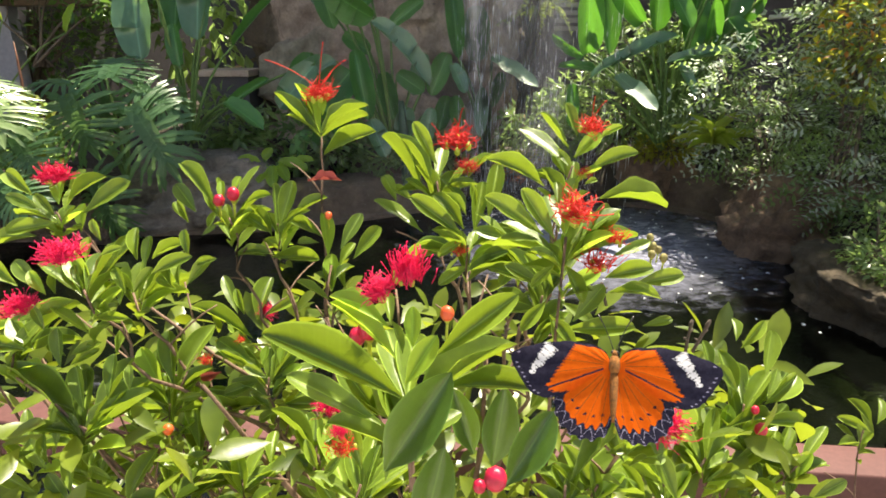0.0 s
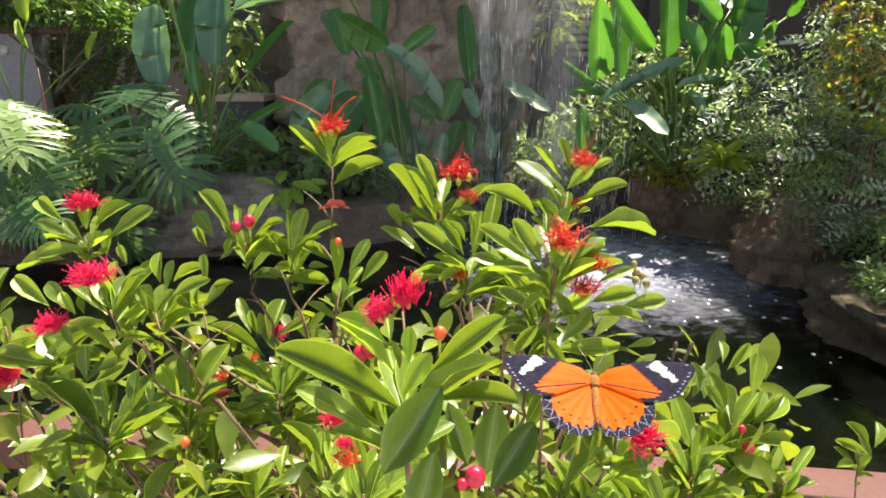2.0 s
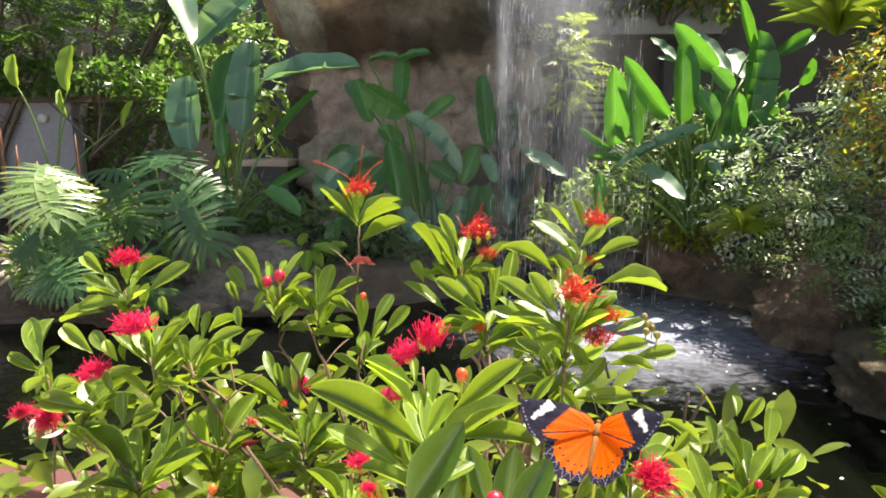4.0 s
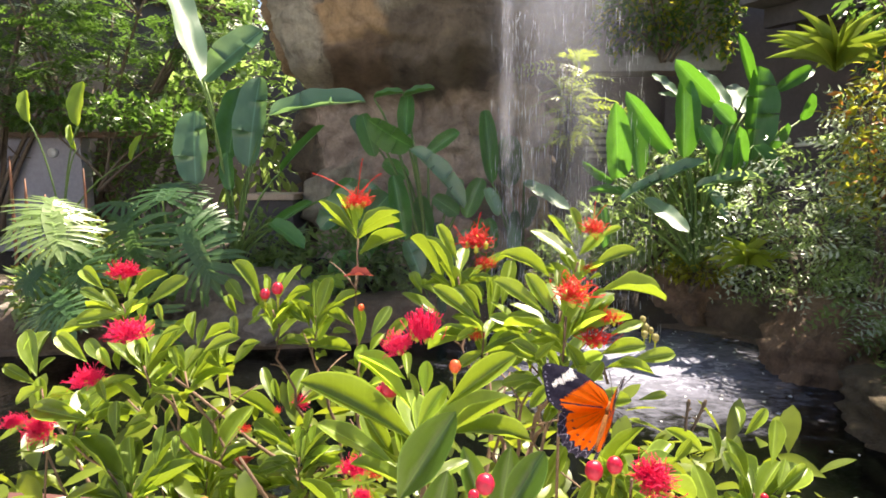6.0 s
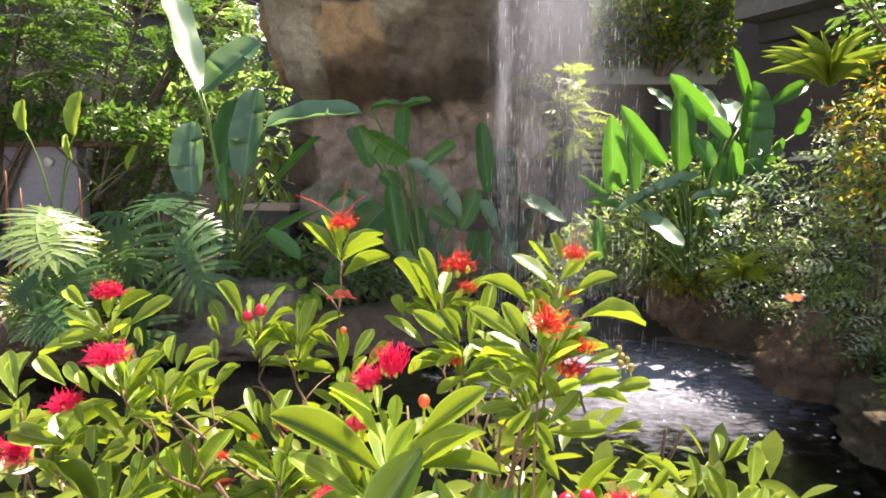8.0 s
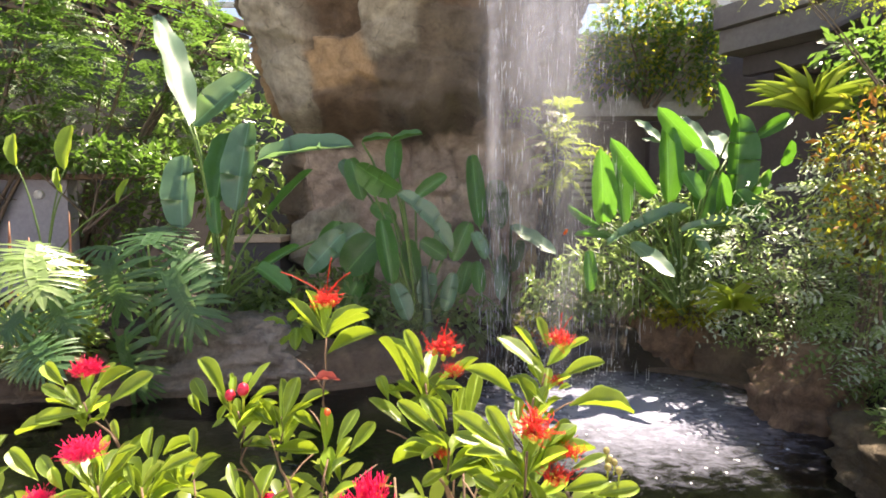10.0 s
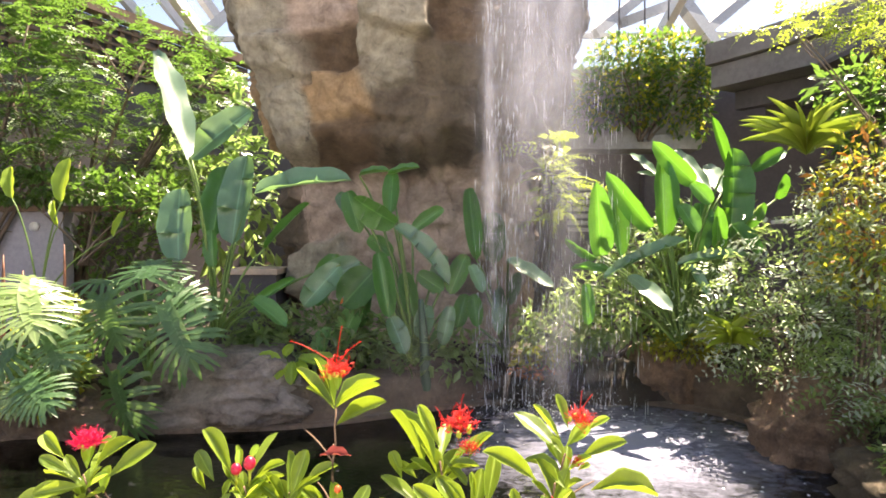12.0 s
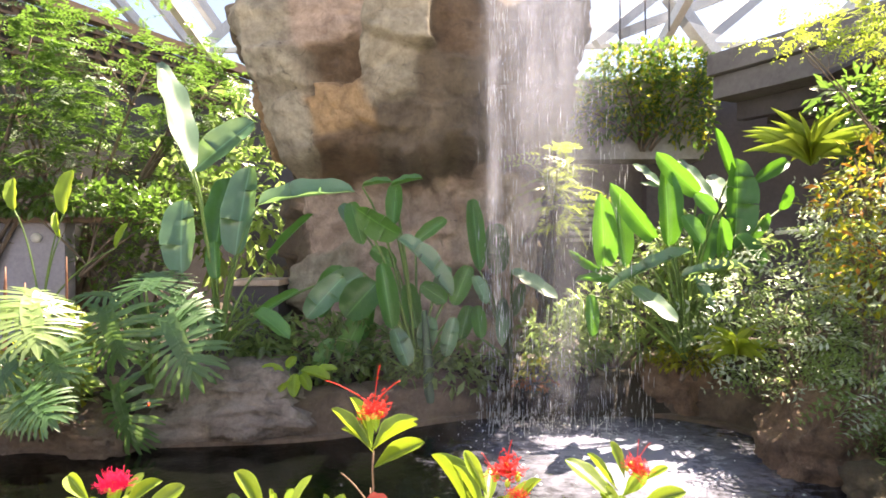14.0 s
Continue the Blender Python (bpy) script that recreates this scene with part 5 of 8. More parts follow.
LEAF_DEAD = [blade_mesh("dry_blade", LEAF_DRY, 0.5, 0.15, 0.0, 10, 0.06, blunt=1.2)]
BUD_ORANGE = surface("orange_bud", (0.6, 0.06, 0.02), (0.75, 0.14, 0.03), 60, 0.4, 5, 0.1, 0.001)
CALYX_DRY = surface("withered_calyx", (0.16, 0.13, 0.04), (0.34, 0.3, 0.1), 90, 0.7, 5, 0.4, 0.001)
shrub_rng = random.Random(77)
shrub = tagged(empty("flowering_shrub", (0, 0.36, 0.72)), "green shrub with glossy oval leaves and red brush flowers", "shrub")
SHRUB_AT = Vector((0, 0.36, 0.72))


SHOOTS = []


def branch(a, b, c, thick):
    bm = bmesh.new()
    k0 = shrub_rng.uniform(0, 50)
    a, b, c = Vector(a), Vector(b), Vector(c)
    if a.z > 0.93:
        # shoots fork off slanting limbs that come from the shrub's middle
        hub = -0.06 if c.x < 0 else 0.05
        a = Vector((c.x + (hub - c.x) * 0.75, c.y + (0.39 - c.y) * 0.6, c.z - 0.11))
        b = Vector((c.x * 0.75 + a.x * 0.25, c.y * 0.75 + a.y * 0.25, c.z - 0.065))
        limb = curve_pts((a.x * 0.5, 0.38, a.z - 0.22), (a.x * 0.7 + shrub_rng.uniform(-0.02, 0.02), a.y, a.z - 0.1), a, 8)
        tube(bm, [p - SHRUB_AT for p in limb], [thick * (1.9 - 0.07 * k) for k in range(8)], 6)
    pts = curve_pts(a, b, c, 12)
    for k in range(1, 11):
        pts[k] = pts[k] + Vector((noise.noise((k * 0.45, k0, 0)), noise.noise((k * 0.45, k0, 9)), 0.3 * noise.noise((k * 0.5, k0, 5)))) * 0.009
    tube(bm, [p - SHRUB_AT for p in pts], [thick * (1.4 - 0.07 * k) for k in range(12)], 6)
    # side twigs
    for k in (5, 7, 8):
        p = pts[k] - SHRUB_AT
        d = Vector((shrub_rng.uniform(-1, 1), shrub_rng.uniform(-0.5, 1), shrub_rng.uniform(0.2, 0.9))) * 0.03
        tube(bm, curve_pts(p, p + d * 0.5 + Vector((0, 0, 0.004)), p + d, 5), [thick * 0.7, thick * 0.6, thick * 0.55, thick * 0.5, thick * 0.4], 5)
    ob = part("branch", bm, BARK_TWIG, shrub)
    SHOOTS.append((ob, c))
    return ob


def leaf(br, base, tip, width, facing, kind=False):
    mesh = shrub_rng.choice(YOUNGS if kind is True else kind or LEAFS)
    width *= 0.79 if not kind else 0.92
    return place_leaf("leaf", mesh, br, Vector(base) - SHRUB_AT, Vector(tip) - SHRUB_AT, width, facing)


def whorl(br, node, count, length):
    """Further leaves round the end of a branch, on its far side."""
    n = Vector(node)
    for k in range(count):
        a = radians(shrub_rng.uniform(15, 165))
        el = radians(shrub_rng.uniform(-15, 50))
        d = Vector((math.cos(a) * math.cos(el), math.sin(a) * math.cos(el), math.sin(el))) * length * shrub_rng.uniform(0.7, 1.15)
        b = n + d * 0.1 - Vector((0, 0, 0.012 * shrub_rng.random()))
        leaf(br, b, b + d, length * 0.36, (-d.x, -d.y, 0.05 + abs(d.z)))


def flower(at, r, style, lean=(0, -0.2, 1), styles=()):
    """A head of many thread-like stamens over small green cups."""
    rng = shrub_rng
    r *= {"fresh": 0.66, "tall": 0.8}.get(style, 0.92)
    c = Vector(at) - SHRUB_AT
    up = Vector(lean).normalized()
    q = up.to_track_quat("Z", "Y")
    bm = bmesh.new()
    n = {"fresh": 330, "tall": 170, "old": 95, "dark": 70}[style]
    th = r * (0.019 if style in ("fresh", "old") else 0.022)
    for k in range(n):
        a = rng.uniform(0, 2 * math.pi)
        open_ = rng.random() ** 0.6 * {"fresh": 1.55, "tall": 0.6, "old": 1.5, "dark": 1.2}[style]
        ln = r * rng.uniform(0.45, 1.05) * (1.35 if style == "tall" else 1.0)
        d = q @ Vector((math.sin(open_) * math.cos(a), math.sin(open_) * math.sin(a), math.cos(open_)))
        base = c - up * r * 0.45 + (q @ Vector((rng.gauss(0, 0.3), rng.gauss(0, 0.3), rng.gauss(0, 0.12)))) * r
        curl = (q @ Vector((rng.gauss(0, 1), rng.gauss(0, 1), rng.gauss(0, 0.6)))) * r * {"fresh": 0.22, "tall": 0.1, "old": 0.42, "dark": 0.3}[style]
        tube(bm, curve_pts(base, base + d * ln * 0.6 + curl, base + d * ln, 5), [th, th, th * 0.9, th * 0.8, th * 1.25], 4)
    for s in styles:
        s = Vector(s)
        tube(bm, curve_pts(c, c + s * 0.55 + up * r * 0.35, c + s, 8), [r * 0.024] * 7 + [r * 0.032], 5)
    mt = {"fresh": PETAL, "tall": PETAL, "old": PETAL_OLD, "dark": PETAL_OLD}[style]
    fl = part("flower", bm, mt, shrub, {"fresh": "crimson brush flower head", "tall": "crimson brush flower head", "old": "fading orange-red flower head", "dark": "half-withered dark red flower head"}[style])
    bm = bmesh.new()
    for k in range(7):
        p = c - up * r * 0.5 + (q @ Vector((rng.gauss(0, 0.32), rng.gauss(0, 0.32), rng.gauss(0, 0.1)))) * r
        bmesh.ops.create_icosphere(bm, subdivisions=1, radius=r * 0.15, matrix=Matrix.Translation(p) @ q.to_matrix().to_4x4() @ Matrix.Diagonal((1, 1, 1.5, 1)))
    part("calyx", bm, CALYX, fl)


def bud(at, r, material):
    c = Vector(at) - SHRUB_AT
    bm = bmesh.new()
    bmesh.ops.create_uvsphere(bm, u_segments=12, v_segments=8, radius=r, matrix=Matrix.Translation(c) @ Matrix.Diagonal((1, 1, 1.12, 1)))
    for v in bm.verts:
        d = v.co - c
        v.co = c + d * (1 + 0.06 * math.sin(5 * math.atan2(d.y, d.x)) * (1 if d.z > 0 else 0))
    b = part("bud", bm, material, shrub)
    bm = bmesh.new()
    bmesh.ops.create_cone(bm, cap_ends=True, segments=8, radius1=r * 0.25, radius2=r * 0.8, depth=r * 0.9, matrix=Matrix.Translation(c - Vector((0, 0, r * 0.95))))
    tube(bm, [c - Vector((0, 0, r * 1.2)), c - Vector((0.1 * r, -0.3 * r, r * 4))], [r * 0.22, r * 0.2], 6)
    part("cup", bm, CALYX, b)


b = branch((-0.030, 0.410, 0.950), (-0.053, 0.425, 1.129), (-0.061, 0.430, 1.348), 0.001)
leaf(b, (-0.061, 0.427, 1.348), (-0.090, 0.433, 1.372), 0.0132, (0.58, -0.26, 0.78))
leaf(b, (-0.062, 0.429, 1.350), (-0.081, 0.433, 1.363), 0.0093, (0.49, -0.37, 0.79))
leaf(b, (-0.060, 0.425, 1.351), (-0.038, 0.436, 1.373), 0.0138, (-0.52, -0.42, 0.75))
leaf(b, (-0.062, 0.435, 1.347), (-0.037, 0.450, 1.364), 0.0135, (-0.38, -0.33, 0.86))
leaf(b, (-0.061, 0.433, 1.336), (-0.030, 0.438, 1.353), 0.0143, (-0.17, -0.83, 0.54))
leaf(b, (-0.062, 0.430, 1.350), (-0.077, 0.444, 1.380), 0.0106, (0.72, -0.41, 0.56), True)
leaf(b, (-0.059, 0.426, 1.361), (-0.059, 0.430, 1.372), 0.0055, (0.04, -0.93, 0.36), True)
leaf(b, (-0.064, 0.427, 1.357), (-0.074, 0.438, 1.370), 0.0065, (0.45, -0.46, 0.76))
leaf(b, (-0.045, 0.400, 1.327), (-0.065, 0.400, 1.329), 0.007, (0.1, -0.5, 0.8), LEAF_DEAD)
leaf(b, (-0.149, 0.410, 1.192), (-0.134, 0.410, 1.195), 0.007, (0.1, -1, 0.2), LEAF_DEAD)
b = branch((0.024, 0.382, 1.110), (0.014, 0.384, 1.209), (0.010, 0.385, 1.330), 0.001)
leaf(b, (-0.000, 0.389, 1.325), (-0.018, 0.413, 1.356), 0.0133, (0.61, -0.42, 0.68))
leaf(b, (0.010, 0.381, 1.340), (-0.003, 0.392, 1.361), 0.0098, (0.12, -0.86, 0.49))
leaf(b, (0.027, 0.387, 1.331), (0.041, 0.398, 1.345), 0.0078, (-0.46, -0.41, 0.79))
leaf(b, (-0.013, 0.389, 1.318), (-0.021, 0.401, 1.331), 0.0091, (0.01, -0.75, 0.66))
leaf(b, (0.002, 0.380, 1.302), (-0.025, 0.393, 1.320), 0.0127, (0.36, -0.40, 0.84))
leaf(b, (-0.012, 0.387, 1.324), (0.004, 0.389, 1.327), 0.0069, (-0.02, -0.78, 0.62))
leaf(b, (0.007, 0.381, 1.329), (-0.007, 0.396, 1.354), 0.0095, (0.71, -0.35, 0.61))
leaf(b, (0.012, 0.380, 1.333), (0.027, 0.377, 1.320), 0.0084, (0.50, -0.50, 0.71))
leaf(b, (-0.004, 0.389, 1.318), (-0.016, 0.395, 1.326), 0.0072, (0.05, -0.79, 0.61))
leaf(b, (0.010, 0.383, 1.325), (0.000, 0.380, 1.315), 0.0067, (-0.20, -0.88, 0.44))
whorl(b, (0.010, 0.385, 1.330), 3, 0.03)
b = branch((0.016, 0.369, 1.086), (0.024, 0.351, 1.185), (0.026, 0.345, 1.306), 0.001)
leaf(b, (0.024, 0.350, 1.313), (0.009, 0.366, 1.331), 0.0120, (-0.00, -0.75, 0.66))
leaf(b, (0.029, 0.345, 1.313), (0.034, 0.358, 1.337), 0.0101, (-0.01, -0.87, 0.49))
leaf(b, (0.036, 0.346, 1.320), (0.042, 0.361, 1.346), 0.0107, (-0.01, -0.87, 0.49))
leaf(b, (0.023, 0.341, 1.313), (-0.003, 0.348, 1.330), 0.0118, (0.14, -0.82, 0.56))
leaf(b, (0.027, 0.349, 1.300), (0.001, 0.346, 1.306), 0.0100, (0.25, -0.21, 0.95))
leaf(b, (0.028, 0.340, 1.307), (0.050, 0.346, 1.314), 0.0086, (-0.20, -0.37, 0.91))
leaf(b, (0.024, 0.342, 1.310), (0.011, 0.338, 1.303), 0.0065, (-0.06, -0.81, 0.58))
leaf(b, (0.033, 0.345, 1.315), (0.052, 0.332, 1.300), 0.0107, (0.27, -0.54, 0.80))
leaf(b, (0.030, 0.351, 1.323), (0.028, 0.356, 1.335), 0.0045, (0.06, -0.92, 0.39))
leaf(b, (0.025, 0.344, 1.322), (0.016, 0.349, 1.334), 0.0059, (0.37, -0.72, 0.58))
leaf(b, (0.026, 0.347, 1.295), (0.056, 0.341, 1.292), 0.0115, (0.02, -0.30, 0.95))
leaf(b, (0.027, 0.343, 1.296), (0.011, 0.340, 1.287), 0.0084, (-0.16, -0.83, 0.54))
whorl(b, (0.026, 0.345, 1.306), 4, 0.03)
b = branch((0.025, 0.375, 1.123), (0.066, 0.367, 1.222), (0.080, 0.364, 1.343), 0.001)
leaf(b, (0.078, 0.365, 1.343), (0.055, 0.384, 1.362), 0.0166, (0.30, -0.48, 0.83))
leaf(b, (0.077, 0.359, 1.352), (0.061, 0.364, 1.369), 0.0077, (0.65, -0.28, 0.70))
leaf(b, (0.081, 0.361, 1.358), (0.076, 0.373, 1.373), 0.0076, (0.20, -0.73, 0.65))
leaf(b, (0.081, 0.365, 1.347), (0.095, 0.370, 1.359), 0.0089, (-0.15, -0.85, 0.51), True)
leaf(b, (0.092, 0.362, 1.357), (0.104, 0.363, 1.364), 0.0053, (-0.31, -0.63, 0.71), True)
leaf(b, (0.088, 0.364, 1.340), (0.113, 0.363, 1.352), 0.0111, (-0.33, -0.66, 0.68))
leaf(b, (0.079, 0.366, 1.336), (0.072, 0.377, 1.348), 0.0079, (-0.01, -0.73, 0.68))
leaf(b, (0.088, 0.369, 1.332), (0.096, 0.372, 1.335), 0.0043, (0.05, -0.77, 0.64))
b = branch((0.060, 0.368, 1.116), (0.068, 0.347, 1.215), (0.071, 0.340, 1.336), 0.001)
leaf(b, (0.061, 0.334, 1.339), (0.036, 0.341, 1.355), 0.0120, (0.20, -0.76, 0.62))
leaf(b, (0.091, 0.346, 1.330), (0.129, 0.353, 1.333), 0.0158, (0.01, -0.41, 0.91))
leaf(b, (0.077, 0.339, 1.333), (0.069, 0.347, 1.341), 0.0055, (-0.05, -0.71, 0.71))
b = branch((0.060, 0.360, 0.850), (0.062, 0.300, 1.067), (0.062, 0.280, 1.331), 0.001)
leaf(b, (0.058, 0.281, 1.343), (0.059, 0.289, 1.352), 0.0054, (0.03, -0.77, 0.64))
leaf(b, (0.057, 0.278, 1.331), (0.044, 0.285, 1.349), 0.0097, (0.16, -0.87, 0.46))
leaf(b, (0.053, 0.279, 1.332), (0.029, 0.282, 1.346), 0.0110, (0.30, -0.70, 0.65))
leaf(b, (0.068, 0.279, 1.327), (0.086, 0.295, 1.342), 0.0116, (0.08, -0.73, 0.68))
leaf(b, (0.061, 0.278, 1.332), (0.061, 0.281, 1.340), 0.0036, (0.03, -0.95, 0.31), True)
leaf(b, (0.052, 0.275, 1.331), (0.036, 0.273, 1.334), 0.0066, (0.19, -0.34, 0.92))
leaf(b, (0.082, 0.283, 1.322), (0.098, 0.286, 1.328), 0.0061, (-0.15, -0.75, 0.64))
leaf(b, (0.078, 0.277, 1.315), (0.097, 0.276, 1.321), 0.0095, (-0.24, -0.79, 0.56))
leaf(b, (0.093, 0.286, 1.309), (0.113, 0.287, 1.312), 0.0091, (-0.07, -0.79, 0.61))
leaf(b, (0.080, 0.276, 1.309), (0.099, 0.272, 1.312), 0.0073, (-0.23, -0.47, 0.85))
leaf(b, (0.066, 0.275, 1.297), (0.079, 0.280, 1.311), 0.0093, (-0.15, -0.88, 0.45))
leaf(b, (0.064, 0.282, 1.290), (0.092, 0.277, 1.293), 0.0106, (-0.20, -0.75, 0.63))
leaf(b, (0.069, 0.274, 1.283), (0.060, 0.282, 1.295), 0.0075, (0.06, -0.81, 0.58))
leaf(b, (0.095, 0.277, 1.294), (0.108, 0.281, 1.295), 0.0050, (0.20, -0.73, 0.65))
leaf(b, (0.057, 0.275, 1.321), (0.048, 0.271, 1.314), 0.0054, (-0.05, -0.82, 0.58))
leaf(b, (0.063, 0.283, 1.318), (0.070, 0.274, 1.306), 0.0077, (0.04, -0.80, 0.60))
leaf(b, (0.046, 0.286, 1.317), (0.064, 0.284, 1.314), 0.0071, (0.09, -0.49, 0.87))
leaf(b, (0.053, 0.277, 1.312), (0.038, 0.280, 1.319), 0.0071, (0.08, -0.79, 0.60))
whorl(b, (0.062, 0.280, 1.331), 6, 0.034)
b = branch((-0.001, 0.360, 1.071), (0.045, 0.326, 1.170), (0.060, 0.315, 1.291), 0.001)
leaf(b, (0.055, 0.314, 1.298), (0.036, 0.316, 1.306), 0.0093, (0.16, -0.80, 0.58))
leaf(b, (0.054, 0.320, 1.289), (0.035, 0.321, 1.285), 0.0087, (-0.19, -0.78, 0.60))
leaf(b, (0.065, 0.315, 1.295), (0.052, 0.319, 1.311), 0.0081, (0.22, -0.88, 0.41))
leaf(b, (0.069, 0.312, 1.296), (0.086, 0.314, 1.304), 0.0084, (-0.16, -0.82, 0.56), True)
leaf(b, (0.061, 0.311, 1.290), (0.049, 0.302, 1.280), 0.0082, (0.06, -0.75, 0.65))
leaf(b, (0.070, 0.319, 1.286), (0.084, 0.312, 1.280), 0.0076, (-0.11, -0.71, 0.69))
leaf(b, (0.063, 0.310, 1.284), (0.069, 0.304, 1.269), 0.0082, (0.14, -0.92, 0.37))
leaf(b, (0.072, 0.316, 1.297), (0.088, 0.317, 1.290), 0.0077, (0.26, -0.79, 0.56))
leaf(b, (0.058, 0.314, 1.295), (0.046, 0.330, 1.311), 0.0095, (0.42, -0.47, 0.78))
leaf(b, (0.067, 0.317, 1.281), (0.057, 0.312, 1.268), 0.0079, (-0.13, -0.88, 0.45))
whorl(b, (0.060, 0.315, 1.291), 5, 0.03)
b = branch((0.038, 0.366, 1.090), (0.048, 0.343, 1.189), (0.051, 0.335, 1.310), 0.001)
leaf(b, (0.048, 0.335, 1.312), (0.029, 0.335, 1.318), 0.0086, (0.22, -0.79, 0.57))
leaf(b, (0.049, 0.332, 1.309), (0.032, 0.332, 1.304), 0.0082, (-0.22, -0.79, 0.57))
leaf(b, (0.054, 0.340, 1.312), (0.050, 0.353, 1.327), 0.0077, (0.01, -0.74, 0.68))
leaf(b, (0.051, 0.333, 1.306), (0.041, 0.326, 1.292), 0.0079, (-0.07, -0.86, 0.50))
leaf(b, (0.056, 0.339, 1.308), (0.068, 0.335, 1.300), 0.0069, (0.12, -0.81, 0.57))
whorl(b, (0.051, 0.335, 1.310), 3, 0.028)
b = branch((0.020, 0.300, 0.850), (0.007, 0.231, 1.053), (0.003, 0.208, 1.301), 0.0018)
leaf(b, (0.002, 0.208, 1.303), (-0.037, 0.208, 1.327), 0.0158, (0.41, -0.61, 0.68))
leaf(b, (-0.005, 0.208, 1.294), (-0.035, 0.218, 1.307), 0.0108, (0.20, -0.50, 0.84))
leaf(b, (0.012, 0.213, 1.315), (0.036, 0.218, 1.333), 0.0109, (-0.18, -0.85, 0.50))
leaf(b, (0.014, 0.208, 1.307), (0.043, 0.213, 1.307), 0.0102, (0.10, -0.58, 0.81))
# the big low leaves take the copy with shade in its colour
leaf(b, (-0.002, 0.188, 1.293), (0.015, 0.188, 1.322), 0.0148, (-0.30, -0.94, 0.18), SHADED)
leaf(b, (0.031, 0.188, 1.288), (0.044, 0.193, 1.308), 0.0114, (-0.19, -0.92, 0.34), SHADED)
leaf(b, (0.005, 0.208, 1.320), (0.005, 0.213, 1.331), 0.0055, (0.03, -0.91, 0.42), True)
leaf(b, (0.003, 0.203, 1.311), (0.012, 0.208, 1.324), 0.0074, (-0.12, -0.90, 0.43), True)
leaf(b, (-0.003, 0.218, 1.322), (-0.022, 0.228, 1.329), 0.0073, (0.17, -0.32, 0.93), True)
leaf(b, (-0.001, 0.218, 1.311), (-0.020, 0.223, 1.329), 0.0080, (0.62, -0.31, 0.72), True)
leaf(b, (0.009, 0.173, 1.287), (0.014, 0.173, 1.310), 0.0111, (-0.13, -0.99, 0.03), SHADED)
leaf(b, (-0.007, 0.218, 1.291), (-0.020, 0.223, 1.308), 0.0102, (0.21, -0.89, 0.41))
leaf(b, (-0.002, 0.218, 1.322), (-0.004, 0.228, 1.331), 0.0045, (0.11, -0.65, 0.76))
leaf(b, (0.032, 0.238, 1.256), (0.036, 0.238, 1.287), 0.0142, (-0.07, -1.00, 0.01), SHADED)
leaf(b, (0.025, 0.238, 1.261), (0.018, 0.238, 1.287), 0.0106, (0.23, -0.97, 0.07), SHADED)
leaf(b, (0.002, 0.208, 1.318), (0.000, 0.208, 1.328), 0.0035, (0.61, -0.79, 0.11))
whorl(b, (0.003, 0.208, 1.301), 4, 0.04)
b = branch((-0.089, 0.398, 1.077), (-0.202, 0.429, 1.176), (-0.240, 0.440, 1.297), 0.001)
leaf(b, (-0.253, 0.440, 1.308), (-0.277, 0.451, 1.323), 0.0133, (0.03, -0.78, 0.63))
leaf(b, (-0.250, 0.442, 1.297), (-0.275, 0.445, 1.308), 0.0106, (0.15, -0.80, 0.58))
leaf(b, (-0.247, 0.445, 1.290), (-0.278, 0.455, 1.296), 0.0119, (0.01, -0.44, 0.90))
leaf(b, (-0.234, 0.435, 1.303), (-0.239, 0.450, 1.319), 0.0103, (0.01, -0.74, 0.68), True)
leaf(b, (-0.233, 0.446, 1.310), (-0.225, 0.455, 1.323), 0.0087, (-0.00, -0.81, 0.59))
leaf(b, (-0.227, 0.435, 1.306), (-0.210, 0.450, 1.321), 0.0126, (0.07, -0.74, 0.67))
leaf(b, (-0.220, 0.436, 1.297), (-0.195, 0.455, 1.313), 0.0163, (0.11, -0.71, 0.69))
leaf(b, (-0.227, 0.442, 1.283), (-0.226, 0.448, 1.301), 0.0087, (0.02, -0.95, 0.32), True)
leaf(b, (-0.237, 0.436, 1.291), (-0.271, 0.435, 1.284), 0.0149, (-0.09, -0.79, 0.61))
leaf(b, (-0.257, 0.441, 1.280), (-0.295, 0.443, 1.275), 0.0166, (-0.15, -0.32, 0.93))
leaf(b, (-0.244, 0.445, 1.291), (-0.260, 0.451, 1.307), 0.0095, (0.17, -0.85, 0.50))
leaf(b, (-0.231, 0.434, 1.299), (-0.230, 0.446, 1.312), 0.0085, (0.03, -0.74, 0.67))
b = branch((-0.103, 0.365, 1.067), (-0.149, 0.340, 1.166), (-0.164, 0.331, 1.287), 0.001)
leaf(b, (-0.154, 0.336, 1.311), (-0.158, 0.339, 1.321), 0.0054, (0.14, -0.91, 0.39))
leaf(b, (-0.161, 0.335, 1.283), (-0.180, 0.349, 1.300), 0.0117, (0.01, -0.76, 0.65), True)
leaf(b, (-0.163, 0.336, 1.300), (-0.164, 0.343, 1.311), 0.0062, (0.03, -0.84, 0.54), True)
leaf(b, (-0.149, 0.336, 1.301), (-0.143, 0.340, 1.313), 0.0067, (-0.09, -0.91, 0.40))
leaf(b, (-0.136, 0.333, 1.302), (-0.139, 0.341, 1.317), 0.0079, (0.06, -0.89, 0.45))
leaf(b, (-0.200, 0.336, 1.287), (-0.223, 0.347, 1.299), 0.0121, (-0.02, -0.76, 0.65))
leaf(b, (-0.186, 0.331, 1.288), (-0.202, 0.339, 1.300), 0.0102, (0.07, -0.80, 0.60))
leaf(b, (-0.179, 0.325, 1.287), (-0.188, 0.329, 1.298), 0.0066, (0.21, -0.89, 0.40), True)
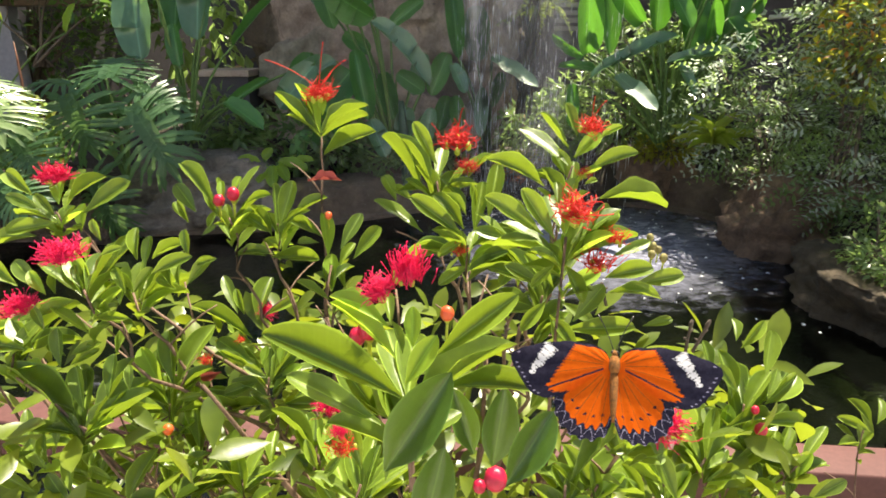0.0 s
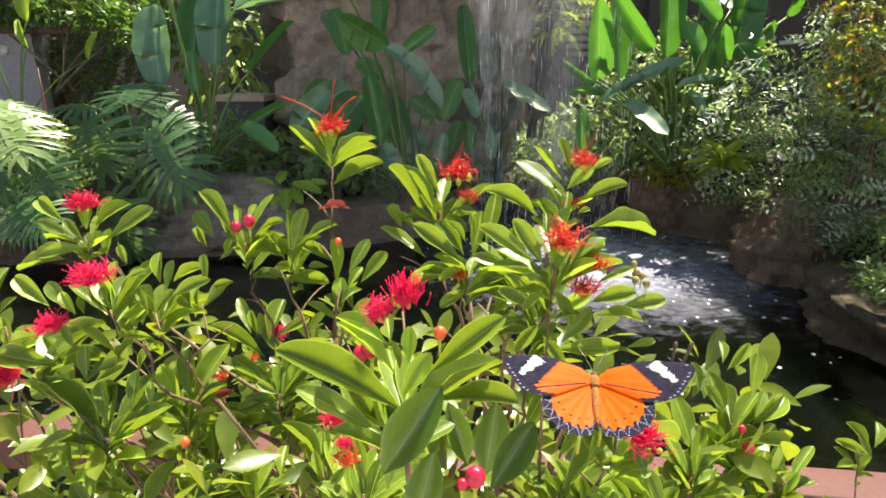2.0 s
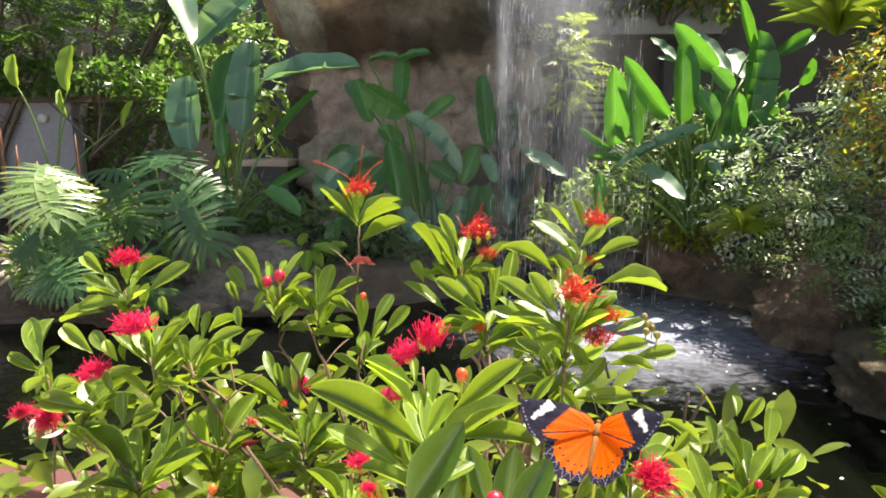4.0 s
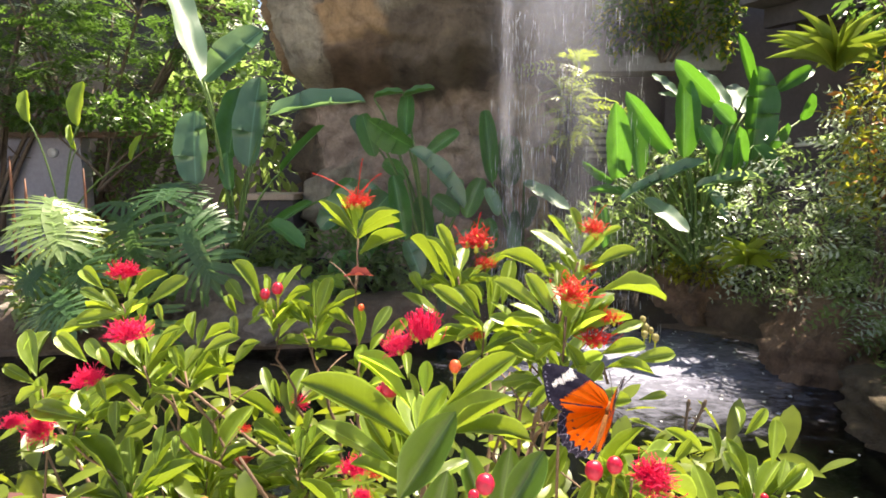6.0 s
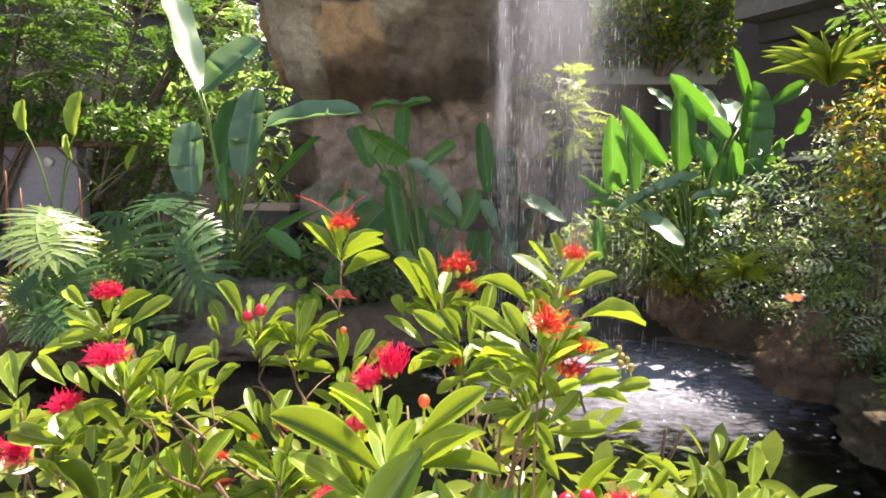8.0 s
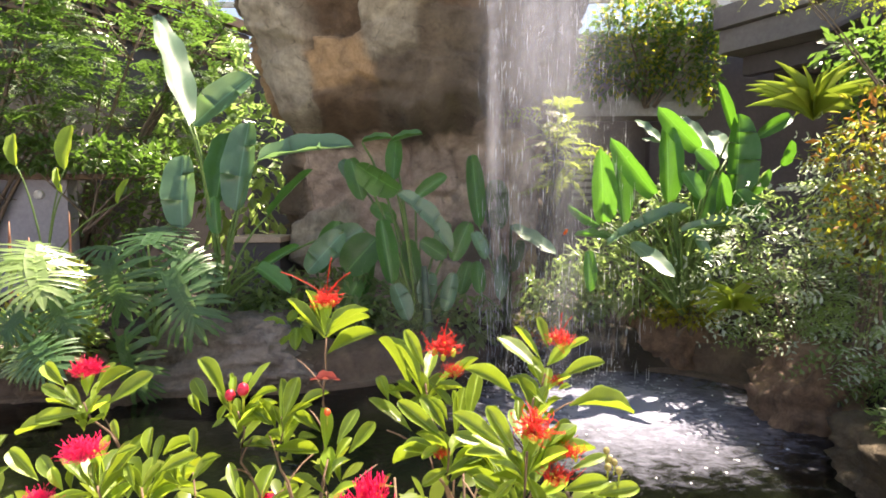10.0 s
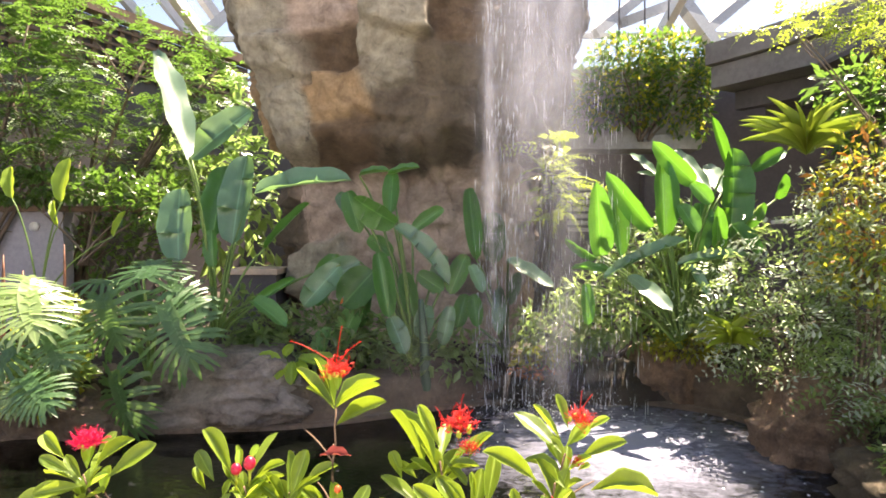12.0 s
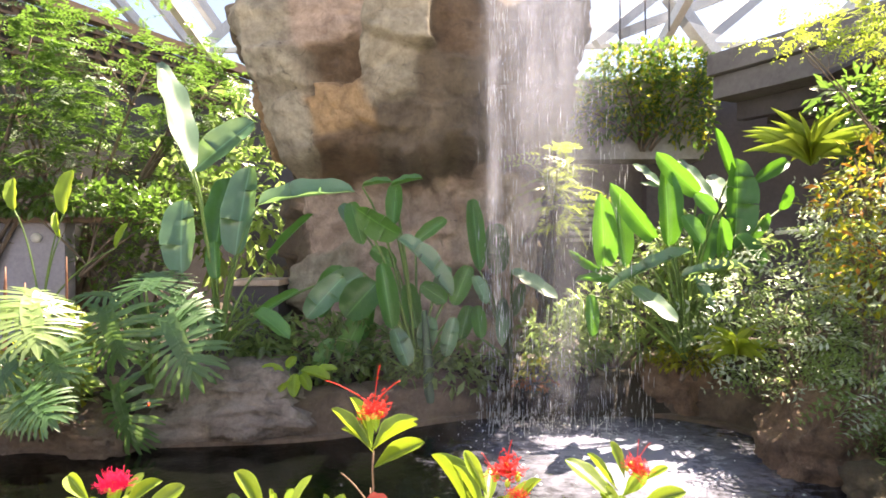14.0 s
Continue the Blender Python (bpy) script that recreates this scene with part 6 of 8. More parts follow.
leaf(b, (-0.144, 0.332, 1.285), (-0.151, 0.339, 1.296), 0.0066, (0.08, -0.83, 0.55))
leaf(b, (-0.150, 0.335, 1.277), (-0.149, 0.343, 1.287), 0.0060, (0.02, -0.83, 0.56))
leaf(b, (-0.149, 0.327, 1.274), (-0.160, 0.331, 1.283), 0.0070, (0.12, -0.82, 0.55))
leaf(b, (-0.134, 0.334, 1.297), (-0.132, 0.343, 1.311), 0.0067, (0.01, -0.85, 0.53))
leaf(b, (-0.162, 0.325, 1.291), (-0.167, 0.333, 1.299), 0.0056, (0.01, -0.75, 0.67))
leaf(b, (-0.181, 0.335, 1.283), (-0.182, 0.339, 1.295), 0.0058, (0.05, -0.94, 0.33))
leaf(b, (-0.130, 0.332, 1.295), (-0.111, 0.335, 1.304), 0.0096, (-0.10, -0.81, 0.58))
leaf(b, (-0.171, 0.334, 1.280), (-0.188, 0.329, 1.275), 0.0079, (0.05, -0.77, 0.64))
leaf(b, (-0.151, 0.328, 1.306), (-0.141, 0.330, 1.310), 0.0051, (-0.05, -0.80, 0.60))
leaf(b, (-0.188, 0.337, 1.274), (-0.203, 0.331, 1.271), 0.0073, (0.17, -0.73, 0.66))
leaf(b, (-0.158, 0.326, 1.274), (-0.143, 0.327, 1.274), 0.0064, (0.05, -0.78, 0.63))
whorl(b, (-0.164, 0.331, 1.287), 8, 0.03)
b = branch((-0.044, 0.371, 1.058), (-0.124, 0.355, 1.157), (-0.150, 0.350, 1.278), 0.001)
leaf(b, (-0.121, 0.350, 1.282), (-0.109, 0.358, 1.295), 0.0093, (-0.07, -0.85, 0.53))
leaf(b, (-0.127, 0.354, 1.280), (-0.130, 0.367, 1.296), 0.0085, (-0.46, -0.74, 0.49))
leaf(b, (-0.127, 0.345, 1.284), (-0.134, 0.357, 1.296), 0.0080, (0.00, -0.74, 0.68))
leaf(b, (-0.148, 0.346, 1.279), (-0.138, 0.352, 1.291), 0.0077, (-0.11, -0.87, 0.48))
leaf(b, (-0.120, 0.354, 1.296), (-0.123, 0.361, 1.309), 0.0065, (0.06, -0.87, 0.50))
leaf(b, (-0.117, 0.354, 1.291), (-0.107, 0.354, 1.296), 0.0052, (-0.20, -0.82, 0.54))
leaf(b, (-0.139, 0.354, 1.295), (-0.122, 0.357, 1.305), 0.0085, (-0.29, -0.70, 0.65))
leaf(b, (-0.125, 0.346, 1.281), (-0.137, 0.350, 1.288), 0.0069, (0.06, -0.79, 0.61))
whorl(b, (-0.150, 0.350, 1.278), 5, 0.028)
b = branch((-0.300, 0.400, 0.900), (-0.271, 0.385, 1.060), (-0.262, 0.380, 1.255), 0.001)
leaf(b, (-0.263, 0.378, 1.263), (-0.282, 0.395, 1.290), 0.0165, (0.07, -0.82, 0.57))
leaf(b, (-0.272, 0.385, 1.262), (-0.273, 0.404, 1.288), 0.0142, (0.03, -0.81, 0.59))
leaf(b, (-0.258, 0.374, 1.267), (-0.252, 0.379, 1.276), 0.0056, (-0.08, -0.88, 0.46))
leaf(b, (-0.262, 0.381, 1.254), (-0.278, 0.375, 1.245), 0.0089, (-0.05, -0.81, 0.59))
leaf(b, (-0.267, 0.383, 1.255), (-0.292, 0.388, 1.265), 0.0100, (0.05, -0.78, 0.62))
b = branch((-0.080, 0.392, 1.079), (-0.110, 0.413, 1.178), (-0.120, 0.420, 1.299), 0.001)
leaf(b, (-0.127, 0.417, 1.307), (-0.154, 0.440, 1.333), 0.0140, (0.28, -0.56, 0.78))
leaf(b, (-0.139, 0.418, 1.303), (-0.156, 0.431, 1.319), 0.0122, (0.01, -0.77, 0.64))
leaf(b, (-0.148, 0.426, 1.294), (-0.159, 0.435, 1.307), 0.0084, (0.05, -0.80, 0.60))
leaf(b, (-0.116, 0.422, 1.306), (-0.105, 0.438, 1.330), 0.0129, (-0.59, -0.52, 0.62))
leaf(b, (-0.122, 0.418, 1.309), (-0.125, 0.428, 1.321), 0.0058, (0.01, -0.75, 0.67), True)
leaf(b, (-0.116, 0.420, 1.315), (-0.113, 0.428, 1.324), 0.0052, (0.04, -0.75, 0.66), True)
leaf(b, (-0.108, 0.418, 1.309), (-0.094, 0.425, 1.314), 0.0072, (0.10, -0.74, 0.66))
leaf(b, (-0.131, 0.423, 1.294), (-0.102, 0.425, 1.293), 0.0114, (0.05, -0.78, 0.63))
leaf(b, (-0.094, 0.419, 1.287), (-0.106, 0.427, 1.308), 0.0075, (0.60, -0.58, 0.55))
leaf(b, (-0.135, 0.423, 1.289), (-0.131, 0.429, 1.301), 0.0061, (-0.03, -0.89, 0.46))
leaf(b, (-0.128, 0.422, 1.299), (-0.136, 0.429, 1.317), 0.0074, (0.15, -0.90, 0.40))
leaf(b, (-0.136, 0.415, 1.289), (-0.128, 0.417, 1.295), 0.0047, (-0.19, -0.86, 0.47))
leaf(b, (-0.114, 0.424, 1.302), (-0.095, 0.414, 1.293), 0.0089, (-0.05, -0.74, 0.67))
leaf(b, (-0.124, 0.425, 1.312), (-0.128, 0.430, 1.323), 0.0041, (0.34, -0.77, 0.54))
whorl(b, (-0.120, 0.420, 1.299), 2, 0.025)
b = branch((-0.036, 0.392, 1.075), (-0.076, 0.413, 1.174), (-0.090, 0.420, 1.295), 0.001)
leaf(b, (-0.090, 0.418, 1.291), (-0.095, 0.435, 1.317), 0.0093, (0.63, -0.58, 0.52))
leaf(b, (-0.087, 0.415, 1.295), (-0.080, 0.429, 1.320), 0.0136, (-0.02, -0.88, 0.48))
leaf(b, (-0.081, 0.425, 1.299), (-0.061, 0.429, 1.312), 0.0113, (-0.42, -0.47, 0.78))
leaf(b, (-0.087, 0.422, 1.295), (-0.072, 0.426, 1.304), 0.0070, (-0.13, -0.83, 0.55))
leaf(b, (-0.118, 0.418, 1.274), (-0.096, 0.416, 1.281), 0.0101, (-0.30, -0.43, 0.85))
leaf(b, (-0.094, 0.414, 1.275), (-0.065, 0.421, 1.273), 0.0127, (0.21, -0.75, 0.63))
leaf(b, (-0.108, 0.424, 1.274), (-0.086, 0.433, 1.282), 0.0105, (-0.09, -0.51, 0.86))
leaf(b, (-0.090, 0.424, 1.291), (-0.078, 0.426, 1.290), 0.0053, (0.21, -0.75, 0.63))
leaf(b, (-0.098, 0.416, 1.275), (-0.118, 0.419, 1.277), 0.0076, (0.06, -0.43, 0.90))
b = branch((-0.025, 0.386, 1.055), (-0.047, 0.397, 1.154), (-0.054, 0.400, 1.275), 0.001)
leaf(b, (-0.056, 0.401, 1.280), (-0.061, 0.422, 1.303), 0.0098, (0.44, -0.61, 0.65), True)
leaf(b, (-0.059, 0.403, 1.292), (-0.082, 0.416, 1.302), 0.0102, (-0.10, -0.72, 0.69))
leaf(b, (-0.047, 0.395, 1.287), (-0.036, 0.409, 1.306), 0.0108, (0.00, -0.81, 0.59))
leaf(b, (-0.055, 0.402, 1.257), (-0.057, 0.417, 1.277), 0.0109, (0.03, -0.79, 0.62), True)
leaf(b, (-0.061, 0.401, 1.289), (-0.075, 0.404, 1.289), 0.0062, (-0.15, -0.76, 0.64))
leaf(b, (-0.040, 0.398, 1.280), (-0.025, 0.412, 1.295), 0.0116, (0.08, -0.73, 0.68))
leaf(b, (-0.049, 0.399, 1.275), (-0.041, 0.408, 1.288), 0.0078, (-0.01, -0.82, 0.57))
leaf(b, (-0.047, 0.405, 1.257), (-0.056, 0.417, 1.273), 0.0072, (0.26, -0.69, 0.68))
b = branch((-0.103, 0.365, 1.034), (-0.179, 0.339, 1.133), (-0.205, 0.330, 1.254), 0.001)
leaf(b, (-0.196, 0.327, 1.256), (-0.231, 0.328, 1.263), 0.0164, (0.10, -0.78, 0.61))
leaf(b, (-0.206, 0.332, 1.270), (-0.228, 0.335, 1.267), 0.0084, (-0.21, -0.52, 0.83))
leaf(b, (-0.225, 0.335, 1.272), (-0.242, 0.330, 1.266), 0.0086, (-0.00, -0.78, 0.62))
leaf(b, (-0.194, 0.329, 1.255), (-0.209, 0.340, 1.267), 0.0094, (-0.02, -0.75, 0.66))
leaf(b, (-0.206, 0.327, 1.252), (-0.193, 0.336, 1.269), 0.0106, (-0.07, -0.86, 0.51))
leaf(b, (-0.179, 0.324, 1.248), (-0.181, 0.332, 1.266), 0.0092, (0.05, -0.92, 0.39))
leaf(b, (-0.179, 0.330, 1.251), (-0.191, 0.335, 1.256), 0.0061, (-0.02, -0.76, 0.65))
leaf(b, (-0.177, 0.331, 1.251), (-0.163, 0.334, 1.257), 0.0071, (-0.12, -0.81, 0.58))
leaf(b, (-0.181, 0.335, 1.243), (-0.168, 0.340, 1.250), 0.0071, (-0.00, -0.79, 0.62))
leaf(b, (-0.184, 0.326, 1.267), (-0.191, 0.330, 1.279), 0.0065, (0.18, -0.90, 0.39))
leaf(b, (-0.200, 0.336, 1.252), (-0.216, 0.335, 1.241), 0.0087, (-0.26, -0.84, 0.48))
leaf(b, (-0.156, 0.335, 1.249), (-0.152, 0.344, 1.263), 0.0065, (0.01, -0.83, 0.56))
whorl(b, (-0.205, 0.330, 1.254), 8, 0.035)
b = branch((-0.066, 0.401, 0.976), (-0.109, 0.438, 1.075), (-0.123, 0.450, 1.196), 0.001)
leaf(b, (-0.122, 0.445, 1.203), (-0.164, 0.454, 1.228), 0.0148, (0.41, -0.40, 0.82))
leaf(b, (-0.118, 0.447, 1.216), (-0.113, 0.471, 1.242), 0.0167, (0.04, -0.73, 0.68))
leaf(b, (-0.134, 0.455, 1.218), (-0.148, 0.473, 1.241), 0.0111, (0.12, -0.73, 0.67))
leaf(b, (-0.126, 0.446, 1.221), (-0.133, 0.453, 1.238), 0.0073, (0.11, -0.89, 0.44))
leaf(b, (-0.111, 0.448, 1.220), (-0.090, 0.460, 1.228), 0.0104, (0.14, -0.72, 0.68))
leaf(b, (-0.124, 0.446, 1.198), (-0.142, 0.458, 1.211), 0.0110, (-0.03, -0.74, 0.67))
b = branch((-0.028, 0.374, 1.001), (-0.072, 0.364, 1.100), (-0.086, 0.360, 1.221), 0.001)
leaf(b, (-0.094, 0.361, 1.229), (-0.119, 0.374, 1.239), 0.0139, (-0.11, -0.71, 0.69))
leaf(b, (-0.088, 0.357, 1.231), (-0.086, 0.363, 1.240), 0.0050, (0.01, -0.84, 0.54), True)
leaf(b, (-0.080, 0.356, 1.239), (-0.078, 0.361, 1.252), 0.0069, (-0.03, -0.94, 0.34))
leaf(b, (-0.077, 0.354, 1.233), (-0.076, 0.359, 1.243), 0.0049, (-0.00, -0.89, 0.45), True)
leaf(b, (-0.085, 0.355, 1.224), (-0.098, 0.356, 1.231), 0.0070, (0.25, -0.81, 0.53))
leaf(b, (-0.080, 0.366, 1.200), (-0.056, 0.364, 1.202), 0.0100, (-0.12, -0.77, 0.62))
leaf(b, (-0.103, 0.365, 1.208), (-0.130, 0.366, 1.205), 0.0097, (-0.13, -0.54, 0.83))
leaf(b, (-0.087, 0.363, 1.217), (-0.071, 0.373, 1.230), 0.0083, (-0.12, -0.70, 0.70))
leaf(b, (-0.084, 0.365, 1.220), (-0.091, 0.375, 1.230), 0.0053, (0.05, -0.71, 0.70), True)
leaf(b, (-0.088, 0.363, 1.202), (-0.117, 0.363, 1.199), 0.0094, (-0.08, -0.42, 0.90))
leaf(b, (-0.081, 0.362, 1.200), (-0.095, 0.360, 1.192), 0.0076, (-0.16, -0.83, 0.53))
leaf(b, (-0.092, 0.361, 1.218), (-0.111, 0.357, 1.212), 0.0092, (-0.04, -0.79, 0.61))
leaf(b, (-0.072, 0.356, 1.210), (-0.059, 0.363, 1.216), 0.0072, (0.11, -0.73, 0.67))
whorl(b, (-0.086, 0.360, 1.221), 8, 0.032)
b = branch((-0.064, 0.371, 0.990), (-0.121, 0.355, 1.089), (-0.140, 0.350, 1.210), 0.001)
leaf(b, (-0.140, 0.345, 1.222), (-0.153, 0.353, 1.244), 0.0123, (0.16, -0.89, 0.43), True)
leaf(b, (-0.145, 0.354, 1.220), (-0.149, 0.362, 1.238), 0.0089, (0.08, -0.91, 0.42))
leaf(b, (-0.136, 0.349, 1.223), (-0.142, 0.367, 1.247), 0.0140, (0.03, -0.79, 0.61))
leaf(b, (-0.135, 0.354, 1.222), (-0.120, 0.368, 1.251), 0.0155, (-0.07, -0.89, 0.45))
leaf(b, (-0.131, 0.349, 1.220), (-0.118, 0.355, 1.232), 0.0078, (-0.48, -0.46, 0.75))
leaf(b, (-0.124, 0.344, 1.184), (-0.133, 0.370, 1.211), 0.0138, (0.00, -0.72, 0.69))
leaf(b, (-0.137, 0.344, 1.212), (-0.166, 0.356, 1.218), 0.0095, (0.07, -0.30, 0.95))
leaf(b, (-0.121, 0.346, 1.188), (-0.109, 0.351, 1.204), 0.0094, (-0.15, -0.90, 0.41))
leaf(b, (-0.146, 0.354, 1.202), (-0.161, 0.358, 1.203), 0.0071, (-0.13, -0.75, 0.65))
leaf(b, (-0.134, 0.347, 1.214), (-0.121, 0.349, 1.217), 0.0063, (-0.01, -0.78, 0.62))
leaf(b, (-0.139, 0.350, 1.216), (-0.133, 0.358, 1.227), 0.0057, (0.02, -0.78, 0.63))
whorl(b, (-0.140, 0.350, 1.210), 8, 0.03)
b = branch((-0.094, 0.359, 1.003), (-0.148, 0.322, 1.102), (-0.166, 0.310, 1.223), 0.001)
leaf(b, (-0.170, 0.314, 1.229), (-0.189, 0.327, 1.240), 0.0119, (-0.09, -0.71, 0.70))
leaf(b, (-0.164, 0.312, 1.230), (-0.173, 0.328, 1.246), 0.0102, (-0.01, -0.72, 0.69))
leaf(b, (-0.184, 0.315, 1.207), (-0.184, 0.326, 1.228), 0.0111, (0.03, -0.89, 0.46))
leaf(b, (-0.167, 0.314, 1.220), (-0.146, 0.324, 1.227), 0.0113, (0.12, -0.74, 0.66))
leaf(b, (-0.168, 0.311, 1.217), (-0.197, 0.308, 1.224), 0.0091, (0.26, -0.42, 0.87))
leaf(b, (-0.150, 0.311, 1.238), (-0.151, 0.326, 1.254), 0.0085, (0.02, -0.72, 0.69))
leaf(b, (-0.137, 0.308, 1.244), (-0.140, 0.316, 1.254), 0.0062, (0.03, -0.80, 0.60))
leaf(b, (-0.190, 0.315, 1.197), (-0.197, 0.323, 1.209), 0.0075, (0.05, -0.81, 0.59))
leaf(b, (-0.166, 0.304, 1.203), (-0.168, 0.311, 1.211), 0.0046, (0.03, -0.79, 0.61))
whorl(b, (-0.166, 0.310, 1.223), 7, 0.035)
b = branch((0.160, 0.360, 0.850), (0.172, 0.345, 1.015), (0.177, 0.340, 1.217), 0.001)
leaf(b, (0.184, 0.337, 1.236), (0.192, 0.354, 1.254), 0.0118, (0.05, -0.73, 0.68))
leaf(b, (0.171, 0.342, 1.219), (0.169, 0.354, 1.243), 0.0125, (0.04, -0.89, 0.44))
leaf(b, (0.191, 0.345, 1.214), (0.215, 0.355, 1.227), 0.0136, (-0.00, -0.79, 0.62))
leaf(b, (0.184, 0.338, 1.207), (0.216, 0.343, 1.205), 0.0112, (0.14, -0.65, 0.75))
leaf(b, (0.180, 0.345, 1.213), (0.188, 0.358, 1.227), 0.0097, (0.06, -0.73, 0.68))
leaf(b, (0.160, 0.345, 1.193), (0.154, 0.366, 1.221), 0.0162, (0.03, -0.80, 0.61))
leaf(b, (0.157, 0.342, 1.236), (0.156, 0.352, 1.250), 0.0079, (0.03, -0.81, 0.59))
leaf(b, (0.167, 0.340, 1.255), (0.170, 0.351, 1.265), 0.0069, (0.05, -0.69, 0.72))
leaf(b, (0.169, 0.338, 1.252), (0.182, 0.342, 1.266), 0.0079, (-0.20, -0.89, 0.42))
leaf(b, (0.180, 0.343, 1.197), (0.182, 0.353, 1.213), 0.0088, (0.01, -0.84, 0.54), True)
leaf(b, (0.189, 0.341, 1.199), (0.208, 0.350, 1.211), 0.0104, (-0.01, -0.80, 0.61))
leaf(b, (0.165, 0.337, 1.197), (0.172, 0.344, 1.214), 0.0094, (-0.08, -0.91, 0.41), True)
leaf(b, (0.170, 0.335, 1.227), (0.161, 0.346, 1.238), 0.0085, (-0.03, -0.72, 0.70))
leaf(b, (0.203, 0.345, 1.177), (0.217, 0.357, 1.192), 0.0113, (0.02, -0.78, 0.62))
leaf(b, (0.156, 0.335, 1.183), (0.164, 0.353, 1.199), 0.0117, (0.08, -0.68, 0.73))
leaf(b, (0.189, 0.344, 1.177), (0.188, 0.356, 1.196), 0.0102, (0.03, -0.84, 0.54))
leaf(b, (0.166, 0.334, 1.206), (0.199, 0.345, 1.212), 0.0106, (-0.03, -0.44, 0.90))
leaf(b, (0.190, 0.341, 1.220), (0.199, 0.351, 1.233), 0.0072, (0.00, -0.80, 0.60))
whorl(b, (0.177, 0.340, 1.217), 3, 0.035)
b = branch((0.011, 0.344, 1.045), (0.070, 0.281, 1.144), (0.089, 0.260, 1.265), 0.001)
leaf(b, (0.082, 0.280, 1.252), (0.092, 0.280, 1.281), 0.0092, (-0.86, -0.41, 0.29))
leaf(b, (0.088, 0.263, 1.260), (0.105, 0.256, 1.259), 0.0087, (-0.26, -0.70, 0.67))
leaf(b, (0.103, 0.260, 1.240), (0.100, 0.267, 1.257), 0.0088, (0.08, -0.92, 0.37))
leaf(b, (0.077, 0.258, 1.249), (0.087, 0.269, 1.259), 0.0080, (0.08, -0.72, 0.69))
leaf(b, (0.081, 0.263, 1.243), (0.108, 0.269, 1.245), 0.0125, (0.13, -0.76, 0.64))
leaf(b, (0.065, 0.258, 1.252), (0.073, 0.263, 1.262), 0.0066, (-0.06, -0.85, 0.52))
leaf(b, (0.108, 0.310, 1.254), (0.088, 0.310, 1.255), 0.0077, (0.04, -0.78, 0.63))
leaf(b, (0.137, 0.310, 1.254), (0.121, 0.310, 1.267), 0.0091, (0.34, -0.84, 0.42))
leaf(b, (0.076, 0.310, 1.253), (0.063, 0.310, 1.269), 0.0096, (0.37, -0.87, 0.32))
leaf(b, (0.119, 0.300, 1.253), (0.127, 0.300, 1.266), 0.0066, (-0.31, -0.94, 0.18))
leaf(b, (0.058, 0.320, 1.227), (0.069, 0.320, 1.251), 0.0110, (-0.27, -0.95, 0.13))
leaf(b, (0.087, 0.261, 1.266), (0.077, 0.261, 1.272), 0.0052, (0.26, -0.81, 0.53))
whorl(b, (0.089, 0.260, 1.265), 5, 0.035)
b = branch((0.420, 0.500, 0.850), (0.383, 0.500, 0.958), (0.371, 0.500, 1.090), 0.001)
leaf(b, (0.376, 0.499, 1.096), (0.367, 0.518, 1.111), 0.0121, (-0.06, -0.63, 0.78))
leaf(b, (0.381, 0.503, 1.085), (0.359, 0.516, 1.093), 0.0124, (-0.16, -0.69, 0.71))
leaf(b, (0.380, 0.498, 1.097), (0.391, 0.512, 1.115), 0.0119, (0.02, -0.78, 0.62))
leaf(b, (0.384, 0.503, 1.082), (0.377, 0.516, 1.096), 0.0091, (0.01, -0.75, 0.66))
b = branch((-0.079, 0.359, 1.003), (-0.145, 0.322, 1.102), (-0.166, 0.310, 1.223), 0.001)
leaf(b, (-0.189, 0.306, 1.211), (-0.202, 0.296, 1.208), 0.0077, (0.28, -0.58, 0.77))
leaf(b, (-0.192, 0.315, 1.193), (-0.208, 0.327, 1.203), 0.0106, (-0.08, -0.68, 0.73))
leaf(b, (-0.176, 0.307, 1.185), (-0.181, 0.320, 1.199), 0.0090, (-0.00, -0.72, 0.69))
leaf(b, (-0.154, 0.309, 1.191), (-0.168, 0.313, 1.195), 0.0070, (-0.01, -0.73, 0.68))
leaf(b, (-0.154, 0.314, 1.175), (-0.178, 0.315, 1.182), 0.0112, (0.14, -0.75, 0.64))
leaf(b, (-0.150, 0.311, 1.177), (-0.140, 0.322, 1.200), 0.0126, (-0.12, -0.89, 0.45))
leaf(b, (-0.197, 0.310, 1.183), (-0.214, 0.311, 1.195), 0.0094, (0.33, -0.80, 0.50))
leaf(b, (-0.177, 0.307, 1.175), (-0.192, 0.314, 1.191), 0.0106, (0.16, -0.83, 0.54))
whorl(b, (-0.166, 0.310, 1.223), 4, 0.045)
b = branch((-0.030, 0.365, 0.955), (-0.098, 0.339, 1.054), (-0.121, 0.330, 1.175), 0.001)
leaf(b, (-0.113, 0.326, 1.179), (-0.093, 0.336, 1.187), 0.0086, (-0.15, -0.43, 0.89))
leaf(b, (-0.125, 0.325, 1.165), (-0.114, 0.335, 1.170), 0.0075, (0.18, -0.60, 0.78))
leaf(b, (-0.134, 0.326, 1.185), (-0.145, 0.328, 1.194), 0.0069, (0.27, -0.82, 0.50))
leaf(b, (-0.079, 0.327, 1.187), (-0.080, 0.342, 1.200), 0.0092, (-0.00, -0.65, 0.76))
leaf(b, (-0.084, 0.332, 1.191), (-0.070, 0.330, 1.181), 0.0078, (0.27, -0.81, 0.53))
leaf(b, (-0.074, 0.330, 1.174), (-0.084, 0.329, 1.177), 0.0049, (0.26, -0.74, 0.62))
leaf(b, (-0.144, 0.328, 1.194), (-0.123, 0.322, 1.187), 0.0076, (0.08, -0.63, 0.77))
leaf(b, (-0.061, 0.336, 1.189), (-0.066, 0.340, 1.200), 0.0061, (0.13, -0.90, 0.41))
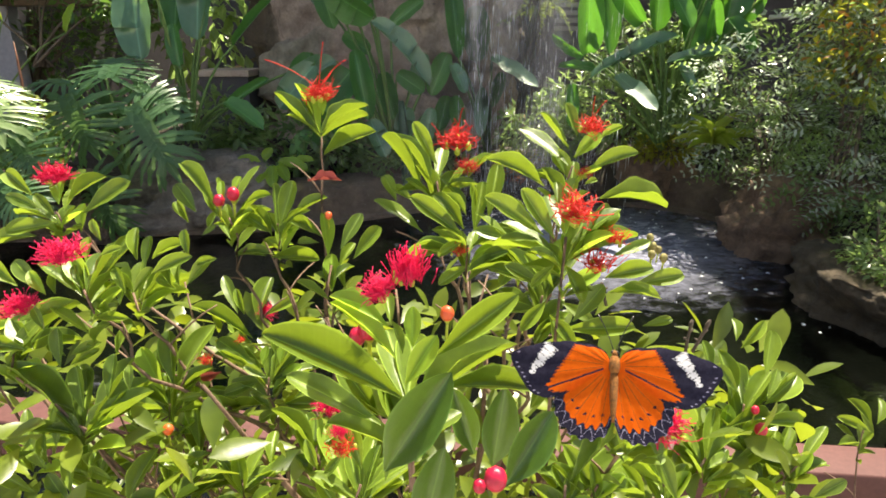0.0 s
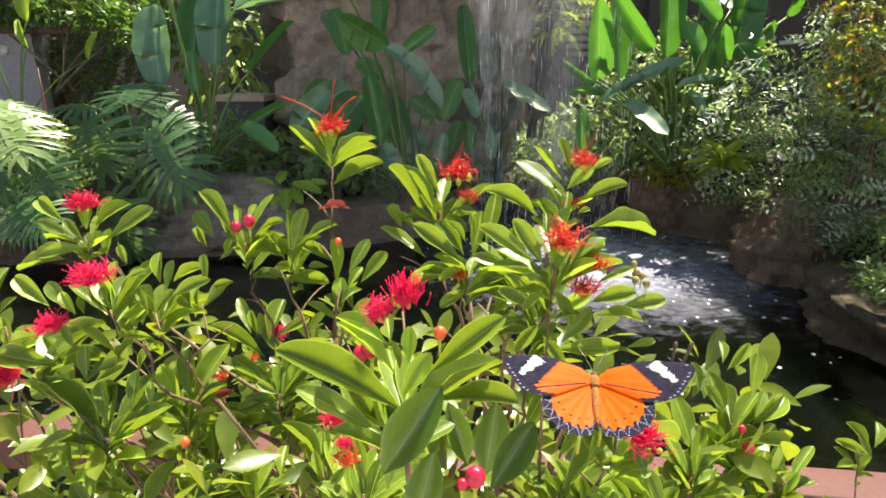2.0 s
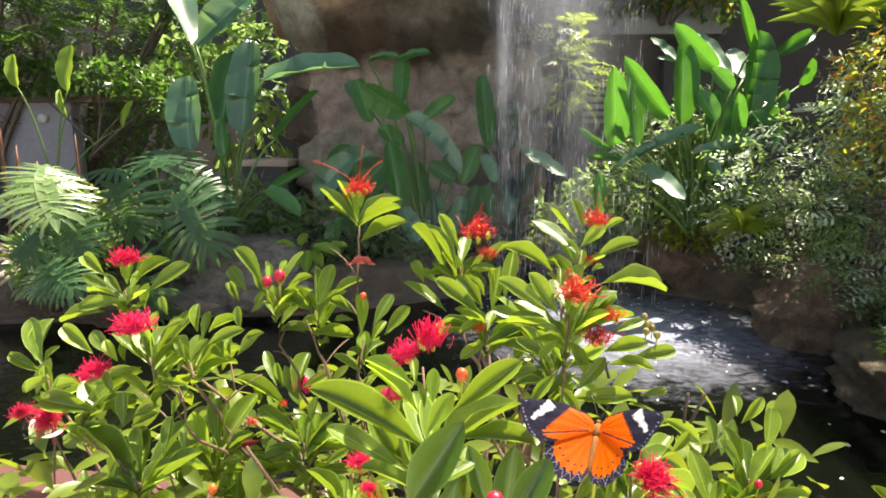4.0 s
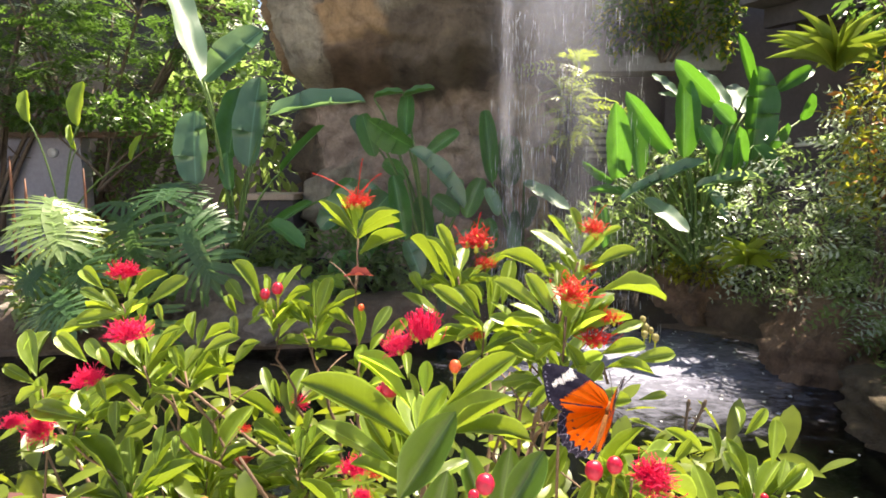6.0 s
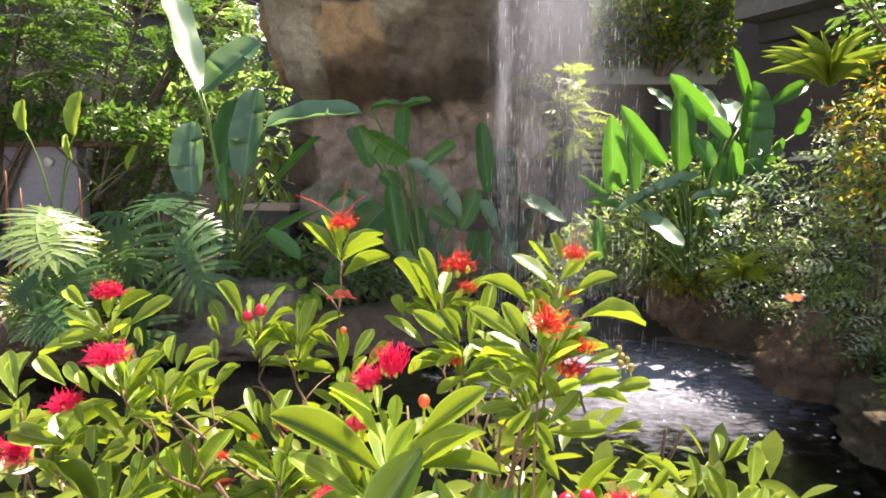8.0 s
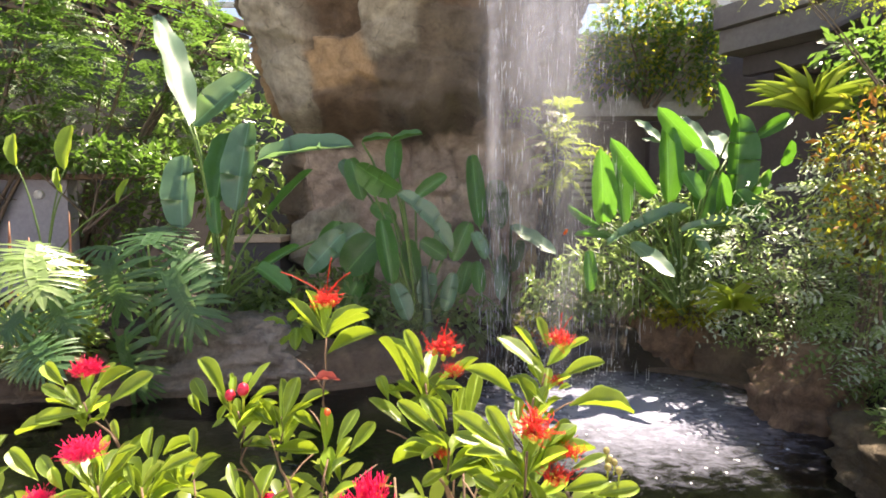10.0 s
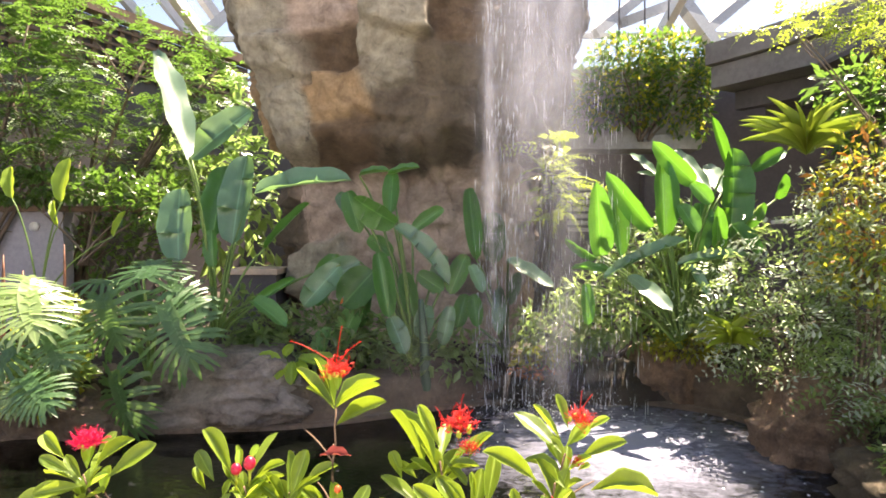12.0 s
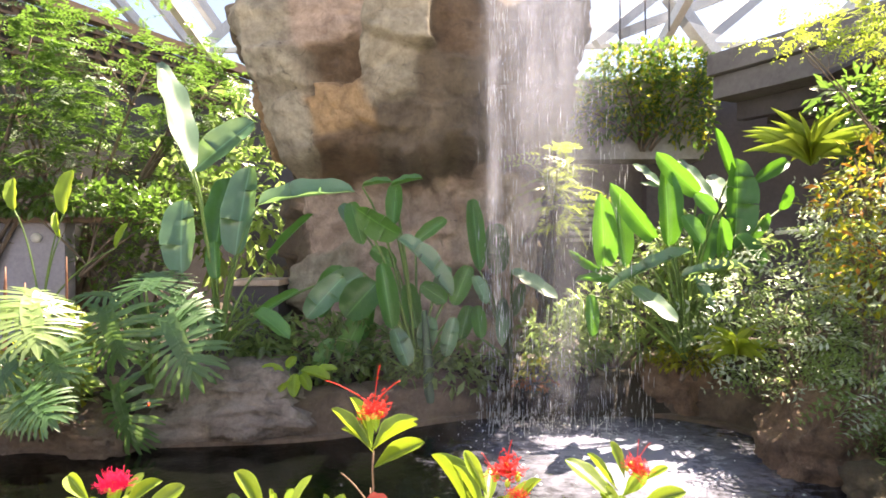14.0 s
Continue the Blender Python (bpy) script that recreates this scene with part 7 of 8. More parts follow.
leaf(b, (-0.116, 0.327, 1.181), (-0.125, 0.338, 1.191), 0.0080, (-0.04, -0.69, 0.72))
leaf(b, (-0.098, 0.325, 1.171), (-0.085, 0.336, 1.177), 0.0083, (0.16, -0.62, 0.77))
leaf(b, (-0.056, 0.328, 1.162), (-0.067, 0.336, 1.173), 0.0083, (0.05, -0.78, 0.63))
whorl(b, (-0.121, 0.330, 1.175), 5, 0.045)
b = branch((-0.002, 0.347, 0.994), (-0.021, 0.289, 1.093), (-0.027, 0.270, 1.214), 0.001)
leaf(b, (-0.026, 0.275, 1.237), (-0.030, 0.279, 1.249), 0.0059, (0.12, -0.92, 0.36))
leaf(b, (-0.022, 0.274, 1.226), (-0.027, 0.282, 1.244), 0.0093, (0.09, -0.91, 0.41))
leaf(b, (-0.041, 0.273, 1.227), (-0.046, 0.276, 1.239), 0.0061, (0.16, -0.92, 0.35))
leaf(b, (-0.039, 0.273, 1.221), (-0.032, 0.277, 1.230), 0.0057, (-0.19, -0.86, 0.47))
leaf(b, (-0.031, 0.266, 1.211), (-0.041, 0.270, 1.224), 0.0073, (0.25, -0.87, 0.42))
leaf(b, (-0.011, 0.268, 1.225), (-0.009, 0.275, 1.237), 0.0062, (-0.04, -0.87, 0.49))
whorl(b, (-0.027, 0.270, 1.214), 5, 0.045)
b = branch((0.059, 0.347, 1.001), (0.065, 0.289, 1.100), (0.067, 0.270, 1.221), 0.001)
leaf(b, (0.070, 0.271, 1.214), (0.063, 0.278, 1.226), 0.0073, (0.09, -0.85, 0.53))
leaf(b, (0.081, 0.276, 1.213), (0.069, 0.283, 1.232), 0.0109, (0.18, -0.88, 0.45))
leaf(b, (0.086, 0.267, 1.241), (0.108, 0.270, 1.235), 0.0096, (0.27, -0.73, 0.63))
leaf(b, (0.104, 0.275, 1.210), (0.096, 0.285, 1.221), 0.0077, (0.00, -0.74, 0.67))
leaf(b, (0.089, 0.276, 1.207), (0.084, 0.280, 1.222), 0.0075, (0.14, -0.93, 0.34))
leaf(b, (0.119, 0.275, 1.208), (0.112, 0.289, 1.224), 0.0106, (0.00, -0.74, 0.67))
leaf(b, (0.057, 0.272, 1.225), (0.048, 0.280, 1.231), 0.0062, (-0.09, -0.67, 0.74))
whorl(b, (0.067, 0.270, 1.221), 6, 0.045)
b = branch((0.062, 0.365, 0.952), (0.158, 0.339, 1.051), (0.190, 0.330, 1.172), 0.001)
leaf(b, (0.166, 0.326, 1.184), (0.189, 0.330, 1.201), 0.0107, (-0.25, -0.82, 0.52))
leaf(b, (0.205, 0.330, 1.162), (0.211, 0.341, 1.179), 0.0097, (-0.04, -0.81, 0.59))
leaf(b, (0.163, 0.330, 1.164), (0.177, 0.339, 1.180), 0.0105, (-0.13, -0.83, 0.54))
leaf(b, (0.191, 0.333, 1.173), (0.188, 0.344, 1.184), 0.0071, (-0.01, -0.69, 0.72))
leaf(b, (0.222, 0.333, 1.162), (0.238, 0.333, 1.173), 0.0093, (-0.33, -0.80, 0.51))
whorl(b, (0.190, 0.330, 1.172), 4, 0.045)
# low shoots that fill the shrub's foot
b = branch((0.088, 0.370, 1.005), (0.117, 0.320, 1.105), (0.146, 0.310, 1.205), 0.001)
whorl(b, (0.146, 0.310, 1.205), 6, 0.026)
b = branch((0.108, 0.370, 0.994), (0.144, 0.340, 1.094), (0.180, 0.330, 1.194), 0.001)
whorl(b, (0.180, 0.330, 1.194), 6, 0.026)
b = branch((0.124, 0.370, 0.986), (0.166, 0.340, 1.086), (0.207, 0.330, 1.186), 0.001)
whorl(b, (0.207, 0.330, 1.186), 5, 0.026)
b = branch((0.074, 0.370, 0.999), (0.099, 0.310, 1.099), (0.124, 0.300, 1.199), 0.001)
whorl(b, (0.124, 0.300, 1.199), 6, 0.026)
b = branch((-0.140, 0.370, 0.975), (-0.187, 0.370, 1.075), (-0.234, 0.360, 1.175), 0.001)
whorl(b, (-0.234, 0.360, 1.175), 6, 0.026)
b = branch((-0.106, 0.370, 0.982), (-0.141, 0.340, 1.082), (-0.176, 0.330, 1.182), 0.001)
whorl(b, (-0.176, 0.330, 1.182), 6, 0.026)
b = branch((-0.079, 0.370, 0.979), (-0.106, 0.330, 1.079), (-0.132, 0.320, 1.179), 0.001)
whorl(b, (-0.132, 0.320, 1.179), 6, 0.026)
b = branch((-0.053, 0.370, 0.991), (-0.071, 0.320, 1.091), (-0.089, 0.310, 1.191), 0.001)
whorl(b, (-0.089, 0.310, 1.191), 6, 0.026)
b = branch((-0.028, 0.370, 1.019), (-0.038, 0.310, 1.119), (-0.047, 0.300, 1.219), 0.001)
whorl(b, (-0.047, 0.300, 1.219), 6, 0.026)
b = branch((-0.013, 0.370, 1.021), (-0.017, 0.280, 1.121), (-0.022, 0.270, 1.221), 0.001)
whorl(b, (-0.022, 0.270, 1.221), 5, 0.026)
b = branch((-0.098, 0.370, 0.994), (-0.131, 0.370, 1.094), (-0.163, 0.360, 1.194), 0.001)
whorl(b, (-0.163, 0.360, 1.194), 5, 0.026)
b = branch((0.049, 0.370, 1.021), (0.065, 0.280, 1.121), (0.081, 0.270, 1.221), 0.001)
whorl(b, (0.081, 0.270, 1.221), 5, 0.026)
# short leaves crowded round the end of every shoot
for br, tip in SHOOTS[1:]:
    for k in range(7):
        a, el = k * 2.4 + shrub_rng.uniform(-0.4, 0.4), radians(shrub_rng.uniform(18, 68))
        d = Vector((math.cos(a) * math.cos(el), math.sin(a) * math.cos(el), math.sin(el))) * shrub_rng.uniform(0.015, 0.025) * (0.7 if math.sin(a) < -0.4 else 1.0)
        base = tip + d * 0.08 - Vector((0, 0, shrub_rng.uniform(0.006, 0.026) + (0.01 if math.sin(a) < -0.4 else 0)))
        leaf(br, base, base + d, d.length * 0.46, (-d.x, -d.y - 0.004, 0.4 * d.length + abs(d.z) * 0.4), k == 0)
flower((-0.061, 0.430, 1.377), 0.0123, "old", (0, -0.2, 1), [(-0.031, 0.000, 0.016), (0.004, 0.000, 0.026), (0.017, 0.000, 0.016)])
flower((0.021, 0.385, 1.356), 0.0129, "old", (0, -0.2, 1), [(0.003, 0.000, 0.014)])
flower((0.027, 0.385, 1.340), 0.0075, "old", (0, -0.2, 1))
flower((0.088, 0.364, 1.365), 0.0088, "old", (0, -0.2, 1), [(0.001, 0.000, 0.013), (0.007, 0.000, 0.011)])
flower((0.086, 0.360, 1.341), 0.0049, "old", (0, -0.2, 1))
flower((0.065, 0.280, 1.345), 0.0116, "old", (0, -0.2, 1))
flower((0.082, 0.280, 1.332), 0.0062, "dark", (0, -0.2, 1))
flower((0.075, 0.278, 1.323), 0.0088, "dark", (0, -0.2, 1))
flower((0.022, 0.340, 1.306), 0.0053, "dark", (0, -0.2, 1))
flower((-0.005, 0.212, 1.338), 0.0081, "fresh", (-0.3, -0.3, 1))
flower((0.004, 0.212, 1.343), 0.0084, "tall", (0, -0.2, 1))
flower((-0.237, 0.440, 1.324), 0.0155, "fresh", (0, -0.2, 1))
flower((-0.172, 0.331, 1.309), 0.0153, "fresh", (0, -0.2, 1))
flower((-0.190, 0.320, 1.285), 0.0120, "fresh", (0, -0.2, 1))
flower((-0.229, 0.330, 1.250), 0.0133, "fresh", (0, -0.6, 0.5))
flower((-0.243, 0.330, 1.254), 0.0087, "fresh", (0, -0.2, 1))
flower((-0.112, 0.455, 1.221), 0.0099, "fresh", (0.6, -0.2, 0.6))
flower((-0.033, 0.268, 1.264), 0.0092, "fresh", (0, -0.2, 1))
flower((-0.029, 0.270, 1.242), 0.0079, "dark", (0, -0.2, 1))
flower((-0.023, 0.268, 1.262), 0.0049, "old", (0, -0.2, 1))
flower((-0.095, 0.300, 1.266), 0.0037, "dark", (0, -0.2, 1))
flower((0.089, 0.225, 1.285), 0.0121, "fresh", (0.3, -0.6, 0.7))
flower((-0.030, 0.270, 1.249), 0.0060, "fresh", (0, -0.2, 1))
flower((-0.078, 0.300, 1.276), 0.0027, "dark", (0, -0.2, 1))
bud((-0.125, 0.420, 1.310), 0.0036, BUD)
bud((-0.116, 0.420, 1.314), 0.0040, BUD)
bud((-0.011, 0.235, 1.313), 0.0038, BUD)
bud((-0.015, 0.235, 1.310), 0.0029, BUD)
bud((0.025, 0.155, 1.317), 0.0025, BUD)
bud((0.183, 0.330, 1.208), 0.0034, BUD)
bud((0.077, 0.240, 1.281), 0.0032, BUD)
bud((0.070, 0.245, 1.276), 0.0037, BUD)
bud((0.178, 0.330, 1.220), 0.0022, BUD)
bud((-0.001, 0.250, 1.286), 0.0022, BUD)
bud((0.022, 0.160, 1.311), 0.0015, BUD)
bud((-0.054, 0.400, 1.306), 0.0022, BUD_ORANGE)
bud((0.015, 0.210, 1.330), 0.0021, BUD_ORANGE)
bud((-0.133, 0.330, 1.207), 0.0028, BUD_ORANGE)
bud((0.100, 0.290, 1.324), 0.0018, CALYX_DRY)
bud((0.1025, 0.290, 1.3225), 0.0015, CALYX_DRY)
bud((0.104, 0.287, 1.320), 0.0017, CALYX_DRY)
bud((0.099, 0.287, 1.3215), 0.0016, CALYX_DRY)
bud((0.099, 0.291, 1.3275), 0.0015, CALYX_DRY)


def inner_foliage():
    """The shrub's inner and lower leaves, and the woody base."""
    rng = random.Random(31)
    vs, fs = [], []
    prof = [(math.sin(math.pi * (k / 6) ** 1.35) ** 0.75 if 0 < k < 6 else 0.02) for k in range(7)]
    for _ in range(2700):
        a, u = rng.uniform(0, 2 * math.pi), math.sqrt(rng.random())
        z = 0.86 + 0.36 * rng.random() ** 0.8
        at = Vector((-0.05 + 0.29 * u * math.cos(a), 0.39 + 0.16 * u * math.sin(a), z))
        if at.y < 0.25 + 0.1 * (z - 0.86):
            continue
        an, el = rng.uniform(0, 2 * math.pi), radians(rng.uniform(-10, 65))
        d = Vector((math.cos(an) * math.cos(el), math.sin(an) * math.cos(el), math.sin(el)))
        ln = rng.uniform(0.017, 0.034)
        up = Vector((rng.gauss(0, 0.4), rng.gauss(0, 0.4), 1))
        x = d.cross(up).normalized()
        n = x.cross(d)
        i0 = len(vs)
        for k in range(7):
            y = k / 6
            c = at + d * ln * y - n * ln * 0.12 * y * y
            w = x * ln * 0.2 * prof[k]
            vs.extend([c - w + n * ln * 0.05 * prof[k], c, c + w + n * ln * 0.05 * prof[k]])
        for k in range(6):
            j = i0 + 3 * k
            fs.extend([(j, j + 1, j + 4, j + 3), (j + 1, j + 2, j + 5, j + 4)])
    vs = [tuple(v - SHRUB_AT) for v in vs]
    tagged(raw_part("inner_foliage", vs, fs, LEAF_FILL, shrub), kind="stuff")
    # the tangle of thin woody twigs inside
    bm = bmesh.new()
    for _ in range(85):
        a, u = rng.uniform(0, 2 * math.pi), math.sqrt(rng.random())
        end = Vector((-0.06 + 0.3 * u * math.cos(a), 0.4 + 0.13 * u * math.sin(a), rng.uniform(0.95, 1.24))) - SHRUB_AT
        st = Vector((end.x * rng.uniform(0.3, 0.7), end.y * 0.4, end.z - rng.uniform(0.1, 0.25)))
        mid = st * 0.5 + end * 0.5 + Vector((rng.gauss(0, 0.025), rng.gauss(0, 0.015), rng.uniform(-0.02, 0.03)))
        w = rng.uniform(0.0009, 0.0018)
        tube(bm, curve_pts(st, mid, end, 7), [w * (1.5 - 0.14 * i) for i in range(7)], 5)
    tagged(part("twig_tangle", bm, BARK_TWIG, shrub), kind="stuff")
    bm = bmesh.new()
    for k in range(6):
        a = k * 1.05
        tube(bm, curve_pts((0.03 * math.cos(a), 0.03 * math.sin(a), -0.15), (0.05 * math.cos(a), 0.04 * math.sin(a), 0.1), (0.16 * math.cos(a), 0.1 * math.sin(a), 0.3), 8), [0.008 - 0.0006 * i for i in range(8)], 7)
    part("trunk", bm, BARK_TWIG, shrub)


inner_foliage()


def planter():
    """A rendered trough that holds the shrub."""
    p = empty("planter_trough", (0, 0.36, 0))
    bm = bmesh.new()
    for lo, hi in (((-1.2, -0.17, 0.0), (1.2, -0.13, 0.62)), ((-1.2, 0.13, 0.0), (1.2, 0.17, 0.62)), ((-1.2, -0.129, 0.0), (-1.16, 0.129, 0.62)), ((1.16, -0.129, 0.0), (1.2, 0.129, 0.62)), ((-1.159, -0.129, 0.0), (1.159, 0.129, 0.04))):
        box(bm, lo, hi)
    part("trough", bm, CONCRETE, p, smooth=False)
    bm = bmesh.new()
    box(bm, (-1.158, -0.128, 0.041), (1.158, 0.128, 0.58))
    part("soil", bm, SOIL, p, smooth=False)
    tagged(p, "grey concrete trough of soil under the shrub", "planter")


planter()


def bare_twigs():
    """Leafless shoot ends."""
    for a, b, c in (((0.124, 0.300, 1.270), (0.124, 0.300, 1.278), (0.125, 0.300, 1.286)), ((0.127, 0.300, 1.270), (0.130, 0.300, 1.277), (0.133, 0.300, 1.286)), ((0.086, 0.300, 1.293), (0.084, 0.300, 1.299), (0.083, 0.300, 1.304)), ((0.042, 0.300, 1.273), (0.042, 0.300, 1.279), (0.042, 0.300, 1.284))):
        bm = bmesh.new()
        pts = curve_pts(Vector(a) - SHRUB_AT, Vector(b) - SHRUB_AT, Vector(c) - SHRUB_AT, 9)
        tube(bm, pts, [0.0008 - 0.00002 * k for k in range(7)] + [0.0011, 0.0006], 6)
        for k in (3, 5):
            tube(bm, [pts[k], pts[k] + Vector((0.002 * (k - 4), 0, 0.0015))], [0.0007, 0.0004], 5)
        part("twig", bm, TWIG_DARK, shrub)


TWIG_DARK = surface("dark_twig_bark", (0.03, 0.02, 0.015), (0.1, 0.07, 0.05), 60, 0.8, 6, 0.5, 0.001)
bare_twigs()


# ---- waterfall ----
def water_film():
    """A torn film of falling water: clear with white streaks."""
    m, nt, b = mix_tree("falling_water")
    n1 = noise_tex(nt, coords(nt, "Object", (3.4, 3.4, 0.9)), 1.6, 5, 0.6, 0.5)
    n2 = noise_tex(nt, coords(nt, "Object", (30, 30, 1.6)), 1.0, 3, 0.6)
    a = blend(nt, 0.2, n1, n2)
    b.inputs["Base Color"].default_value = (0.56, 0.57, 0.66, 1)
    b.inputs["Roughness"].default_value = 0.4
    tl = nt.nodes.new("ShaderNodeBsdfTranslucent")
    tl.inputs[0].default_value = (0.5, 0.51, 0.6, 1)
    both = nt.nodes.new("ShaderNodeMixShader")
    both.inputs[0].default_value = 0.6
    nt.links.new(b.outputs[0], both.inputs[1])
    nt.links.new(tl.outputs[0], both.inputs[2])
    tr = nt.nodes.new("ShaderNodeBsdfTransparent")
    ms = nt.nodes.new("ShaderNodeMixShader")
    # the veil thins towards its sides and breaks into drops on its way down
    uv = nt.nodes.new("ShaderNodeSeparateXYZ")
    nt.links.new(coords(nt, "UV"), uv.inputs[0])
    side = ramp(nt, uv.outputs[0], [(0.0, (0, 0, 0)), (0.3, (0.7,) * 3), (0.5, (1, 1, 1)), (0.7, (0.7,) * 3), (1.0, (0, 0, 0))])
    down = ramp(nt, uv.outputs[1], [(0.0, (0.16,) * 3), (0.2, (0.18,) * 3), (0.42, (0.5,) * 3), (0.7, (1, 1, 1))])
    thick = blend(nt, 1.0, blend(nt, 1.0, ramp(nt, a, [(0.33, (0.03,) * 3), (0.5, (0.2,) * 3), (0.72, (0.55,) * 3)]), side, "MULTIPLY"), down, "MULTIPLY")
    nt.links.new(thick, ms.inputs[0])
    nt.links.new(tr.outputs[0], ms.inputs[1])
    nt.links.new(both.outputs[0], ms.inputs[2])
    nt.links.new(ms.outputs[0], nt.nodes["Material Output"].inputs["Surface"])
    return m


def drop_matter():
    m, nt, b = mix_tree("water_drops")
    b.inputs["Base Color"].default_value = (0.88, 0.9, 0.93, 1)
    b.inputs["Roughness"].default_value = 0.15
    tl = nt.nodes.new("ShaderNodeBsdfTranslucent")
    tl.inputs[0].default_value = (0.9, 0.92, 0.95, 1)
    ms = nt.nodes.new("ShaderNodeMixShader")
    ms.inputs[0].default_value = 0.5
    nt.links.new(b.outputs[0], ms.inputs[1])
    nt.links.new(tl.outputs[0], ms.inputs[2])
    nt.links.new(ms.outputs[0], nt.nodes["Material Output"].inputs["Surface"])
    return m


def mist_matter(name, stops, thin, dense):
    """Fine spray hanging in the air: nearly clear, letting light through."""
    m, nt, b = mix_tree(name)
    tl = nt.nodes.new("ShaderNodeBsdfTranslucent")
    tl.inputs[0].default_value = (0.72, 0.74, 0.86, 1)
    df = nt.nodes.new("ShaderNodeBsdfDiffuse")
    df.inputs[0].default_value = (0.72, 0.74, 0.86, 1)
    both = nt.nodes.new("ShaderNodeMixShader")
    nt.links.new(tl.outputs[0], both.inputs[1])
    nt.links.new(df.outputs[0], both.inputs[2])
    tr = nt.nodes.new("ShaderNodeBsdfTransparent")
    ms = nt.nodes.new("ShaderNodeMixShader")
    uv = nt.nodes.new("ShaderNodeSeparateXYZ")
    nt.links.new(coords(nt, "UV"), uv.inputs[0])
    side = ramp(nt, uv.outputs[0], [(0.0, (0, 0, 0)), (0.25, (0.5,) * 3), (0.5, (1, 1, 1)), (0.75, (0.5,) * 3), (1.0, (0, 0, 0))])
    down = ramp(nt, uv.outputs[1], [(u, (d,) * 3) for u, d in stops])
    cloud = ramp(nt, noise_tex(nt, coords(nt, "Object", (1.6, 1.6, 0.9)), 1.5, 4, 0.55, 0.6), [(0.3, (thin,) * 3), (0.72, (dense,) * 3)])
    nt.links.new(blend(nt, 1.0, blend(nt, 1.0, cloud, side, "MULTIPLY"), down, "MULTIPLY"), ms.inputs[0])
    nt.links.new(tr.outputs[0], ms.inputs[1])
    nt.links.new(both.outputs[0], ms.inputs[2])
    nt.links.new(ms.outputs[0], nt.nodes["Material Output"].inputs["Surface"])
    return m


FILM, DROPS = water_film(), drop_matter()
MIST = mist_matter("spray_mist", [(0.0, 0.3), (0.12, 0.6), (0.5, 0.6), (0.75, 1.0)], 0.03, 0.21)
MIST_LOW = mist_matter("drifting_mist", [(0.0, 0.4), (0.25, 1.0), (0.65, 0.7), (1.0, 0.0)], 0.01, 0.035)
fall = tagged(empty("waterfall", (0.5, 4.85, 0.1)), "white backlit veil of water falling into the pool", "waterfall")


def film_sheet(x0, x1, y, bow, top, seed, name="veil", matter=None):
    """One veil: a wavy upright sheet."""
    vs, fs, nx, nz = [], [], 14, 24
    for k in range(nz + 1):
        z = top * k / nz
        for i in range(nx + 1):
            u = i / nx
            spread = 1 + 0.18 * (1 - k / nz)
            xm = (x0 + x1) / 2
            x = xm + (x0 + (x1 - x0) * u - xm) * spread
            vs.append((x, y - bow * math.sin(math.pi * u) + 0.05 * noise.noise((x * 3, z * 0.5, seed)) - 0.12 * (1 - (k / nz)), z))
    for k in range(nz):
        for i in range(nx):
            a = k * (nx + 1) + i
            fs.append((a, a + 1, a + nx + 2, a + nx + 1))
    ob = raw_part(name, vs, fs, matter or FILM, fall)
    lay = ob.data.uv_layers.new(name="veil")
    for lp in ob.data.loops:
        lay.data[lp.index].uv = ((lp.vertex_index % (nx + 1)) / nx, (lp.vertex_index // (nx + 1)) / nz)
    return ob


VEILS = [film_sheet(-0.4, 0.46, 0.0, 0.12, 4.5, 1.0), film_sheet(-0.28, 0.56, 0.1, 0.1, 4.5, 4.0), film_sheet(-0.35, -0.24, -0.08, 0.03, 4.5, 7.0), film_sheet(-0.34, -0.2, -0.16, 0.04, 2.6, 3.0), film_sheet(0.06, 0.42, -0.06, 0.05, 4.5, 9.0), film_sheet(0.16, 0.36, -0.12, 0.04, 4.5, 5.0), film_sheet(-0.18, 0.2, 0.05, 0.05, 4.5, 11.0)]
film_sheet(-0.5, 0.78, 0.25, 0.1, 4.5, 12.0, "mist", MIST)
film_sheet(-0.15, 0.66, -0.2, 0.15, 4.5, 15.0, "mist", MIST)
film_sheet(-1.6, 0.9, -0.42, 0.2, 2.1, 18.0, "mist", MIST_LOW)


def strands(seed, n, spread):
    """A loose group of stretched drops."""
    rng = random.Random(seed)
    vs, fs = [], []
    for _ in range(n):
        z = 0.12 + 4.28 * rng.random() ** 1.7
        low = 1 - z / 4.4
        x = -0.28 + 0.1 * low + rng.gauss(0, 0.035 + 0.05 * low) if rng.random() < 0.32 else 0.08 + 0.2 * low + rng.uniform(-1, 1) * (0.36 + 0.32 * low)
        y = rng.gauss(-0.05, spread)
        ln, w = 0.025 + 0.15 * rng.random() ** 2, rng.uniform(0.0007, 0.0018) * (1.5 if z < 1.6 else 0.8)
        i = len(vs)
        vs.extend([(x, y, z + ln / 2), (x + w, y, z), (x, y + w, z), (x - w, y, z), (x, y - w, z), (x, y, z - ln / 2)])
        for a, b in ((1, 2), (2, 3), (3, 4), (4, 1)):
            fs.extend([(i, i + a, i + b), (i + 5, i + b, i + a)])
    return tagged(raw_part("falling_spray", vs, fs, DROPS, fall), kind="stuff")


STRANDS = [strands(60 + k, 210, 0.14) for k in range(8)]


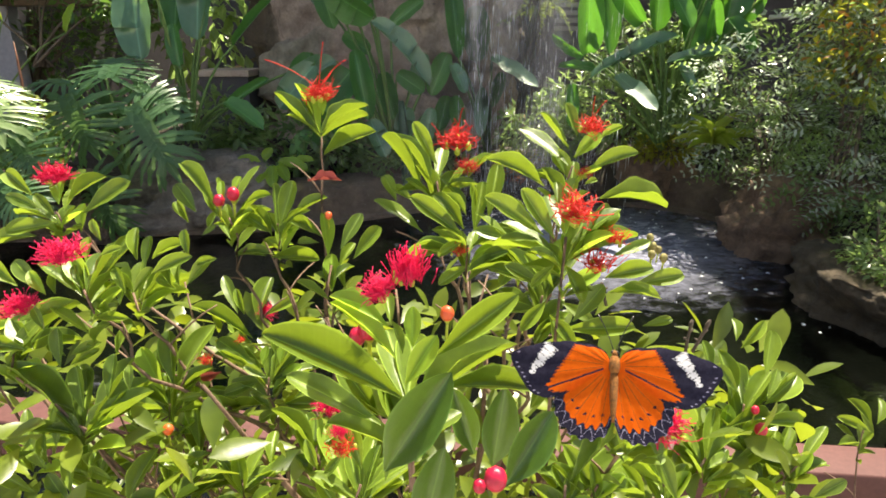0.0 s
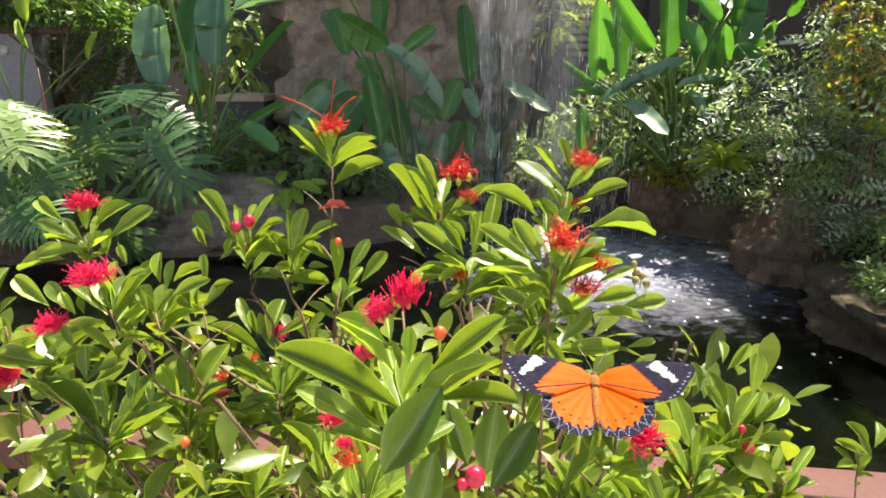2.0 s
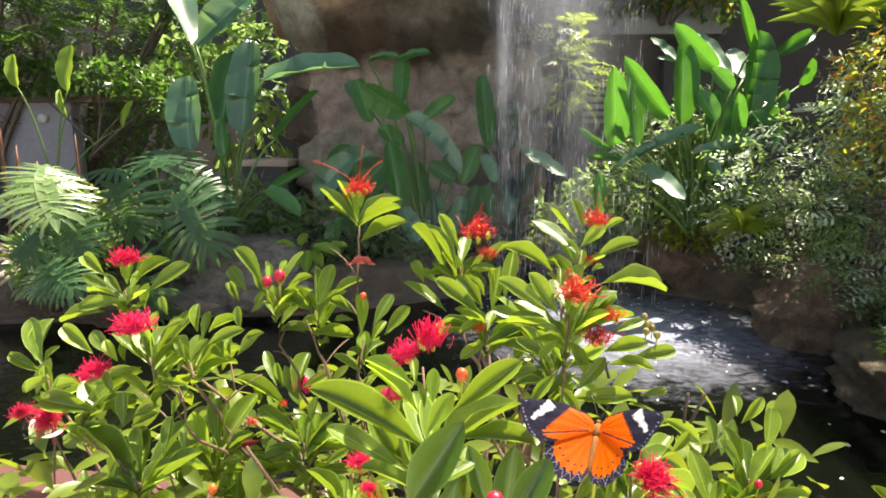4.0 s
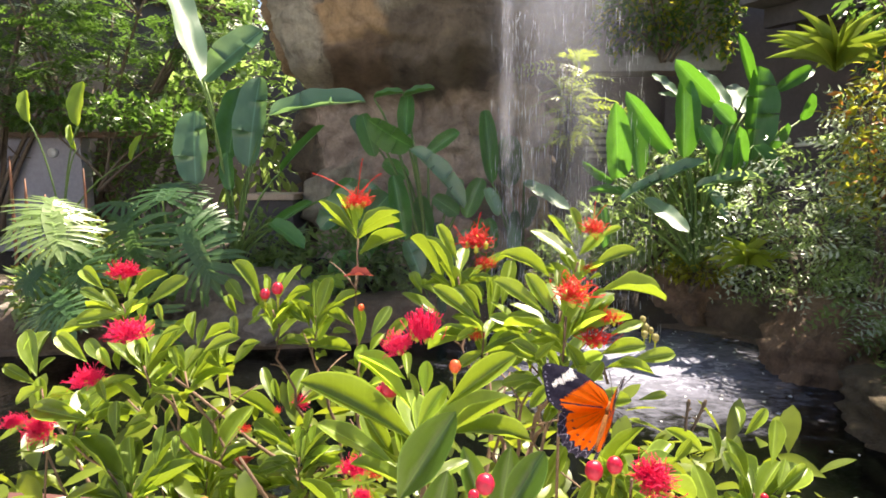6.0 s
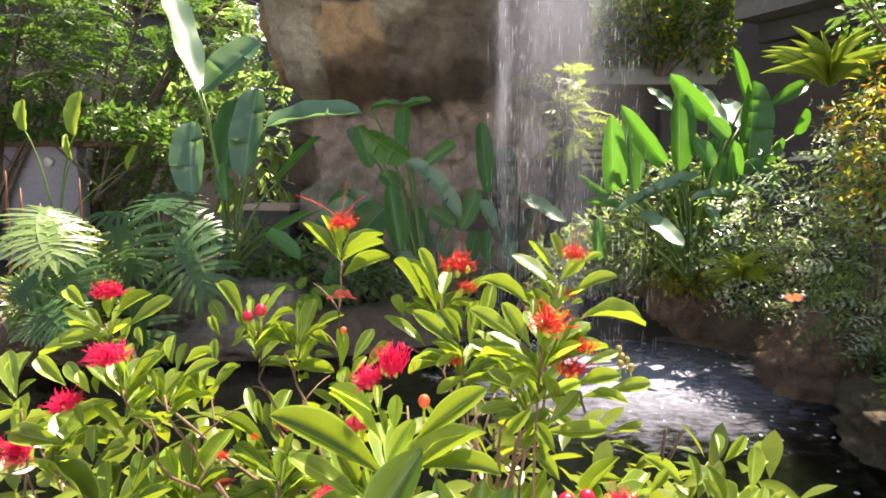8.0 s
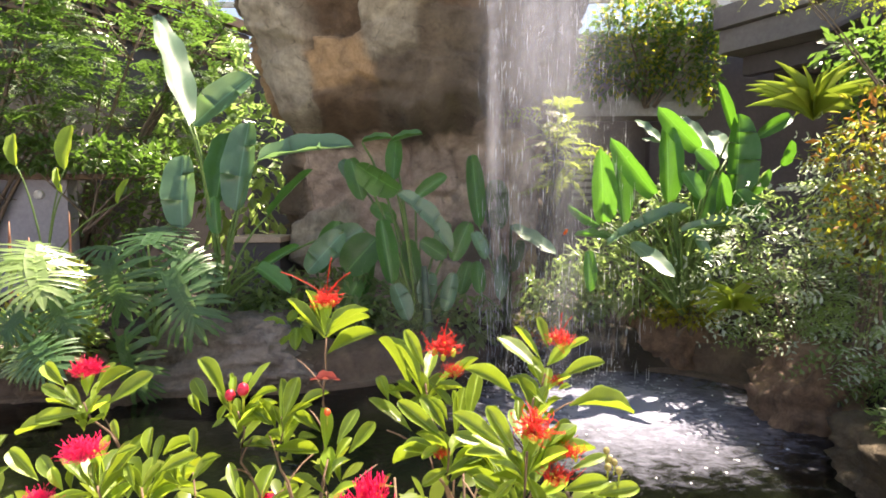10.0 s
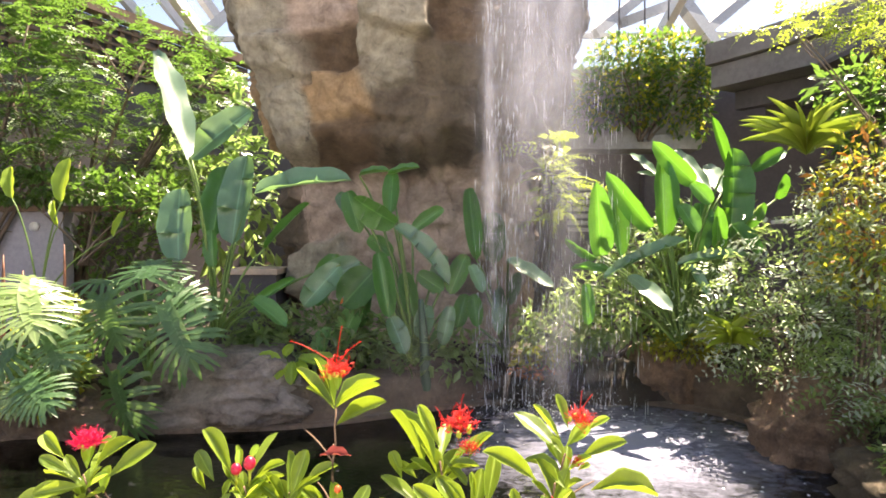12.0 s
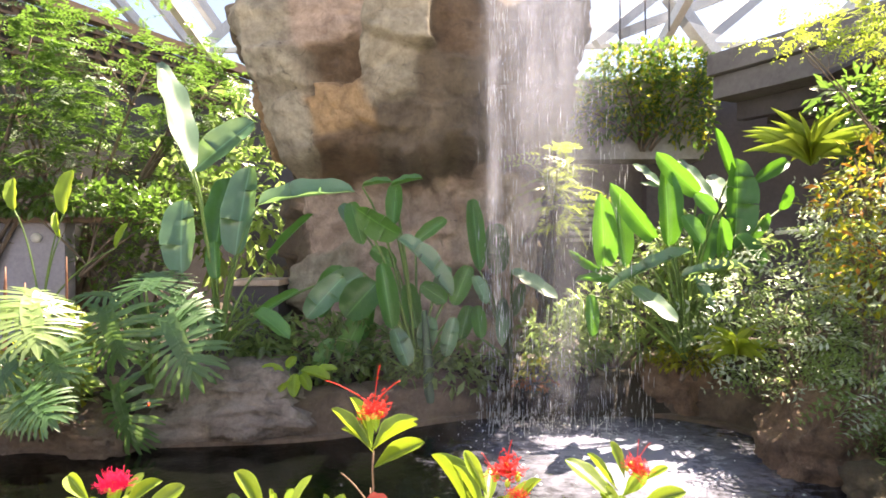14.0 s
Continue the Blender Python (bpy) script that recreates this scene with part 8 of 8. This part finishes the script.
def splash():
    rng = random.Random(91)
    vs, fs = [], []
    for _ in range(420):
        a, r = rng.uniform(0, 2 * math.pi), abs(rng.gauss(0, 0.35))
        x, y, z = 0.12 + r * 1.3 * math.cos(a), -0.2 + r * math.sin(a), 0.02 + abs(rng.gauss(0, 0.1)) * max(0.1, 1 - r)
        s = rng.uniform(0.002, 0.006)
        i = len(vs)
        vs.extend([(x, y, z + s), (x + s, y, z), (x, y + s, z), (x - s, y, z), (x, y - s, z), (x, y, z - s)])
        for p, q in ((1, 2), (2, 3), (3, 4), (4, 1)):
            fs.extend([(i, i + p, i + q), (i + 5, i + q, i + p)])
    return tagged(raw_part("splash", vs, fs, DROPS, fall), kind="stuff")


SPLASH = splash()


def froth_glints():
    """Bits of froth adrift on the pool below the fall; their white also paints glints."""
    rng = random.Random(17)
    vs, fs = [], []
    for _ in range(90):
        x, y = rng.gauss(1.25, 0.42), rng.gauss(3.75, 0.75)
        if not (0.1 < x < 2.0 and 1.6 < y < 5.0):
            continue
        s = rng.uniform(0.005, 0.014)
        i, n = len(vs), 6
        a0 = rng.uniform(0, 6)
        vs.append((x, y, 0.004 + s * 0.3))
        vs.extend((x + s * rng.uniform(0.6, 1.2) * math.cos(a0 + k * math.pi / 3), y + s * rng.uniform(0.6, 1.2) * math.sin(a0 + k * math.pi / 3), 0.0005) for k in range(n))
        fs.extend((i, i + 1 + k, i + 1 + (k + 1) % n) for k in range(n))
    ob = raw_part("foam", vs, fs, DROPS)
    ob.location = (0, 0, Z_WATER)
    return tagged(ob, "white flecks on the dark pool, froth and painted glints", "foam", kind="stuff")


FLECKS = froth_glints()


# ---- butterfly ----
def wing_matter(name, a, b, scale, trans=0.3, rough=0.6, spec=0.2):
    m, nt, p = mix_tree(name)
    col = ramp(nt, noise_tex(nt, coords(nt), scale, 4, 0.7), [(0.3, a), (0.7, b)])
    nt.links.new(col, p.inputs["Base Color"])
    p.inputs["Roughness"].default_value, p.inputs["Specular IOR Level"].default_value = rough, spec
    t = nt.nodes.new("ShaderNodeBsdfTranslucent")
    nt.links.new(col, t.inputs["Color"])
    ms = nt.nodes.new("ShaderNodeMixShader")
    ms.inputs[0].default_value = trans
    nt.links.new(p.outputs[0], ms.inputs[1])
    nt.links.new(t.outputs[0], ms.inputs[2])
    nt.links.new(ms.outputs[0], nt.nodes["Material Output"].inputs["Surface"])
    return m


WING = [
    wing_matter("orange_scales", (0.82, 0.115, 0.002), (0.93, 0.16, 0.004), 900, 0.5),
    wing_matter("black_scales", (0.01, 0.009, 0.02), (0.026, 0.024, 0.042), 900, 0.04, 0.85, 0.06),
    wing_matter("white_scales", (0.7, 0.68, 0.72), (0.85, 0.83, 0.86), 900, 0.3),
    wing_matter("brown_veins", (0.42, 0.08, 0.008), (0.5, 0.1, 0.01), 900, 0.3),
    wing_matter("lavender_scales", (0.2, 0.18, 0.28), (0.34, 0.32, 0.42), 900, 0.2),
]
MM = 1 / 6750.0
FORE = [(-33, 112), (-27, 146), (-21, 164), (-15.5, 172), (-9, 181), (-4, 190), (0, 196), (3, 193), (6, 179), (10.5, 151), (20, 106), (34, 62), (62, 26)]
HIND = [(-93, 59), (-90, 106), (-86, 122), (-74, 138), (-61, 145), (-47, 144), (-36, 133), (-30, 122), (-22, 91), (-12, 38)]


def reach(table, th):
    for (a0, r0), (a1, r1) in zip(table, table[1:]):
        if a0 <= th <= a1:
            u = (th - a0) / (a1 - a0)
            u = u * u * (3 - 2 * u) * 0.35 + u * 0.65
            return r0 + (r1 - r0) * u
    return table[-1][1]


def fore_scale(x, y, s, th, r):
    """Which colour a spot of the forewing has."""
    edge = 93 - 0.68 * y + 3.0 * math.sin(th * 1.9)
    if x > edge or s > 0.93 or (th > 22 and s > 0.86) or (th < -11 and s > 0.82 + 0.02 * math.sin(th * 2.3)):
        bx, by = x - 135, y - 1
        along, across = bx * 0.6 - by * 0.8, bx * 0.8 + by * 0.6
        shard = abs((along + 31) / 11.5 % 1 - 0.5)
        if abs(along) < 33 and abs(across - 1 + 1.5 * math.sin(along * 0.27) + 5 * (shard - 0.25)) < (10 - 0.16 * along) * (0.6 + 0.4 * math.sin(along * 0.55 + 1) ** 2) and shard < 0.46:
            return 2
        if 0.942 < s < 0.964 and th < 9 and math.sin(th * 2.1) > 0.8:
            return 4
        return 1
    for vein in (-22, -10, 3, 16, 27):
        if abs(th - vein) * r * 0.01745 < (1.6 if vein == -22 else 0.7) and r > 18:
            return 3 if vein != -22 else 1
    return 0


def hind_scale(x, y, s, th, r):
    """Which colour a spot of the hindwing has."""
    rim = 0.83 + 0.025 * math.sin(th * 0.8)
    if s > rim and th < -24 or (s > 0.9):
        ph = (th + 93) / 8.6 % 1.0
        zig = 0.87 + 0.1 * (2 * ph - 1) ** 2
        if abs(s - zig) < 0.0075 or (s > 0.985 and abs(2 * ph - 1) > 0.75):
            return 4
        return 1
    ph = (th + 90) / 9.5
    if -86 < th < -40 and math.hypot((ph - round(ph)) * 9.5 * 0.01745 * r, (s - 0.7) * 145) < 2.7:
        return 1
    for vein in (-80, -66, -54, -42, -32):
        if abs(th - vein) * r * 0.01745 < 0.7 and r > 25:
            return 3
    return 0


def wing(name, table, colour, side, lift, parent):
    """One wing as a thin curved shell with its scale pattern."""
    na, nr = 110, 84
    a0, a1 = table[0][0], table[-1][0]
    vs, fs, mi = [], [], []
    for i in range(na + 1):
        th = a0 + (a1 - a0) * i / na
        rim = reach(table, th)
        if table is HIND:
            rim *= 1 + 0.018 * math.cos((th + 93) / 8.6 * 2 * math.pi) * (1 if th < -28 else 0)
        for j in range(nr + 1):
            s = j / nr
            r = rim * s
            x, y = r * math.cos(radians(th)), r * math.sin(radians(th))
            z = lift + 3.5 * math.sin(math.pi * s) * math.sin(radians(th) * 2 + 1) + 0.7 * math.sin(radians(th) * 24) * s
            vs.append(((4 + x) * side * MM, y * 1.08 * MM, z * MM))
    for i in range(na):
        for j in range(nr):
            a = i * (nr + 1) + j
            q = (a, a + 1, a + nr + 2, a + nr + 1)
            fs.append(q if side > 0 else q[::-1])
            th = a0 + (a1 - a0) * (i + 0.5) / na
            s = (j + 0.5) / nr
            r = reach(table, th) * s
            mi.append(colour(r * math.cos(radians(th)), r * math.sin(radians(th)), s, th, r))
    me = bpy.data.meshes.new(name)
    me.from_pydata(vs, [], fs)
    for mt in WING:
        me.materials.append(mt)
    me.polygons.foreach_set("material_index", mi)
    me.polygons.foreach_set("use_smooth", [True] * len(fs))
    me.update()
    ob = new(name, me)
    ob.parent = parent
    return ob


def butterfly():
    b = empty("butterfly")
    w = {}
    for side, word in ((1, "right"), (-1, "left")):
        w[("fore", side)] = tagged(wing("forewing", FORE, fore_scale, side, 2.0, b), "orange forewing with a black tip and white band")
        w[("hind", side)] = tagged(wing("hindwing", HIND, hind_scale, side, -1.0, b), "orange hindwing with a black scalloped rim")
    fur = surface("orange_brown_fur", (0.07, 0.03, 0.008), (0.42, 0.16, 0.03), 900, 0.9, 5, 0.6, 0.0006)
    dark = surface("dark_chitin", (0.01, 0.008, 0.008), (0.03, 0.025, 0.02), 600, 0.4, 4, 0.1, 0.0002)
    bm = bmesh.new()
    rings = [(20, 4), (16, 8), (8, 10.5), (0, 11), (-8, 10), (-14, 7.5)]
    tube(bm, [Vector((0, y, 1)) * MM for y, _ in rings], [r * MM for _, r in rings], 14)
    part("thorax", bm, fur, b)
    bm = bmesh.new()
    ab = [(-13, 6.5), (-24, 7.8), (-40, 8), (-60, 7.2), (-80, 6), (-96, 4.4), (-108, 2)]
    tube(bm, [Vector((0, y, 0)) * MM for y, _ in ab], [r * MM * (1 + 0.06 * (k % 2)) for k, (_, r) in enumerate(ab)], 14)
    part("abdomen", bm, fur, b)
    bm = bmesh.new()
    bmesh.ops.create_icosphere(bm, subdivisions=3, radius=6 * MM, matrix=Matrix.Translation(Vector((0, 24, 1)) * MM))
    head = part("head", bm, fur, b)
    for s in (-1, 1):
        bm = bmesh.new()
        bmesh.ops.create_icosphere(bm, subdivisions=2, radius=3.2 * MM, matrix=Matrix.Translation(Vector((s * 4.5, 26, 2)) * MM))
        part("eye", bm, dark, head)
        bm = bmesh.new()
        pts = curve_pts(Vector((s * 2, 28, 2)) * MM, Vector((s * 14, 66, 4)) * MM, Vector((s * 34, 98, 6)) * MM, 9)
        tube(bm, pts, [0.8 * MM] * 6 + [1.1 * MM, 1.9 * MM, 1.2 * MM], 6)
        part("antenna", bm, dark, head)
        for k in range(3):
            bm = bmesh.new()
            y = 12 - 9 * k
            tube(bm, curve_pts(Vector((s * 3, y, -5)) * MM, Vector((s * 16, y + 4, -12)) * MM, Vector((s * 20, y + 10 - 8 * k, -30)) * MM, 6), [0.9 * MM] * 6, 5)
            part("leg", bm, dark, b)
    tagged(b, "orange butterfly with black white-banded wing tips", "butterfly")
    return b, w


fly, wings = butterfly()


# ---- what moves ----
# seconds, place of the thorax, turn to the right, tilt of the back, swing of the heading
FLIGHT = [
    (0, (0.063, 0.205, 1.316), 5, 0, 0),
    (0.5, (0.064, 0.206, 1.316), 5, 0, 0),
    (1, (0.064, 0.207, 1.318), 5, 0, 0),
    (1.5, (0.0635, 0.2037, 1.3170), 3, 14, 0),
    (2, (0.0632, 0.1999, 1.3181), 3, 38, 0),
    (2.5, (0.0633, 0.1983, 1.3192), -2, 42, 0),
    (2.8, (0.0643, 0.2013, 1.3182), -4, 36, 2),
    (3, (0.068, 0.216, 1.310), -9, 30, 4),
    (3.2, (0.066, 0.216, 1.308), 2, 28, 0),
    (3.5, (0.065, 0.217, 1.308), -4, 36, 0),
    (3.7, (0.064, 0.217, 1.307), 8, 24, -24),
    (4.5, (0.064, 0.218, 1.306), 10, 20, -8),
    (5.2, (0.063, 0.218, 1.306), 14, 18, -4),
    (5.8, (0.063, 0.218, 1.307), 10, 22, -14),
    (6.0, (0.070, 0.220, 1.312), 18, 10, -28),
    (6.1, (0.068, 0.222, 1.309), 25, 12, 0),
    (6.2, (0.073, 0.230, 1.321), 6, 12, -26),
    (6.3, (0.093, 0.250, 1.318), 14, 18, 30),
    (6.4, (0.101, 0.270, 1.321), 26, 14, -34),
    (6.5, (0.113, 0.280, 1.315), -6, 8, -30),
    (6.6, (0.126, 0.300, 1.292), 30, 14, -12),
    (6.7, (0.140, 0.300, 1.288), 15, 20, 50),
    (6.8, (0.141, 0.295, 1.291), 2, 30, 6),
    (6.9, (0.166, 0.360, 1.279), 25, 20, 25),
    (7.0, (0.175, 0.360, 1.284), 50, 10, 38),
    (7.1, (0.219, 0.450, 1.257), 50, 20, 40),
    (7.2, (0.292, 0.580, 1.220), 40, 35, 40),
    (7.6, (0.489, 0.900, 1.174), 20, 30, 20),
    (8.2, (0.844, 1.700, 1.145), -10, 35, -20),
    (8.8, (0.988, 2.600, 1.194), -30, 35, -40),
    (9.3, (0.911, 3.200, 1.260), -40, 30, -40),
    (9.5, (0.844, 3.300, 1.262), -40, 30, -40),
    (10, (0.556, 3.400, 1.295), -40, 30, -40),
    (10.5, (0.244, 3.400, 1.321), -45, 30, -45),
    (11, (-0.037, 3.400, 1.324), -45, 30, -45),
    (11.7, (-0.427, 3.400, 1.178), -50, 30, -45),
    (12, (-0.644, 3.400, 1.102), -50, 30, -45),
    (12.5, (-0.893, 3.400, 1.008), -50, 30, -45),
    (13, (-1.160, 3.400, 0.877), -50, 30, -45),
    (13.5, (-1.443, 3.400, 0.739), -50, 30, -45),
    (14, (-1.733, 3.400, 0.598), -50, 30, -45),
]
# seconds, how far the wings are raised
FLAPS = [(0, 0), (0.5, 10), (1.0, 8), (1.5, 14), (2.0, 16), (2.5, 23), (2.7, 24), (2.9, 30), (3.0, 31), (3.2, 20), (3.3, 12), (3.4, 14), (3.5, 26), (3.7, 50), (4.1, 25), (4.6, 50), (5.2, 20), (5.8, 30), (6.0, 58), (6.1, 10), (6.2, 46), (6.3, 14), (6.4, 44), (6.5, 14), (6.6, 20), (6.7, 70), (6.8, 4), (6.9, 58), (7.0, 55), (7.1, 40), (7.2, 15)]


def motions():
    z0 = Vector((-0.14, -0.84, 0.54)).normalized()
    x0 = Vector((1, 0, 0)) - z0 * z0.x
    x0.normalize()
    y0 = z0.cross(x0)
    rest = Matrix((x0, y0, z0)).transposed().to_4x4()
    walk(fly, [(t, Matrix.Translation(at) @ rest @ pose(0, 0, 0, 0, 0, -turn) @ pose(0, 0, 0, -tilt, yaw, 0)) for t, at, turn, tilt, yaw in FLIGHT])
    beats = list(FLAPS)
    t, up = 7.3, True
    while t < 14.0:
        beats.append((round(t, 1), 62 if up else 2))
        t, up = t + 0.1, not up
    beats.append((14.0, 40))
    for (kind, side), w in wings.items():
        less = 0.94 if kind == "hind" else 1.0
        walk(w, [(t, pose(0, 0, 0, 0, -side * a * less, 0)) for t, a in beats])
    # each group of drops falls and starts again from above
    for k, s in enumerate(STRANDS):
        rows, t = [(0.0, pose(0, 0, 0.12 * (k % 3)))], 0.1 + 0.05 * k
        while t < 13.4:
            rows += [(t, pose(0, 0, 0.35)), (t + 0.46, pose(0, 0, -0.35))]
            t += 0.5
        rows.append((14.0, pose(0, 0, -0.1)))
        walk(s, rows)
    for k, v in enumerate(VEILS):
        walk(v, [(0.5 * i, pose(0, 0, 0.16 * math.sin(2.1 * i + k * 1.7))) for i in range(29)])
    walk(FLECKS, [(0.5 * i, pose(0.05 * math.sin(0.9 * i), 0.05 * math.cos(1.1 * i), Z_WATER, 0, 0, 1.5 * math.sin(0.7 * i))) for i in range(29)])
    walk(SPLASH, [(0.25 * i, pose(0.02 * math.sin(i * 2.3), 0.02 * math.cos(i * 1.9), 0.03 * math.sin(i * 2.9))) for i in range(57)])


motions()
